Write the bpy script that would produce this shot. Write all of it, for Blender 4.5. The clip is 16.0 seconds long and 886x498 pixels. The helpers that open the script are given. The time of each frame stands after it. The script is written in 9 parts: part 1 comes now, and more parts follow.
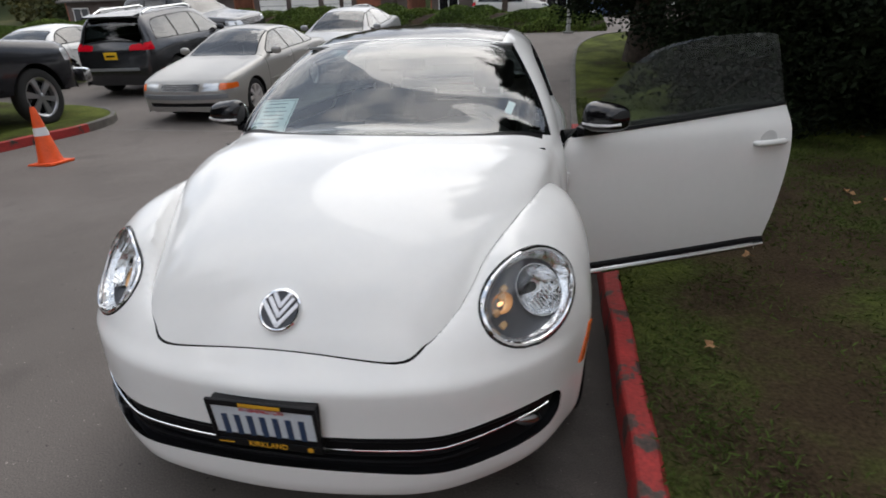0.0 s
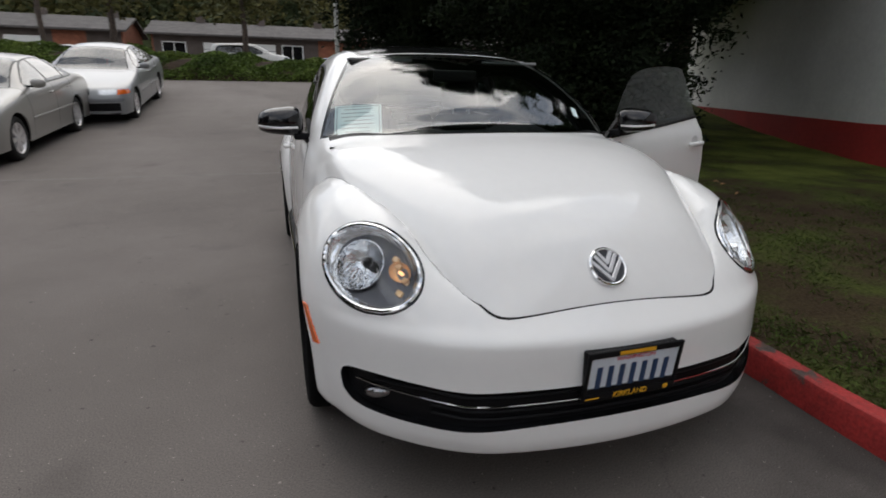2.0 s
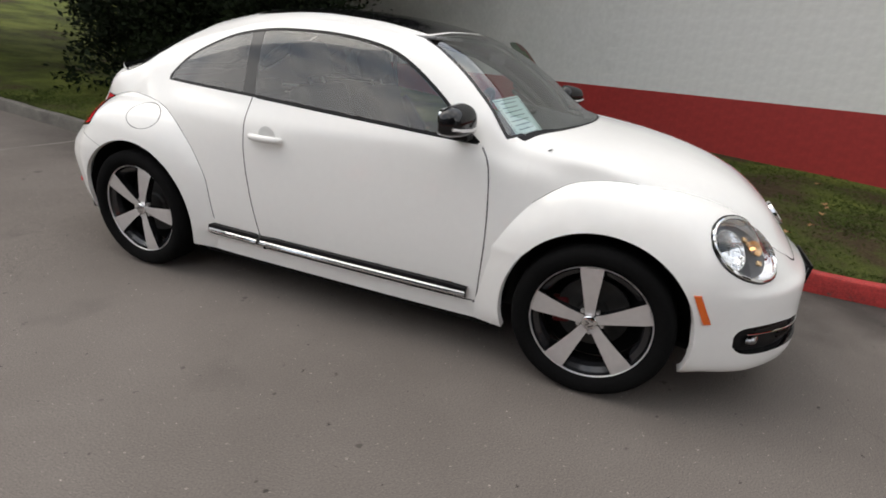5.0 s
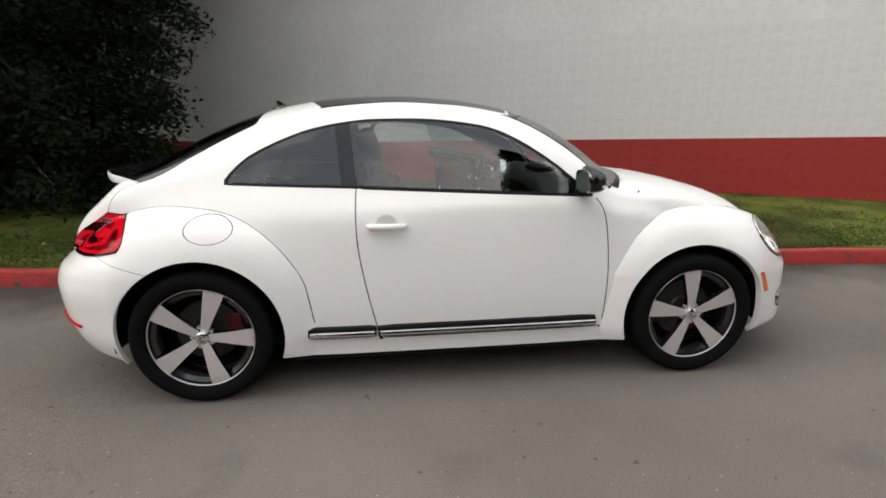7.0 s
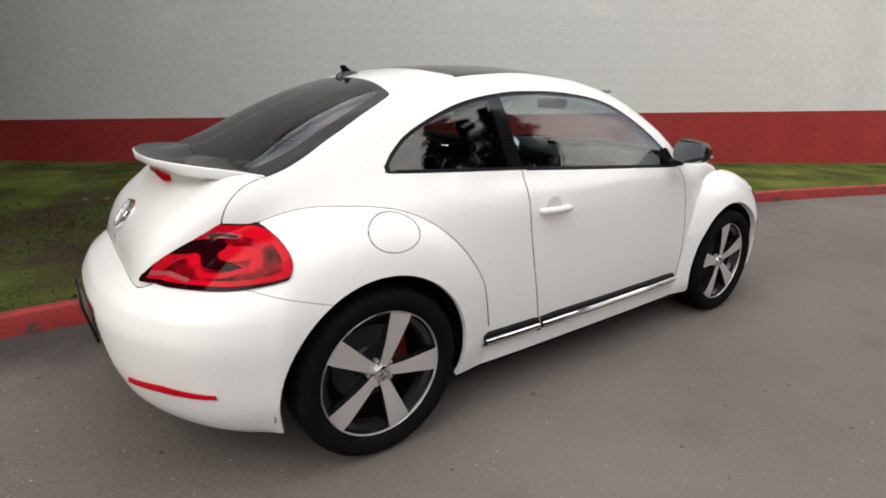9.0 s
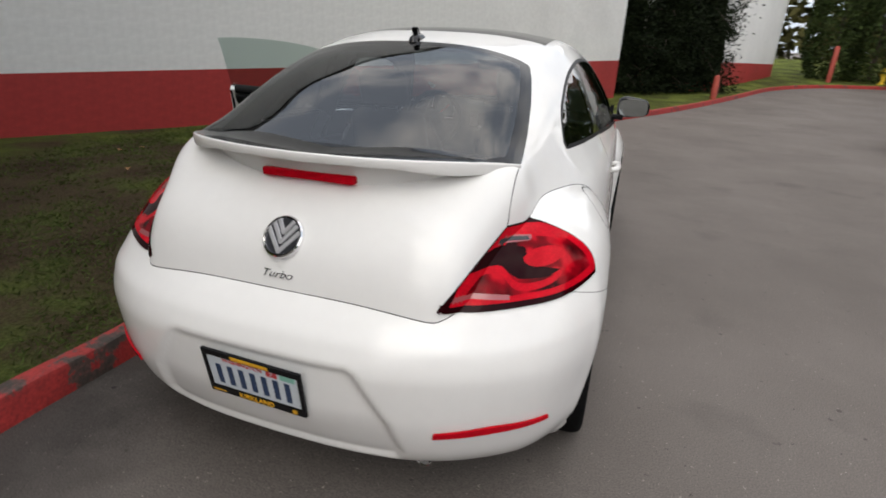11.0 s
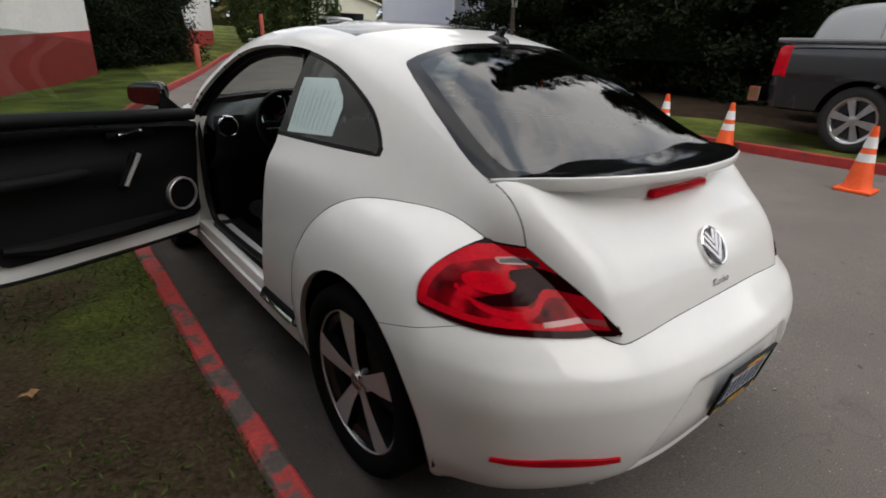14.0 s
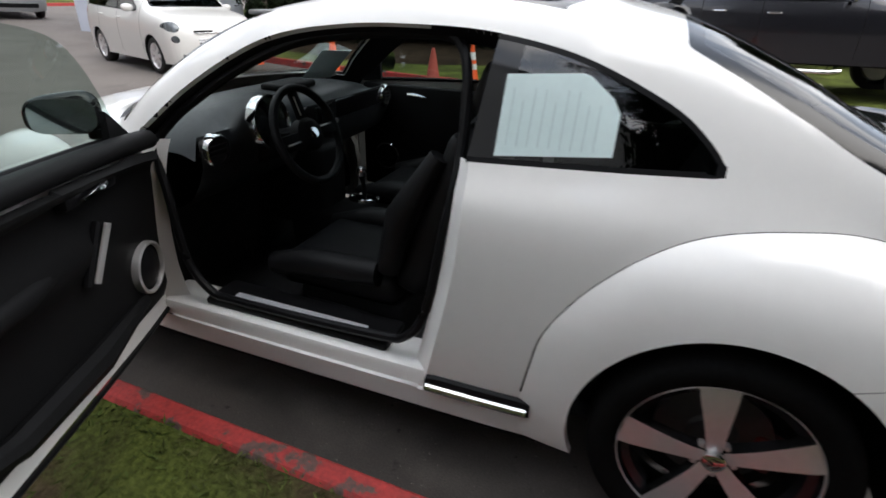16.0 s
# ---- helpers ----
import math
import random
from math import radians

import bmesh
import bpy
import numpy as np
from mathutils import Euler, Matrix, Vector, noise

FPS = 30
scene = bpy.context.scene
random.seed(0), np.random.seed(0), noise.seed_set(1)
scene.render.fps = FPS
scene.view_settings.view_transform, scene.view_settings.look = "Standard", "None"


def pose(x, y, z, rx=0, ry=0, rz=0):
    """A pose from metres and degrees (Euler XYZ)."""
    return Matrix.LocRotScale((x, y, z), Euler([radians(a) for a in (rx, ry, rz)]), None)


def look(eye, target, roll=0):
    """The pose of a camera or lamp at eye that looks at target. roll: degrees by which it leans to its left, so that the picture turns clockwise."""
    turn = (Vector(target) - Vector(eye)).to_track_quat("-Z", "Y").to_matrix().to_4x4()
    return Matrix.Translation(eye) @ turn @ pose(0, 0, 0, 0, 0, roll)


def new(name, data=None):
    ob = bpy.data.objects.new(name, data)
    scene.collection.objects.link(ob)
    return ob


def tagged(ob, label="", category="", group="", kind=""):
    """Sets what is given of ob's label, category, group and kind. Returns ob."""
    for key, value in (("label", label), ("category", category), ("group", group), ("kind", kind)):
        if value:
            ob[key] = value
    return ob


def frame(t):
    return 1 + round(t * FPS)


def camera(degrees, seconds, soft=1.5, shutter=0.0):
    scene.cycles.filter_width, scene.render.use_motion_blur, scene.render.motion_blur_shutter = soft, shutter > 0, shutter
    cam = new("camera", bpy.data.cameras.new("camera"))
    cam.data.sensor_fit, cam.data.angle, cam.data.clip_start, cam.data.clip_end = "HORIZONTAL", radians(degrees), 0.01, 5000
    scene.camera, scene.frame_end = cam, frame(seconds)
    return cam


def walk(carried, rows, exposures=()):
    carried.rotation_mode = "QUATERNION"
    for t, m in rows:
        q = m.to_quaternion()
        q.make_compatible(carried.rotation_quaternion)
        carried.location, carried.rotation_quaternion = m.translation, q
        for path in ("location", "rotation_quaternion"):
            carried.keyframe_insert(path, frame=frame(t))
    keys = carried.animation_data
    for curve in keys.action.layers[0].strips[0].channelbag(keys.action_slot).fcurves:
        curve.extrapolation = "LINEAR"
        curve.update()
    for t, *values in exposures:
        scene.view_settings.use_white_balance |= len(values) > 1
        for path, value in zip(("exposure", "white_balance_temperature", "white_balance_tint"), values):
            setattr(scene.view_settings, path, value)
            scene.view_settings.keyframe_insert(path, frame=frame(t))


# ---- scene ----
EXPOSURES = [(0.0, 0.24, 6550), (1.5, 0.10, 6600), (2.5, 0.17, 6700), (4.0, 0.48, 6850), (6.5, 0.73, 7150), (7.5, 0.74, 7150), (9.0, 0.74, 7100), (11.3, 0.44, 6800), (12.5, 0.31, 6650), (13.5, 0.34, 6850), (14.0, 0.43, 6900), (15.0, 0.74, 6950), (15.5, 0.88, 6800), (16.0, 1.04, 6550)]
cam = camera(80.4, 16.0, soft=1.7, shutter=0.3)
PATH = [
    (0, (0.708, -3.162, 1.441), (0.354, -1.349, 0.674), -1.5),
    (0.5, (0.32, -3.236, 1.348), (0.131, -1.361, 0.678), -1.1),
    (1, (-0.087, -3.315, 1.335), (-0.012, -1.407, 0.74), 0.1),
    (1.5, (-0.495, -3.338, 1.336), (-0.152, -1.459, 0.743), 1.3),
    (2, (-0.947, -3.255, 1.24), (-0.359, -1.437, 0.649), 0.9),
    (2.5, (-1.364, -3.149, 1.201), (-0.469, -1.437, 0.686), 2.6),
    (3, (-1.756, -2.898, 1.15), (-0.616, -1.321, 0.684), 2.9),
    (3.5, (-2.131, -2.614, 1.137), (-0.801, -1.187, 0.693), 3.4),
    (4, (-2.38, -2.259, 1.169), (-0.846, -1.067, 0.693), 2.5),
    (4.2, (-2.485, -2.081, 1.206), (-0.887, -1.007, 0.666), 2.9),
    (6.3, (-3.35, -0.218, 1.515), (-1.46, -0.145, 0.864), 3.0),
    (6.5, (-3.387, -0.041, 1.411), (-1.466, -0.058, 0.854), 0.8),
    (7, (-3.333, 0.406, 1.395), (-1.413, 0.163, 0.889), -0.0),
    (7.5, (-3.206, 0.876, 1.4), (-1.351, 0.393, 0.827), 1.2),
    (8, (-2.959, 1.34, 1.398), (-1.17, 0.646, 0.834), 1.5),
    (8.5, (-2.711, 1.772, 1.4), (-1.051, 0.84, 0.786), 2.0),
    (9, (-2.387, 2.144, 1.354), (-0.855, 0.995, 0.777), 1.4),
    (9.2, (-2.265, 2.273, 1.43), (-0.796, 1.078, 0.786), 2.2),
    (11.3, (-0.612, 3.187, 1.35), (-0.193, 1.353, 0.67), 1.7),
    (11.5, (-0.437, 3.2, 1.331), (-0.121, 1.34, 0.668), 1.2),
    (12, (0.022, 3.189, 1.34), (0.064, 1.309, 0.661), 0.3),
    (12.5, (0.465, 3.132, 1.355), (0.141, 1.292, 0.643), 1.4),
    (13, (0.875, 2.958, 1.369), (0.253, 1.198, 0.65), 1.2),
    (13.5, (1.27, 2.789, 1.372), (0.283, 1.195, 0.673), 2.0),
    (14, (1.579, 2.577, 1.416), (0.402, 1.142, 0.67), 2.2),
    (14.5, (1.875, 2.238, 1.468), (0.55, 0.969, 0.672), 1.9),
    (15, (2.079, 1.863, 1.505), (0.553, 0.875, 0.672), 0.7),
    (15.5, (2.141, 1.411, 1.485), (0.517, 0.626, 0.621), 0.5),
    (16, (2.076, 0.944, 1.438), (0.394, 0.301, 0.567), 1.6),
]
walk(cam, [(t, look(eye, target, roll)) for t, eye, target, roll in PATH], EXPOSURES)

# ---- world and sun: bright overcast with broken cloud ----
SUN_ELEV, SUN_AZ = 50.0, 8.0
world = bpy.data.worlds.new("overcast_sky")
scene.world = world
world.use_nodes = True
wn, wl = world.node_tree.nodes, world.node_tree.links
wn.clear()
w_out = wn.new("ShaderNodeOutputWorld")
w_bg = wn.new("ShaderNodeBackground")
w_sky = wn.new("ShaderNodeTexSky")
w_sky.sky_type = "NISHITA"
w_sky.sun_disc = False
w_sky.sun_elevation = radians(SUN_ELEV)
w_sky.sun_rotation = radians(SUN_AZ)
w_sky.air_density, w_sky.dust_density, w_sky.ozone_density = 1.0, 2.0, 1.0
w_tc = wn.new("ShaderNodeTexCoord")
w_map = wn.new("ShaderNodeMapping")
w_map.inputs["Scale"].default_value = (1.0, 1.0, 2.2)
w_noise = wn.new("ShaderNodeTexNoise")
w_noise.inputs["Scale"].default_value = 2.6
w_noise.inputs["Detail"].default_value = 7.0
w_noise.inputs["Roughness"].default_value = 0.55
w_ramp = wn.new("ShaderNodeValToRGB")
w_ramp.color_ramp.elements[0].position, w_ramp.color_ramp.elements[1].position = 0.42, 0.58
w_ramp.color_ramp.elements[0].color = (5.0, 5.7, 6.9, 1)
w_ramp.color_ramp.elements[1].color = (12.6, 12.6, 12.8, 1)
w_mix = wn.new("ShaderNodeMix")
w_mix.data_type = "RGBA"
w_mix.inputs[0].default_value = 0.86
wl.new(w_tc.outputs["Generated"], w_map.inputs["Vector"])
wl.new(w_map.outputs["Vector"], w_noise.inputs["Vector"])
wl.new(w_noise.outputs["Fac"], w_ramp.inputs["Fac"])
wl.new(w_sky.outputs["Color"], w_mix.inputs[6])
wl.new(w_ramp.outputs["Color"], w_mix.inputs[7])
w_sep = wn.new("ShaderNodeSeparateXYZ")
w_grad = wn.new("ShaderNodeMapRange")       # an overcast sky is brightest overhead
w_grad.inputs["From Min"].default_value, w_grad.inputs["From Max"].default_value = 0.0, 0.9
w_grad.inputs["To Min"].default_value, w_grad.inputs["To Max"].default_value = 1.1, 1.25
w_mul = wn.new("ShaderNodeVectorMath")
w_mul.operation = "SCALE"
wl.new(w_tc.outputs["Generated"], w_sep.inputs[0])
wl.new(w_sep.outputs["Z"], w_grad.inputs["Value"])
wl.new(w_mix.outputs[2], w_mul.inputs[0])
wl.new(w_grad.outputs["Result"], w_mul.inputs["Scale"])
wl.new(w_mul.outputs["Vector"], w_bg.inputs["Color"])
w_bg.inputs["Strength"].default_value = 0.104
wl.new(w_bg.outputs["Background"], w_out.inputs["Surface"])

sun = new("sun", bpy.data.lights.new("sun", "SUN"))
sun.data.energy, sun.data.angle, sun.data.color = 1.05, radians(60), (1.0, 0.97, 0.92)
az = radians(SUN_AZ)
sun_dir = Vector((math.sin(az) * math.cos(radians(SUN_ELEV)), math.cos(az) * math.cos(radians(SUN_ELEV)), math.sin(radians(SUN_ELEV))))
sun.matrix_world = look(sun_dir * 60, (0, 0, 0))

# ---- materials ----
def node_mat(name):
    m = bpy.data.materials.new(name)
    m.use_nodes = True
    nt = m.node_tree
    return m, nt.nodes, nt.links, nt.nodes["Principled BSDF"]


def plain(name, col, rough=0.5, metal=0.0, coat=0.0, vary=0.0, scale=8.0, bump=0.0, bump_scale=60.0, spec=0.5, grime=0.0):
    """A surface with a base colour, variation at two scales and fine relief."""
    m, n, l, b = node_mat(name)
    b.inputs["Roughness"].default_value = rough
    b.inputs["Metallic"].default_value = metal
    b.inputs["Coat Weight"].default_value = coat
    b.inputs["Coat Roughness"].default_value = 0.04
    b.inputs["Specular IOR Level"].default_value = spec
    tc = n.new("ShaderNodeTexCoord")
    if vary > 0:
        a, c = n.new("ShaderNodeTexNoise"), n.new("ShaderNodeTexNoise")
        a.inputs["Scale"].default_value, c.inputs["Scale"].default_value = scale, scale * 9
        a.inputs["Detail"].default_value, c.inputs["Detail"].default_value = 5, 3
        l.new(tc.outputs["Object"], a.inputs["Vector"])
        l.new(tc.outputs["Object"], c.inputs["Vector"])
        add = n.new("ShaderNodeMath")
        add.operation = "ADD"
        l.new(a.outputs["Fac"], add.inputs[0])
        l.new(c.outputs["Fac"], add.inputs[1])
        r = n.new("ShaderNodeMapRange")
        r.inputs["From Min"].default_value, r.inputs["From Max"].default_value = 0.7, 1.3
        r.inputs["To Min"].default_value, r.inputs["To Max"].default_value = 1 - vary, 1 + vary
        l.new(add.outputs[0], r.inputs["Value"])
        mul = n.new("ShaderNodeVectorMath")
        mul.operation = "SCALE"
        mul.inputs[0].default_value = col
        l.new(r.outputs["Result"], mul.inputs["Scale"])
        l.new(mul.outputs["Vector"], b.inputs["Base Color"])
    else:
        b.inputs["Base Color"].default_value = (*col, 1)
    if bump > 0:
        t = n.new("ShaderNodeTexNoise")
        t.inputs["Scale"].default_value, t.inputs["Detail"].default_value = bump_scale, 4
        l.new(tc.outputs["Object"], t.inputs["Vector"])
        bp = n.new("ShaderNodeBump")
        bp.inputs["Strength"].default_value, bp.inputs["Distance"].default_value = bump, 0.01
        l.new(t.outputs["Fac"], bp.inputs["Height"])
        l.new(bp.outputs["Normal"], b.inputs["Normal"])
    return m


def glass_mat(name, col, rough=0.0, dense=1.0, fall=3.7):
    """Thin tinted pane: a clear tint with a mirror gloss by Fresnel."""
    m, n, l, b = node_mat(name)
    n.remove(b)
    out = n["Material Output"]
    tr, gl, mx, fr = n.new("ShaderNodeBsdfTransparent"), n.new("ShaderNodeBsdfGlossy"), n.new("ShaderNodeMixShader"), n.new("ShaderNodeLayerWeight")
    pw, mr = n.new("ShaderNodeMath"), n.new("ShaderNodeMapRange")
    pw.operation = "POWER"
    pw.inputs[1].default_value = fall
    mr.inputs["To Min"].default_value, mr.inputs["To Max"].default_value = 0.105 * dense, 1.0
    tr.inputs["Color"].default_value = (*col, 1)
    gl.inputs["Roughness"].default_value = rough
    fr.inputs["Blend"].default_value = 0.5
    l.new(fr.outputs["Facing"], pw.inputs[0])
    l.new(pw.outputs[0], mr.inputs["Value"])
    l.new(mr.outputs["Result"], mx.inputs["Fac"])
    l.new(tr.outputs["BSDF"], mx.inputs[1])
    l.new(gl.outputs["BSDF"], mx.inputs[2])
    l.new(mx.outputs["Shader"], out.inputs["Surface"])
    return m


def ramp_mat(name, stops, scale, rough=0.9, detail=6, bump=0.3, bump_scale=40, bump_dist=0.01, fine=None, coord="Object", island=0.0):
    """Noise mapped through colour stops, with a second, fine noise over it and relief."""
    m, n, l, b = node_mat(name)
    b.inputs["Roughness"].default_value = rough
    tc = n.new("ShaderNodeTexCoord")
    a = n.new("ShaderNodeTexNoise")
    a.inputs["Scale"].default_value, a.inputs["Detail"].default_value, a.inputs["Roughness"].default_value = scale, detail, 0.62
    l.new(tc.outputs[coord], a.inputs["Vector"])
    r = n.new("ShaderNodeValToRGB")
    els = r.color_ramp.elements
    while len(els) < len(stops):
        els.new(0.5)
    for e, (p, c) in zip(els, stops):
        e.position, e.color = p, (*c, 1)
    l.new(a.outputs["Fac"], r.inputs["Fac"])
    col = r.outputs["Color"]
    if fine:
        f = n.new("ShaderNodeTexNoise")
        f.inputs["Scale"].default_value, f.inputs["Detail"].default_value = fine[0], 4
        l.new(tc.outputs[coord], f.inputs["Vector"])
        mr = n.new("ShaderNodeMapRange")
        mr.inputs["From Min"].default_value, mr.inputs["From Max"].default_value = 0.3, 0.7
        mr.inputs["To Min"].default_value, mr.inputs["To Max"].default_value = 1 - fine[1], 1 + fine[1]
        l.new(f.outputs["Fac"], mr.inputs["Value"])
        s = n.new("ShaderNodeVectorMath")
        s.operation = "SCALE"
        l.new(col, s.inputs[0])
        l.new(mr.outputs["Result"], s.inputs["Scale"])
        col = s.outputs["Vector"]
    if island > 0:
        g = n.new("ShaderNodeNewGeometry")
        mr = n.new("ShaderNodeMapRange")
        mr.inputs["To Min"].default_value, mr.inputs["To Max"].default_value = 1 - island, 1 + island
        l.new(g.outputs["Random Per Island"], mr.inputs["Value"])
        s = n.new("ShaderNodeVectorMath")
        s.operation = "SCALE"
        l.new(col, s.inputs[0])
        l.new(mr.outputs["Result"], s.inputs["Scale"])
        col = s.outputs["Vector"]
    l.new(col, b.inputs["Base Color"])
    if bump > 0:
        t = n.new("ShaderNodeTexNoise")
        t.inputs["Scale"].default_value, t.inputs["Detail"].default_value = bump_scale, 5
        l.new(tc.outputs[coord], t.inputs["Vector"])
        bp = n.new("ShaderNodeBump")
        bp.inputs["Strength"].default_value, bp.inputs["Distance"].default_value = bump, bump_dist
        l.new(t.outputs["Fac"], bp.inputs["Height"])
        l.new(bp.outputs["Normal"], b.inputs["Normal"])
    return m


M_PAINT = plain("white_car_paint", (0.82, 0.812, 0.795), 0.5, 0, 1.0, 0.012, 3.0, spec=0.0)
M_PAINT.node_tree.nodes["Principled BSDF"].inputs["Coat Roughness"].default_value = 0.015
M_BLACK = plain("gloss_black_paint", (0.006, 0.006, 0.007), 0.10, 0, 0.0)
M_TRIM = plain("black_plastic_trim", (0.008, 0.008, 0.009), 0.38, 0, 0, 0.15, 20, 0.03, 300, 0.12)
M_SEAM = plain("dark_panel_gap", (0.008, 0.008, 0.008), 0.9, spec=0.1)
M_RUBBER = plain("tyre_rubber", (0.006, 0.006, 0.0062), 0.9, 0, 0, 0.25, 9, 0.15, 120, 0.06)
M_CHROME = plain("chrome", (0.82, 0.82, 0.83), 0.08, 1.0)
M_SATIN = plain("satin_aluminium", (0.76, 0.74, 0.74), 0.38, 0.70, 0, 0.05, 40)
M_RIM_DARK = plain("black_wheel_pocket", (0.014, 0.014, 0.016), 0.2, 0, 0.4)
M_WS = glass_mat("windscreen_glass", (0.74, 0.80, 0.78), 0.0, 1.5)
M_QUARTER = glass_mat("tinted_quarter_glass", (0.26, 0.29, 0.30), 0.0, 0.85)
M_SPOILER = plain("black_spoiler_paint", (0.005, 0.005, 0.006), 0.09, spec=0.45)
M_FRIT = plain("black_glass_border", (0.008, 0.008, 0.009), 0.15, spec=0.35)
M_SIDEGLASS = glass_mat("side_window_glass", (0.50, 0.58, 0.56), 0.0, 0.9)
M_DOORGLASS = glass_mat("frameless_door_glass", (0.56, 0.66, 0.62), 0.0, 0.45)
M_GLASS_DARK = glass_mat("tinted_rear_glass", (0.15, 0.18, 0.19), 0.0, 1.2, 5.2)
M_LENS = glass_mat("clear_lamp_lens", (0.96, 0.97, 0.98), 0.0, 0.6)
M_RED = plain("red_lamp_lens", (0.52, 0.004, 0.014), 0.05, 0, 0.0, 0.22, 18, 0.03, 60, 0.10)
M_RED_DARK = plain("dark_red_lamp_lens", (0.016, 0.001, 0.002), 0.05, 0, 0.0, spec=0.10)
M_AMBER = plain("amber_reflector", (0.75, 0.13, 0.015), 0.2, 0, 0.6)
M_INT = plain("black_interior_plastic", (0.0065, 0.0065, 0.007), 0.6, 0, 0, 0.15, 15, 0.10, 400, 0.16)
M_SEAT = plain("black_leatherette", (0.006, 0.006, 0.007), 0.5, 0, 0, 0.2, 12, 0.2, 200, 0.25)
M_CARPET = plain("dark_carpet", (0.015, 0.015, 0.016), 0.95, 0, 0, 0.3, 30, 0.4, 500)
M_PAPER = plain("window_sheet_paper", (0.66, 0.80, 0.80), 0.7, 0, 0, 0.03, 5)
M_INK = plain("grey_print", (0.20, 0.26, 0.27), 0.7)
M_REFL = plain("lamp_reflector", (0.86, 0.87, 0.88), 0.10, 1.0, 0, 0.10, 60, 0.9, 26)
M_LAMP_GREY = plain("grey_lamp_mask", (0.085, 0.086, 0.095), 0.30, 0.4, 0, 0.1, 30)
M_AMBER_REFL = plain("amber_lit_reflector", (0.85, 0.55, 0.28), 0.25, 0.6, 0, 0.3, 80, 0.4, 120)
M_BULB = plain("amber_bulb", (0.9, 0.45, 0.1), 0.2)
_b = M_BULB.node_tree.nodes["Principled BSDF"]
_b.inputs["Emission Color"].default_value = (1.0, 0.60, 0.28, 1)
_b.inputs["Emission Strength"].default_value = 1.3
M_RED_MID = ramp_mat("mid_red_lamp_lens", [(0.36, (0.020, 0.001, 0.002)), (0.47, (0.13, 0.002, 0.005)), (0.56, (0.22, 0.002, 0.007)), (0.66, (0.55, 0.006, 0.016))], 13.0, 0.06, 1.5, 0.03, 40, 0.01)
M_RED_MID.node_tree.nodes["Principled BSDF"].inputs["Specular IOR Level"].default_value = 0.10
M_SMOKED = plain("smoked_lamp_lens", (0.035, 0.032, 0.036), 0.04, 0, 0.0, spec=0.6)
M_PINK = plain("pale_lamp_lens", (0.34, 0.07, 0.08), 0.15, 0, 0.8)
M_CHROME_DARK = plain("dark_chrome", (0.30, 0.30, 0.31), 0.2, 1.0)
M_DASH = plain("black_soft_dash", (0.015, 0.017, 0.019), 0.42, 0, 0, 0.15, 20, 0.15, 500)
M_SCREEN = plain("dark_display", (0.02, 0.022, 0.025), 0.08, 0, 0.5)
M_SILL = plain("brushed_sill_metal", (0.70, 0.71, 0.74), 0.34, 0.35, 0, 0.06, 60)
M_VISOR = plain("grey_cloth", (0.25, 0.25, 0.25), 0.9)

# ---- building blocks ----
def part(name, bm, mat, parent=None, label="", smooth=True):
    """Links a bmesh as one mesh object, under a thing or a part."""
    me = bpy.data.meshes.new(name)
    bm.normal_update()
    bm.to_mesh(me)
    bm.free()
    for m in (mat if isinstance(mat, (list, tuple)) else [mat]):
        me.materials.append(m)
    if smooth:
        for p in me.polygons:
            p.use_smooth = True
        me.set_sharp_from_angle(angle=radians(smooth if smooth > 1 else 38))
    ob = new(name, me)
    if parent is not None:
        ob.parent = parent
    if label:
        ob["label"] = label
    return ob


def empty(name, m=None):
    ob = new(name)
    ob.empty_display_size = 0.1
    if m is not None:
        ob.matrix_world = m
    return ob


def bm_box(x0, x1, y0, y1, z0, z1, bevel=0.0, segs=2, bm=None, m=None):
    own = bmesh.new()
    r = bmesh.ops.create_cube(own, size=1.0)
    bmesh.ops.scale(own, vec=(x1 - x0, y1 - y0, z1 - z0), verts=own.verts)
    bmesh.ops.translate(own, vec=((x0 + x1) / 2, (y0 + y1) / 2, (z0 + z1) / 2), verts=own.verts)
    if bevel > 0:
        bmesh.ops.bevel(own, geom=own.edges[:], offset=bevel, segments=segs, affect="EDGES", profile=0.5)
    if m is not None:
        own.transform(m)
    return join(bm, own)


def join(bm, own):
    if bm is None:
        return own
    me = bpy.data.meshes.new("tmp")
    own.to_mesh(me)
    own.free()
    bm.from_mesh(me)
    bpy.data.meshes.remove(me)
    return bm


def bm_lathe(profile, segs=32, bm=None, m=None, arc=2 * math.pi):
    """Turns (r, h) pairs about z."""
    own = bmesh.new()
    full = abs(arc - 2 * math.pi) < 1e-6
    rings = []
    for r, h in profile:
        if r < 1e-6:
            rings.append([own.verts.new((0, 0, h))])
        else:
            rings.append([own.verts.new((r * math.cos(arc * i / segs), r * math.sin(arc * i / segs), h)) for i in range(segs if full else segs + 1)])
    for a, b in zip(rings, rings[1:]):
        k = max(len(a), len(b))
        for i in range(k if full else k - 1):
            j = (i + 1) % k
            q = [a[i % len(a)], a[j % len(a)], b[j % len(b)], b[i % len(b)]]
            q = list(dict.fromkeys(q))
            if len(q) > 2:
                own.faces.new(q)
    bmesh.ops.recalc_face_normals(own, faces=own.faces[:])
    if m is not None:
        own.transform(m)
    return join(bm, own)


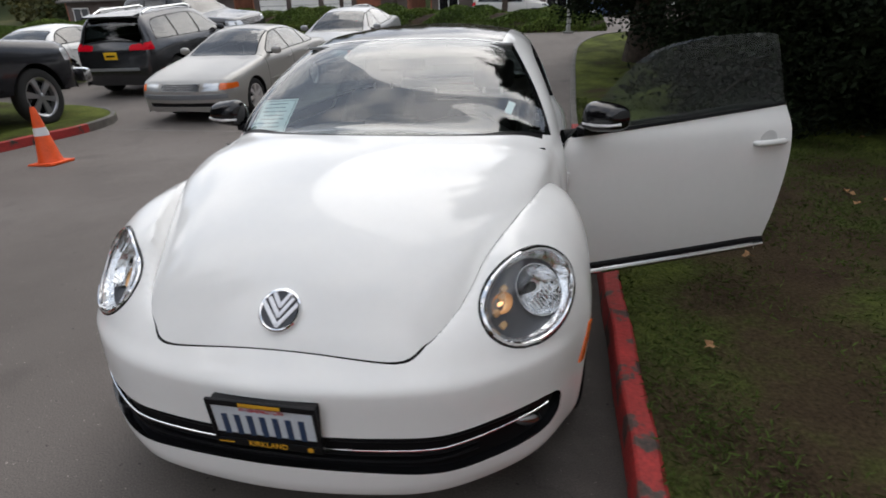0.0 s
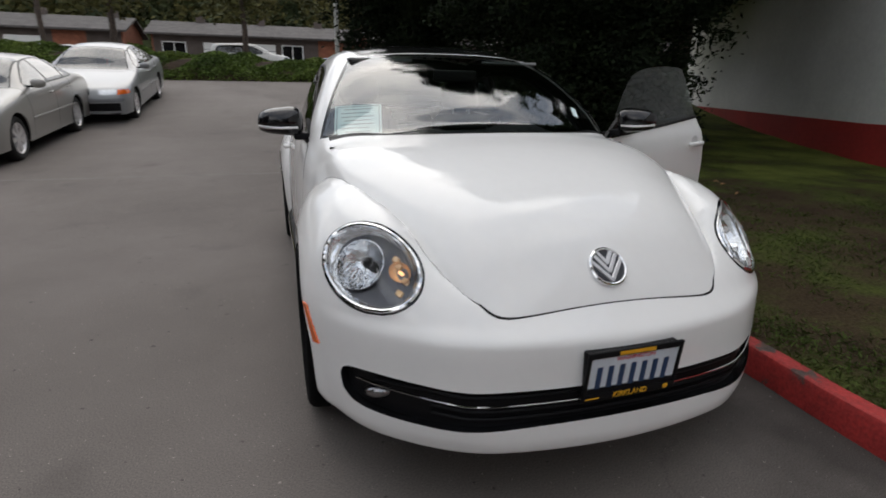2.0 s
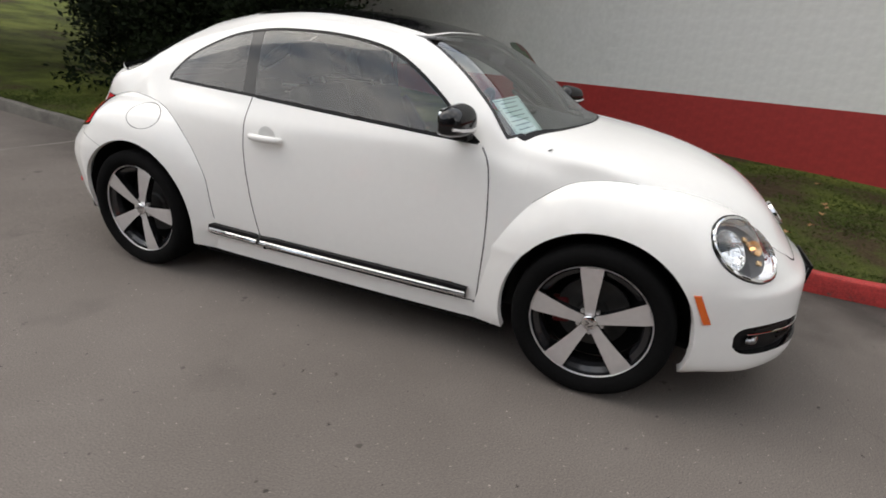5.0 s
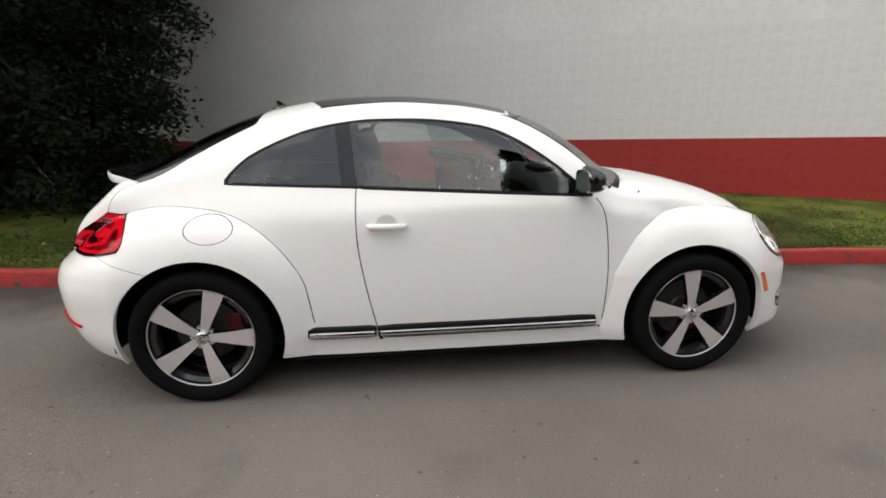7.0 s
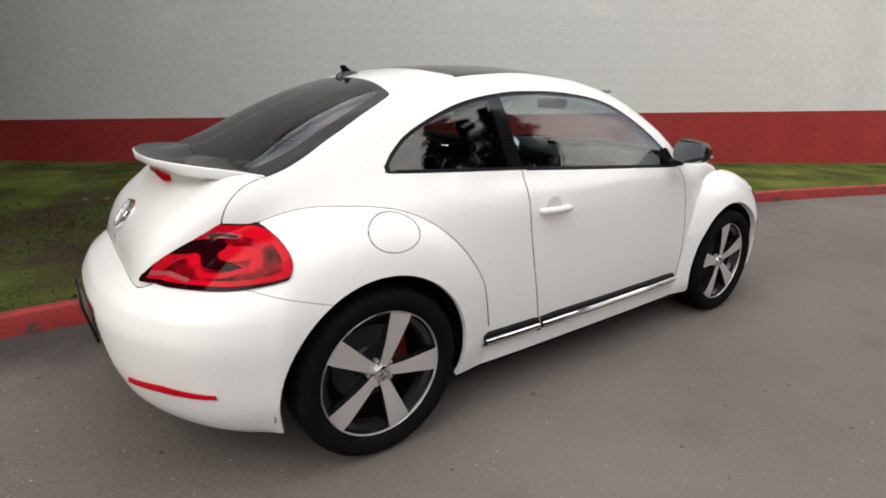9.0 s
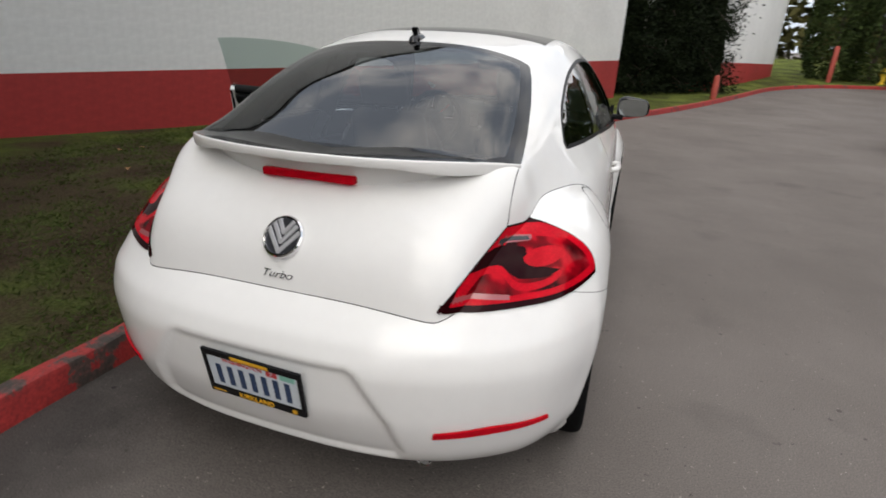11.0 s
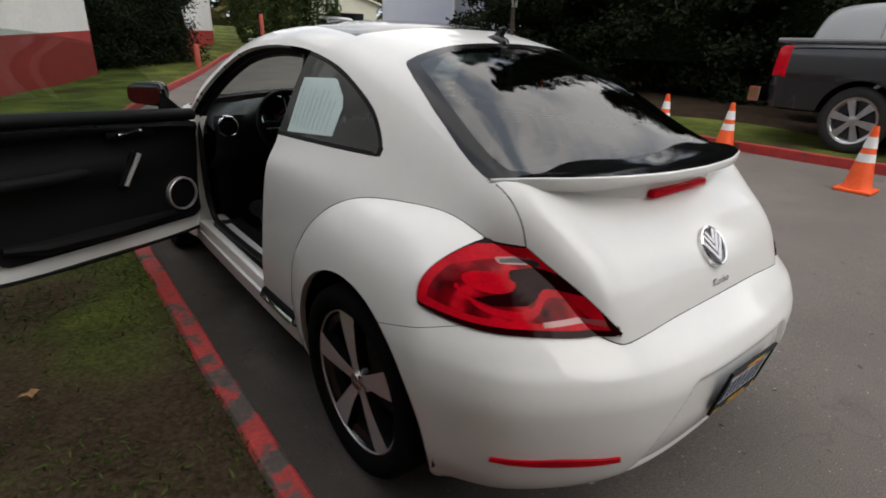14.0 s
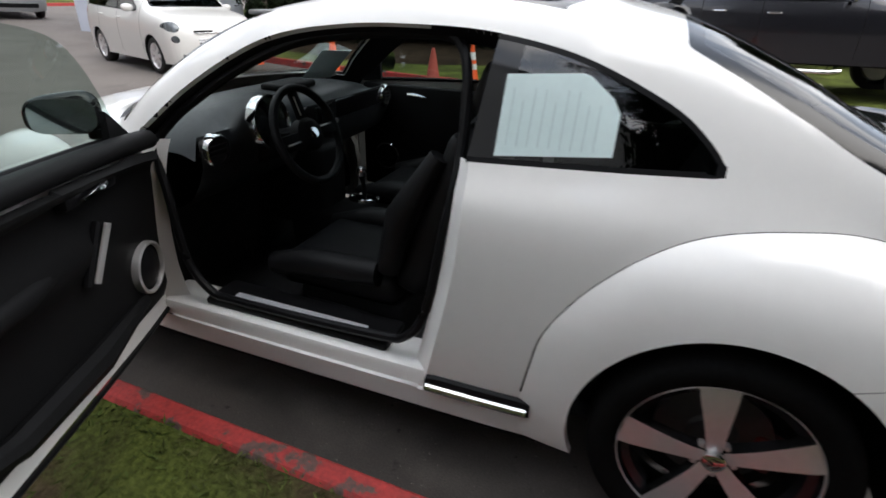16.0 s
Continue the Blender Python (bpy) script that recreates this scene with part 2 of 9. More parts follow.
def bm_tube(points, radius, segs=10, bm=None, closed=False, squash=1.0, m=None, caps=True):
    """A round bar along points; radius may be a list."""
    own = bmesh.new()
    pts = [Vector(p) for p in points]
    k = len(pts)
    rings = []
    up = Vector((0, 0, 1))
    for i, p in enumerate(pts):
        d = (pts[(i + 1) % k] - pts[i - 1]) if closed else (pts[min(i + 1, k - 1)] - pts[max(i - 1, 0)])
        d.normalize()
        ref = up if abs(d.z) < 0.95 else Vector((1, 0, 0))
        s = d.cross(ref).normalized()
        u = s.cross(d)
        r = radius[i] if isinstance(radius, (list, tuple)) else radius
        rings.append([own.verts.new(p + s * (r * math.cos(2 * math.pi * j / segs)) + u * (r * squash * math.sin(2 * math.pi * j / segs))) for j in range(segs)])
    for i in range(k if closed else k - 1):
        a, b = rings[i], rings[(i + 1) % k]
        for j in range(segs):
            own.faces.new((a[j], a[(j + 1) % segs], b[(j + 1) % segs], b[j]))
    if caps and not closed:
        own.faces.new(rings[0][::-1])
        own.faces.new(rings[-1])
    bmesh.ops.recalc_face_normals(own, faces=own.faces[:])
    if m is not None:
        own.transform(m)
    return join(bm, own)


def bm_prism(outline, d0, d1, axis="y", bm=None, m=None, bevel=0.0):
    """A flat outline (pairs) given thickness along an axis; y: pairs are (x, z), x: (y, z), z: (x, y)."""
    own = bmesh.new()

    def at(p, d):
        return {"y": (p[0], d, p[1]), "x": (d, p[0], p[1]), "z": (p[0], p[1], d)}[axis]

    a = [own.verts.new(at(p, d0)) for p in outline]
    b = [own.verts.new(at(p, d1)) for p in outline]
    own.faces.new(a)
    own.faces.new(b[::-1])
    k = len(a)
    for i in range(k):
        own.faces.new((a[i], b[i], b[(i + 1) % k], a[(i + 1) % k]))
    bmesh.ops.recalc_face_normals(own, faces=own.faces[:])
    if bevel > 0:
        bmesh.ops.bevel(own, geom=own.edges[:], offset=bevel, segments=2, affect="EDGES")
    if m is not None:
        own.transform(m)
    return join(bm, own)


def spline(points, n, closed=False):
    """Catmull-Rom through points: n samples a span."""
    P = np.array(points, float)
    k = len(P)
    out = []
    for i in range(k if closed else k - 1):
        if closed:
            a, b, c, d = P[i - 1], P[i], P[(i + 1) % k], P[(i + 2) % k]
        else:
            a, b, c, d = P[max(i - 1, 0)], P[i], P[i + 1], P[min(i + 2, k - 1)]
        for t in np.arange(n) / n:
            out.append(0.5 * (2 * b + (c - a) * t + (2 * a - 5 * b + 4 * c - d) * t * t + (3 * b - a - 3 * c + d) * t**3))
    if not closed:
        out.append(P[-1])
    return np.array(out)


# ---- ground ----
def gz(x, y):
    """Height of the tarmac: level round the parked car, rising behind it."""
    t = max(y - 2.5, 0.0)
    return 0.02 * t + 0.006 * min(t, 15.0) ** 2 + 0.02 * max(-12.0 - y, 0.0) + 0.002 * min(max(-12.0 - y, 0.0), 22.0) ** 2


def stained(mat, scale, at, k, soft=0.04):
    """Patches of another tone over a surface: noise above a threshold scales the base colour by k."""
    n, l = mat.node_tree.nodes, mat.node_tree.links
    b = n["Principled BSDF"]
    src = b.inputs["Base Color"].links[0].from_socket
    tc, nz, mr, sc = n.new("ShaderNodeTexCoord"), n.new("ShaderNodeTexNoise"), n.new("ShaderNodeMapRange"), n.new("ShaderNodeVectorMath")
    nz.inputs["Scale"].default_value, nz.inputs["Detail"].default_value = scale, 3
    mr.inputs["From Min"].default_value, mr.inputs["From Max"].default_value = at, at + soft
    mr.inputs["To Min"].default_value, mr.inputs["To Max"].default_value = 1.0, k
    sc.operation = "SCALE"
    l.new(tc.outputs["Object"], nz.inputs["Vector"])
    l.new(nz.outputs["Fac"], mr.inputs["Value"])
    l.new(src, sc.inputs[0])
    l.new(mr.outputs["Result"], sc.inputs["Scale"])
    l.new(sc.outputs["Vector"], b.inputs["Base Color"])


def cracked(mat, scale, width, k):
    """Thin wandering cracks: edges of large cells, broken up by noise."""
    n, l = mat.node_tree.nodes, mat.node_tree.links
    b = n["Principled BSDF"]
    src = b.inputs["Base Color"].links[0].from_socket
    tc, wob, add, vo, mr, sc, gap, mk = (n.new(t) for t in ("ShaderNodeTexCoord", "ShaderNodeTexNoise", "ShaderNodeVectorMath", "ShaderNodeTexVoronoi", "ShaderNodeMapRange", "ShaderNodeVectorMath", "ShaderNodeTexNoise", "ShaderNodeMath"))
    wob.inputs["Scale"].default_value, wob.inputs["Detail"].default_value = 1.4, 6
    gap.inputs["Scale"].default_value = 0.35
    add.operation = "ADD"
    vo.feature = "DISTANCE_TO_EDGE"
    vo.inputs["Scale"].default_value = scale
    mk.operation = "MULTIPLY"
    mr.inputs["From Min"].default_value, mr.inputs["From Max"].default_value = 0.0, width
    mr.inputs["To Min"].default_value, mr.inputs["To Max"].default_value = k, 1.0
    sc.operation = "SCALE"
    l.new(tc.outputs["Object"], wob.inputs["Vector"])
    l.new(tc.outputs["Object"], add.inputs[0])
    l.new(wob.outputs["Color"], add.inputs[1])
    l.new(add.outputs["Vector"], vo.inputs["Vector"])
    l.new(vo.outputs["Distance"], mr.inputs["Value"])
    l.new(src, sc.inputs[0])
    l.new(mr.outputs["Result"], sc.inputs["Scale"])
    l.new(sc.outputs["Vector"], b.inputs["Base Color"])


M_ASPHALT = ramp_mat("worn_asphalt", [(0.28, (0.104, 0.090, 0.081)), (0.5, (0.133, 0.116, 0.105)), (0.72, (0.162, 0.143, 0.131))], 0.55, 0.85, 9, 0.07, 260, 0.004, (170.0, 0.30))
stained(M_ASPHALT, 9.0, 0.715, 0.55, 0.03)
stained(M_ASPHALT, 21.0, 0.715, 0.38, 0.015)
stained(M_ASPHALT, 1.6, 0.62, 0.82, 0.10)
stained(M_ASPHALT, 60.0, 0.70, 2.3, 0.012)
cracked(M_ASPHALT, 0.19, 0.0014, 0.84)
# gutter dirt and leaf mould along the kerb, with the car's shade painted in
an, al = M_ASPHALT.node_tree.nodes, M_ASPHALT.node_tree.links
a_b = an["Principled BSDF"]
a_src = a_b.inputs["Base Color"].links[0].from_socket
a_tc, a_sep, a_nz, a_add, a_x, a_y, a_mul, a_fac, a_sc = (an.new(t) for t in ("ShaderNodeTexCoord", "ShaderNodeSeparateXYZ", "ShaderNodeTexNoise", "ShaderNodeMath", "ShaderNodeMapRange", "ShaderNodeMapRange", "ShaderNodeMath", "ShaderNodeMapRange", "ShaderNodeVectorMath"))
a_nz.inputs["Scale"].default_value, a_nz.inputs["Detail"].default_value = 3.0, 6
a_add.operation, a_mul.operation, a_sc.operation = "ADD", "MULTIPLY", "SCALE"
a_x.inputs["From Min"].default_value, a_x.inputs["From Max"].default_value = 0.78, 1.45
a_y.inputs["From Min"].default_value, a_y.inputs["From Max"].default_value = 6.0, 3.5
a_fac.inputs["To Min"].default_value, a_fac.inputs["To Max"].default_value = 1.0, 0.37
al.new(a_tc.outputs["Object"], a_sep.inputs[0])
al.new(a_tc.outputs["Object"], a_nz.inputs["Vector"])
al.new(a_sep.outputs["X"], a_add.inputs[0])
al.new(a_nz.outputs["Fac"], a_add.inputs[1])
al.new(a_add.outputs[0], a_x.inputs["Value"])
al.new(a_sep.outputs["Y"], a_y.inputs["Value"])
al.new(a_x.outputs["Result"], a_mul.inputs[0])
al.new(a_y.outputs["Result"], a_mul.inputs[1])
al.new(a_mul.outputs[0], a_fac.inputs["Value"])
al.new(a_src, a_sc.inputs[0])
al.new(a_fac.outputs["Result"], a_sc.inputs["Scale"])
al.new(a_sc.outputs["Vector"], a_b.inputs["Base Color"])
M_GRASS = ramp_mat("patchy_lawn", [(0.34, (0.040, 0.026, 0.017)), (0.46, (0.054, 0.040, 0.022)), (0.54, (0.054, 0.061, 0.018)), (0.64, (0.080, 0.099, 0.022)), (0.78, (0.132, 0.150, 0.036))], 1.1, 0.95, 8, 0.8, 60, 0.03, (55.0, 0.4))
M_GRASS.node_tree.nodes["Principled BSDF"].inputs["Specular IOR Level"].default_value = 0.08
M_ASPHALT.node_tree.nodes["Principled BSDF"].inputs["Specular IOR Level"].default_value = 0.3
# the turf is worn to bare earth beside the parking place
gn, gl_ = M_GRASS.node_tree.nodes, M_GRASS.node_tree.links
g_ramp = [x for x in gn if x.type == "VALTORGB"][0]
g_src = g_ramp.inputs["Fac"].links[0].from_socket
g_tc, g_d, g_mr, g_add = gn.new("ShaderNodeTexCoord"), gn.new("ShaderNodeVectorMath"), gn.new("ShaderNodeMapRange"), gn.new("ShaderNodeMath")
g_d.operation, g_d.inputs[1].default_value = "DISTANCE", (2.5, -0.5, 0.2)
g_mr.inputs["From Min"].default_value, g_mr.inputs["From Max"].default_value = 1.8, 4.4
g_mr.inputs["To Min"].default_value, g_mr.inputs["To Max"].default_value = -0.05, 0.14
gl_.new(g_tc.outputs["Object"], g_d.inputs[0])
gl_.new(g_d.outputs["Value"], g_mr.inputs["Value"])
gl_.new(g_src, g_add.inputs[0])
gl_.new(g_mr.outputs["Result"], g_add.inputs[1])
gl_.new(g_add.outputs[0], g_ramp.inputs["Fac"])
M_KERB = ramp_mat("chipped_red_kerb_paint", [(0.37, (0.045, 0.036, 0.030)), (0.425, (0.10, 0.050, 0.042)), (0.445, (0.27, 0.022, 0.020)), (0.65, (0.38, 0.028, 0.025)), (0.8, (0.25, 0.028, 0.026))], 6.0, 0.7, 8, 0.4, 50, 0.01, (70.0, 0.25))
# the paint is most worn where cars stop against the kerb
kn, kl = M_KERB.node_tree.nodes, M_KERB.node_tree.links
k_ramp = [x for x in kn if x.type == "VALTORGB"][0]
k_src = k_ramp.inputs["Fac"].links[0].from_socket
k_tc, k_d, k_mr, k_add = kn.new("ShaderNodeTexCoord"), kn.new("ShaderNodeVectorMath"), kn.new("ShaderNodeMapRange"), kn.new("ShaderNodeMath")
k_d.operation, k_d.inputs[1].default_value = "DISTANCE", (1.15, 0.9, 0.1)
k_mr.inputs["From Min"].default_value, k_mr.inputs["From Max"].default_value = 0.6, 2.4
k_mr.inputs["To Min"].default_value, k_mr.inputs["To Max"].default_value = -0.062, 0.03
kl.new(k_tc.outputs["Object"], k_d.inputs[0])
kl.new(k_d.outputs["Value"], k_mr.inputs["Value"])
kl.new(k_src, k_add.inputs[0])
kl.new(k_mr.outputs["Result"], k_add.inputs[1])
kl.new(k_add.outputs[0], k_ramp.inputs["Fac"])
M_KERB_GREY = ramp_mat("grey_concrete_kerb", [(0.3, (0.085, 0.078, 0.070)), (0.7, (0.15, 0.14, 0.125))], 5.0, 0.85, 8, 0.4, 50, 0.01, (70.0, 0.2))
M_WALL_W = ramp_mat("white_painted_block", [(0.3, (0.67, 0.67, 0.645)), (0.7, (0.77, 0.77, 0.745))], 0.8, 0.75, 6, 0.15, 30, 0.01, (14.0, 0.05))
M_WALL_R = ramp_mat("red_painted_block", [(0.3, (0.30, 0.022, 0.020)), (0.7, (0.40, 0.030, 0.026))], 0.9, 0.7, 6, 0.15, 30, 0.01, (16.0, 0.12))

bm = bmesh.new()
gy = [-260, -120, -60, -40] + [-30 + 1.5 * i for i in range(54)] + [53, 60, 90, 160, 300]
gx = [-300, -120, -60, -30, -15, -8, -4, 0, 4, 8, 15, 30, 60, 120, 300]
rows = [[bm.verts.new((x, y, gz(x, y))) for x in gx] for y in gy]
for a, b in zip(rows, rows[1:]):
    for i in range(len(gx) - 1):
        bm.faces.new((a[i], a[i + 1], b[i + 1], b[i]))
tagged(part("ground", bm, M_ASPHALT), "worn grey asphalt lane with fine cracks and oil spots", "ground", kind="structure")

# paving joint across the lane behind the parking place: a low worn ridge
bm = bmesh.new()
g = []
for i in range(120):
    x = -7.0 + 8.0 * i / 119
    y = 4.40 - 0.02 * (x + 2.0) + 0.025 * noise.noise(Vector((x * 2.0, 0, 0)))
    w = 0.016 + 0.010 * noise.noise(Vector((x * 5.0, 3, 0)))
    g.append([bm.verts.new((x, y + d * w, gz(x, y + d * w) + h)) for d, h in ((-1.6, -0.002), (-0.7, 0.004), (0.7, 0.004), (1.6, -0.002))])
for a, b in zip(g, g[1:]):
    for i in range(3):
        bm.faces.new((a[i], b[i], b[i + 1], a[i + 1]))
M_JOINT = ramp_mat("pale_asphalt_joint", [(0.3, (0.13, 0.118, 0.108)), (0.7, (0.20, 0.184, 0.17))], 4.0, 0.9, 6, 0.3, 90, 0.006)
tagged(part("road_joint", bm, M_JOINT), "pale worn joint across the asphalt lane", "road joint", kind="structure")

KERB_H = 0.135
KA = spline([(5.2, 15.2), (3.6, 15.0), (2.3, 14.6), (1.55, 13.2), (1.32, 11), (1.2, 8), (1.10, 5), (1.10, 2.2), (1.09, 0.5), (1.055, -1.2), (1.02, -2.4), (0.965, -3.6), (0.72, -5.4), (-0.05, -8.0), (-1.2, -11.1), (-2.85, -14.6), (-4.5, -18.2), (-6.2, -21.6), (-8.4, -23.6), (-11, -24.3), (-15, -24.6), (-26, -25)], 12)
KB = spline([(-14, -20), (-9.9, -11.5), (-7.95, -7.0), (-7.05, -3.2), (-6.92, -1.0), (-7.0, 1.5), (-6.86, 3.3), (-6.7, 4.3), (-6.95, 5.2), (-7.9, 5.8), (-10, 6.1), (-16, 6.4)], 12)


def side_of(line, i):
    d = line[min(i + 1, len(line) - 1)] - line[max(i - 1, 0)]
    d = d / np.hypot(*d)
    return np.array([-d[1], d[0]])


def kerb_run(name, line, i0, i1, sign, mat, label):
    """One cast length of kerb, open at its joints."""
    bm = bmesh.new()
    prof = [(0.0, -0.05), (0.004, KERB_H - 0.025), (0.012, KERB_H - 0.006), (0.022, KERB_H), (0.088, KERB_H), (0.102, KERB_H - 0.012), (0.104, -0.05)]
    rings = []
    for i in range(i0, i1 + 1):
        s = side_of(line, i) * sign
        jit = 0.003 * math.sin(i * 7.3)
        rings.append([bm.verts.new((line[i][0] + s[0] * (w + jit), line[i][1] + s[1] * (w + jit), gz(*line[i]) + h + jit)) for w, h in prof])
    for a, b in zip(rings, rings[1:]):
        for k in range(len(prof) - 1):
            bm.faces.new((a[k], a[k + 1], b[k + 1], b[k]))
    bm.faces.new(rings[0])
    bm.faces.new(rings[-1][::-1])
    bmesh.ops.recalc_face_normals(bm, faces=bm.faces[:])
    return tagged(part(name, bm, mat, None, "", 30), label, "kerb", kind="structure")


def dense(line, step):
    seg = np.hypot(*np.diff(line, axis=0).T)
    s = np.r_[0, np.cumsum(seg)]
    q = np.arange(0, s[-1], step)
    return np.stack([np.interp(q, s, line[:, 0]), np.interp(q, s, line[:, 1])], 1)


KA = dense(KA, 0.12)
KB = dense(KB, 0.2)


def inner(line, sign, w=0.102):
    return np.array([line[i] + side_of(line, i) * sign * w for i in range(len(line))])


def lawn_sheet(line, far, rise):
    """A strip of lawn from the back of a kerb out to a far line."""
    bm = bmesh.new()
    grid = []
    fr = [0, 0.02, 0.05, 0.09, 0.14, 0.2, 0.28, 0.38, 0.5, 0.65, 0.82, 1.0]
    for p, q in zip(line, far):
        row = []
        for f in fr:
            x, y = p + (q - p) * f
            z = gz(x, y) + KERB_H - 0.012 + rise * (1 - math.exp(-3 * f)) + 0.02 * noise.noise(Vector((x * 0.9, y * 0.9, 0))) * (f > 0)
            row.append(bm.verts.new((x, y, z)))
        grid.append(row)
    for a, b in zip(grid, grid[1:]):
        for i in range(len(fr) - 1):
            bm.faces.new((a[i], a[i + 1], b[i + 1], b[i]))
    bmesh.ops.recalc_face_normals(bm, faces=bm.faces[:])
    return bm


def lay_kerb(line, sign, grey, step):
    """Cast lengths end to end, with open joints; a grey test on y."""
    i, k = 0, 0
    while i + 4 < len(line):
        j = min(i + step + (k * 7) % 3, len(line) - 1)
        mid = line[(i + j) // 2]
        g = grey(mid)
        kerb_run("kerb", line, i, j, sign, M_KERB_GREY if g else M_KERB, "unpainted grey concrete kerb" if g else "kerb with chipped red paint")
        i, k = j, k + 1


lay_kerb(KA, 1, lambda p: p[1] > 4.4, 15)
lay_kerb(KB, -1, lambda p: p[1] > 4.2, 9)

ia = inner(KA, 1)
fa = np.array([(max(p[0] + 14, 16.0), 16.0 + p[0]) if p[1] > 13.5 and p[0] > 1.6 else ((max(p[0] + 14, 15.0), p[1] - 1) if p[1] > -10 else (p[0] + 26, p[1] - 26 * min(1, max(0, (-18 - p[1]) / 5)))) for p in ia])
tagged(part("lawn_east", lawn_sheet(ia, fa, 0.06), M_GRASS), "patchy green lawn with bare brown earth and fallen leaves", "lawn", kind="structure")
ib = inner(KB, -1)
fb = np.array([(p[0] - 26, p[1] + (p[1] > 5) * 2) for p in ib])
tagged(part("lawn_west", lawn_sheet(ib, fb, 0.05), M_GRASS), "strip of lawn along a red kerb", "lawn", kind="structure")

# ---- the long painted block wall ----
W0, WD = np.array([7.3, 1.14]), np.array([-0.4435, -0.8963])
WN = np.array([-0.8963, 0.4435])          # faces the lane
WALL_A, WALL_B, WALL_TOP = -12.5, 17.35, 7.5


def red_line(s):
    """Height of the paint line: it climbs along the wall."""
    return 0.827 + 0.026 * max(s, -2.0)


def wall_bm(z_low, z_high, t=0.25, proud=0.0):
    """A straight wall between two height functions of the distance along it."""
    own = bmesh.new()
    rings = []
    for s in (WALL_A, -2.0, WALL_B):
        ring = []
        for d, fn in ((proud, z_low), (proud, z_high), (-t, z_high), (-t, z_low)):
            p = W0 + WD * s + WN * d
            ring.append(own.verts.new((p[0], p[1], fn(s))))
        rings.append(ring)
    for r0, r1 in zip(rings, rings[1:]):
        for k in range(4):
            own.faces.new((r0[k], r0[(k + 1) % 4], r1[(k + 1) % 4], r1[k]))
    own.faces.new(rings[0])
    own.faces.new(rings[-1][::-1])
    bmesh.ops.recalc_face_normals(own, faces=own.faces[:])
    return own


tagged(part("wall_white", wall_bm(red_line, lambda s: WALL_TOP), M_WALL_W, None, "", False), "white painted concrete block wall of a long building", "wall", kind="structure")
tagged(part("wall_red_base", wall_bm(lambda s: -0.3, red_line, 0.25, 0.003), M_WALL_R, None, "", False), "red painted band at the foot of the block wall", "wall", kind="structure")


# the rest of the long building behind its painted front: flat roof, back and end walls
def slab(s0, s1, d0, d1, z0, z1):
    own = bmesh.new()
    vs = [own.verts.new((*(W0 + WD * s + WN * d), z)) for s in (s0, s1) for d in (d0, d1) for z in (z0, z1)]
    for f in ((0, 1, 3, 2), (4, 6, 7, 5), (0, 4, 5, 1), (2, 3, 7, 6), (1, 5, 7, 3), (0, 2, 6, 4)):
        own.faces.new([vs[i] for i in f])
    bmesh.ops.recalc_face_normals(own, faces=own.faces[:])
    return own


M_ROOFING = ramp_mat("grey_roofing_felt", [(0.3, (0.10, 0.10, 0.10)), (0.7, (0.16, 0.16, 0.155))], 0.8, 0.9, 6, 0.2, 30, 0.01)
tagged(part("roof", slab(WALL_A, WALL_B, 0.06, -12.0, WALL_TOP + 0.003, WALL_TOP + 0.20), M_ROOFING, None, "", False), "flat grey roof of the long block building", "roof", kind="structure")
tagged(part("wall_back", slab(WALL_A, WALL_B, -11.75, -12.0, -0.3, WALL_TOP), M_WALL_W, None, "", False), "plain white back wall of the block building", "wall", kind="structure")
for nm, s0, s1 in (("wall_north", WALL_A, WALL_A + 0.25), ("wall_south", WALL_B - 0.25, WALL_B)):
    tagged(part(nm, slab(s0, s1, -0.253, -11.747, -0.3, WALL_TOP), M_WALL_W, None, "", False), "plain white end wall of the block building", "wall", kind="structure")

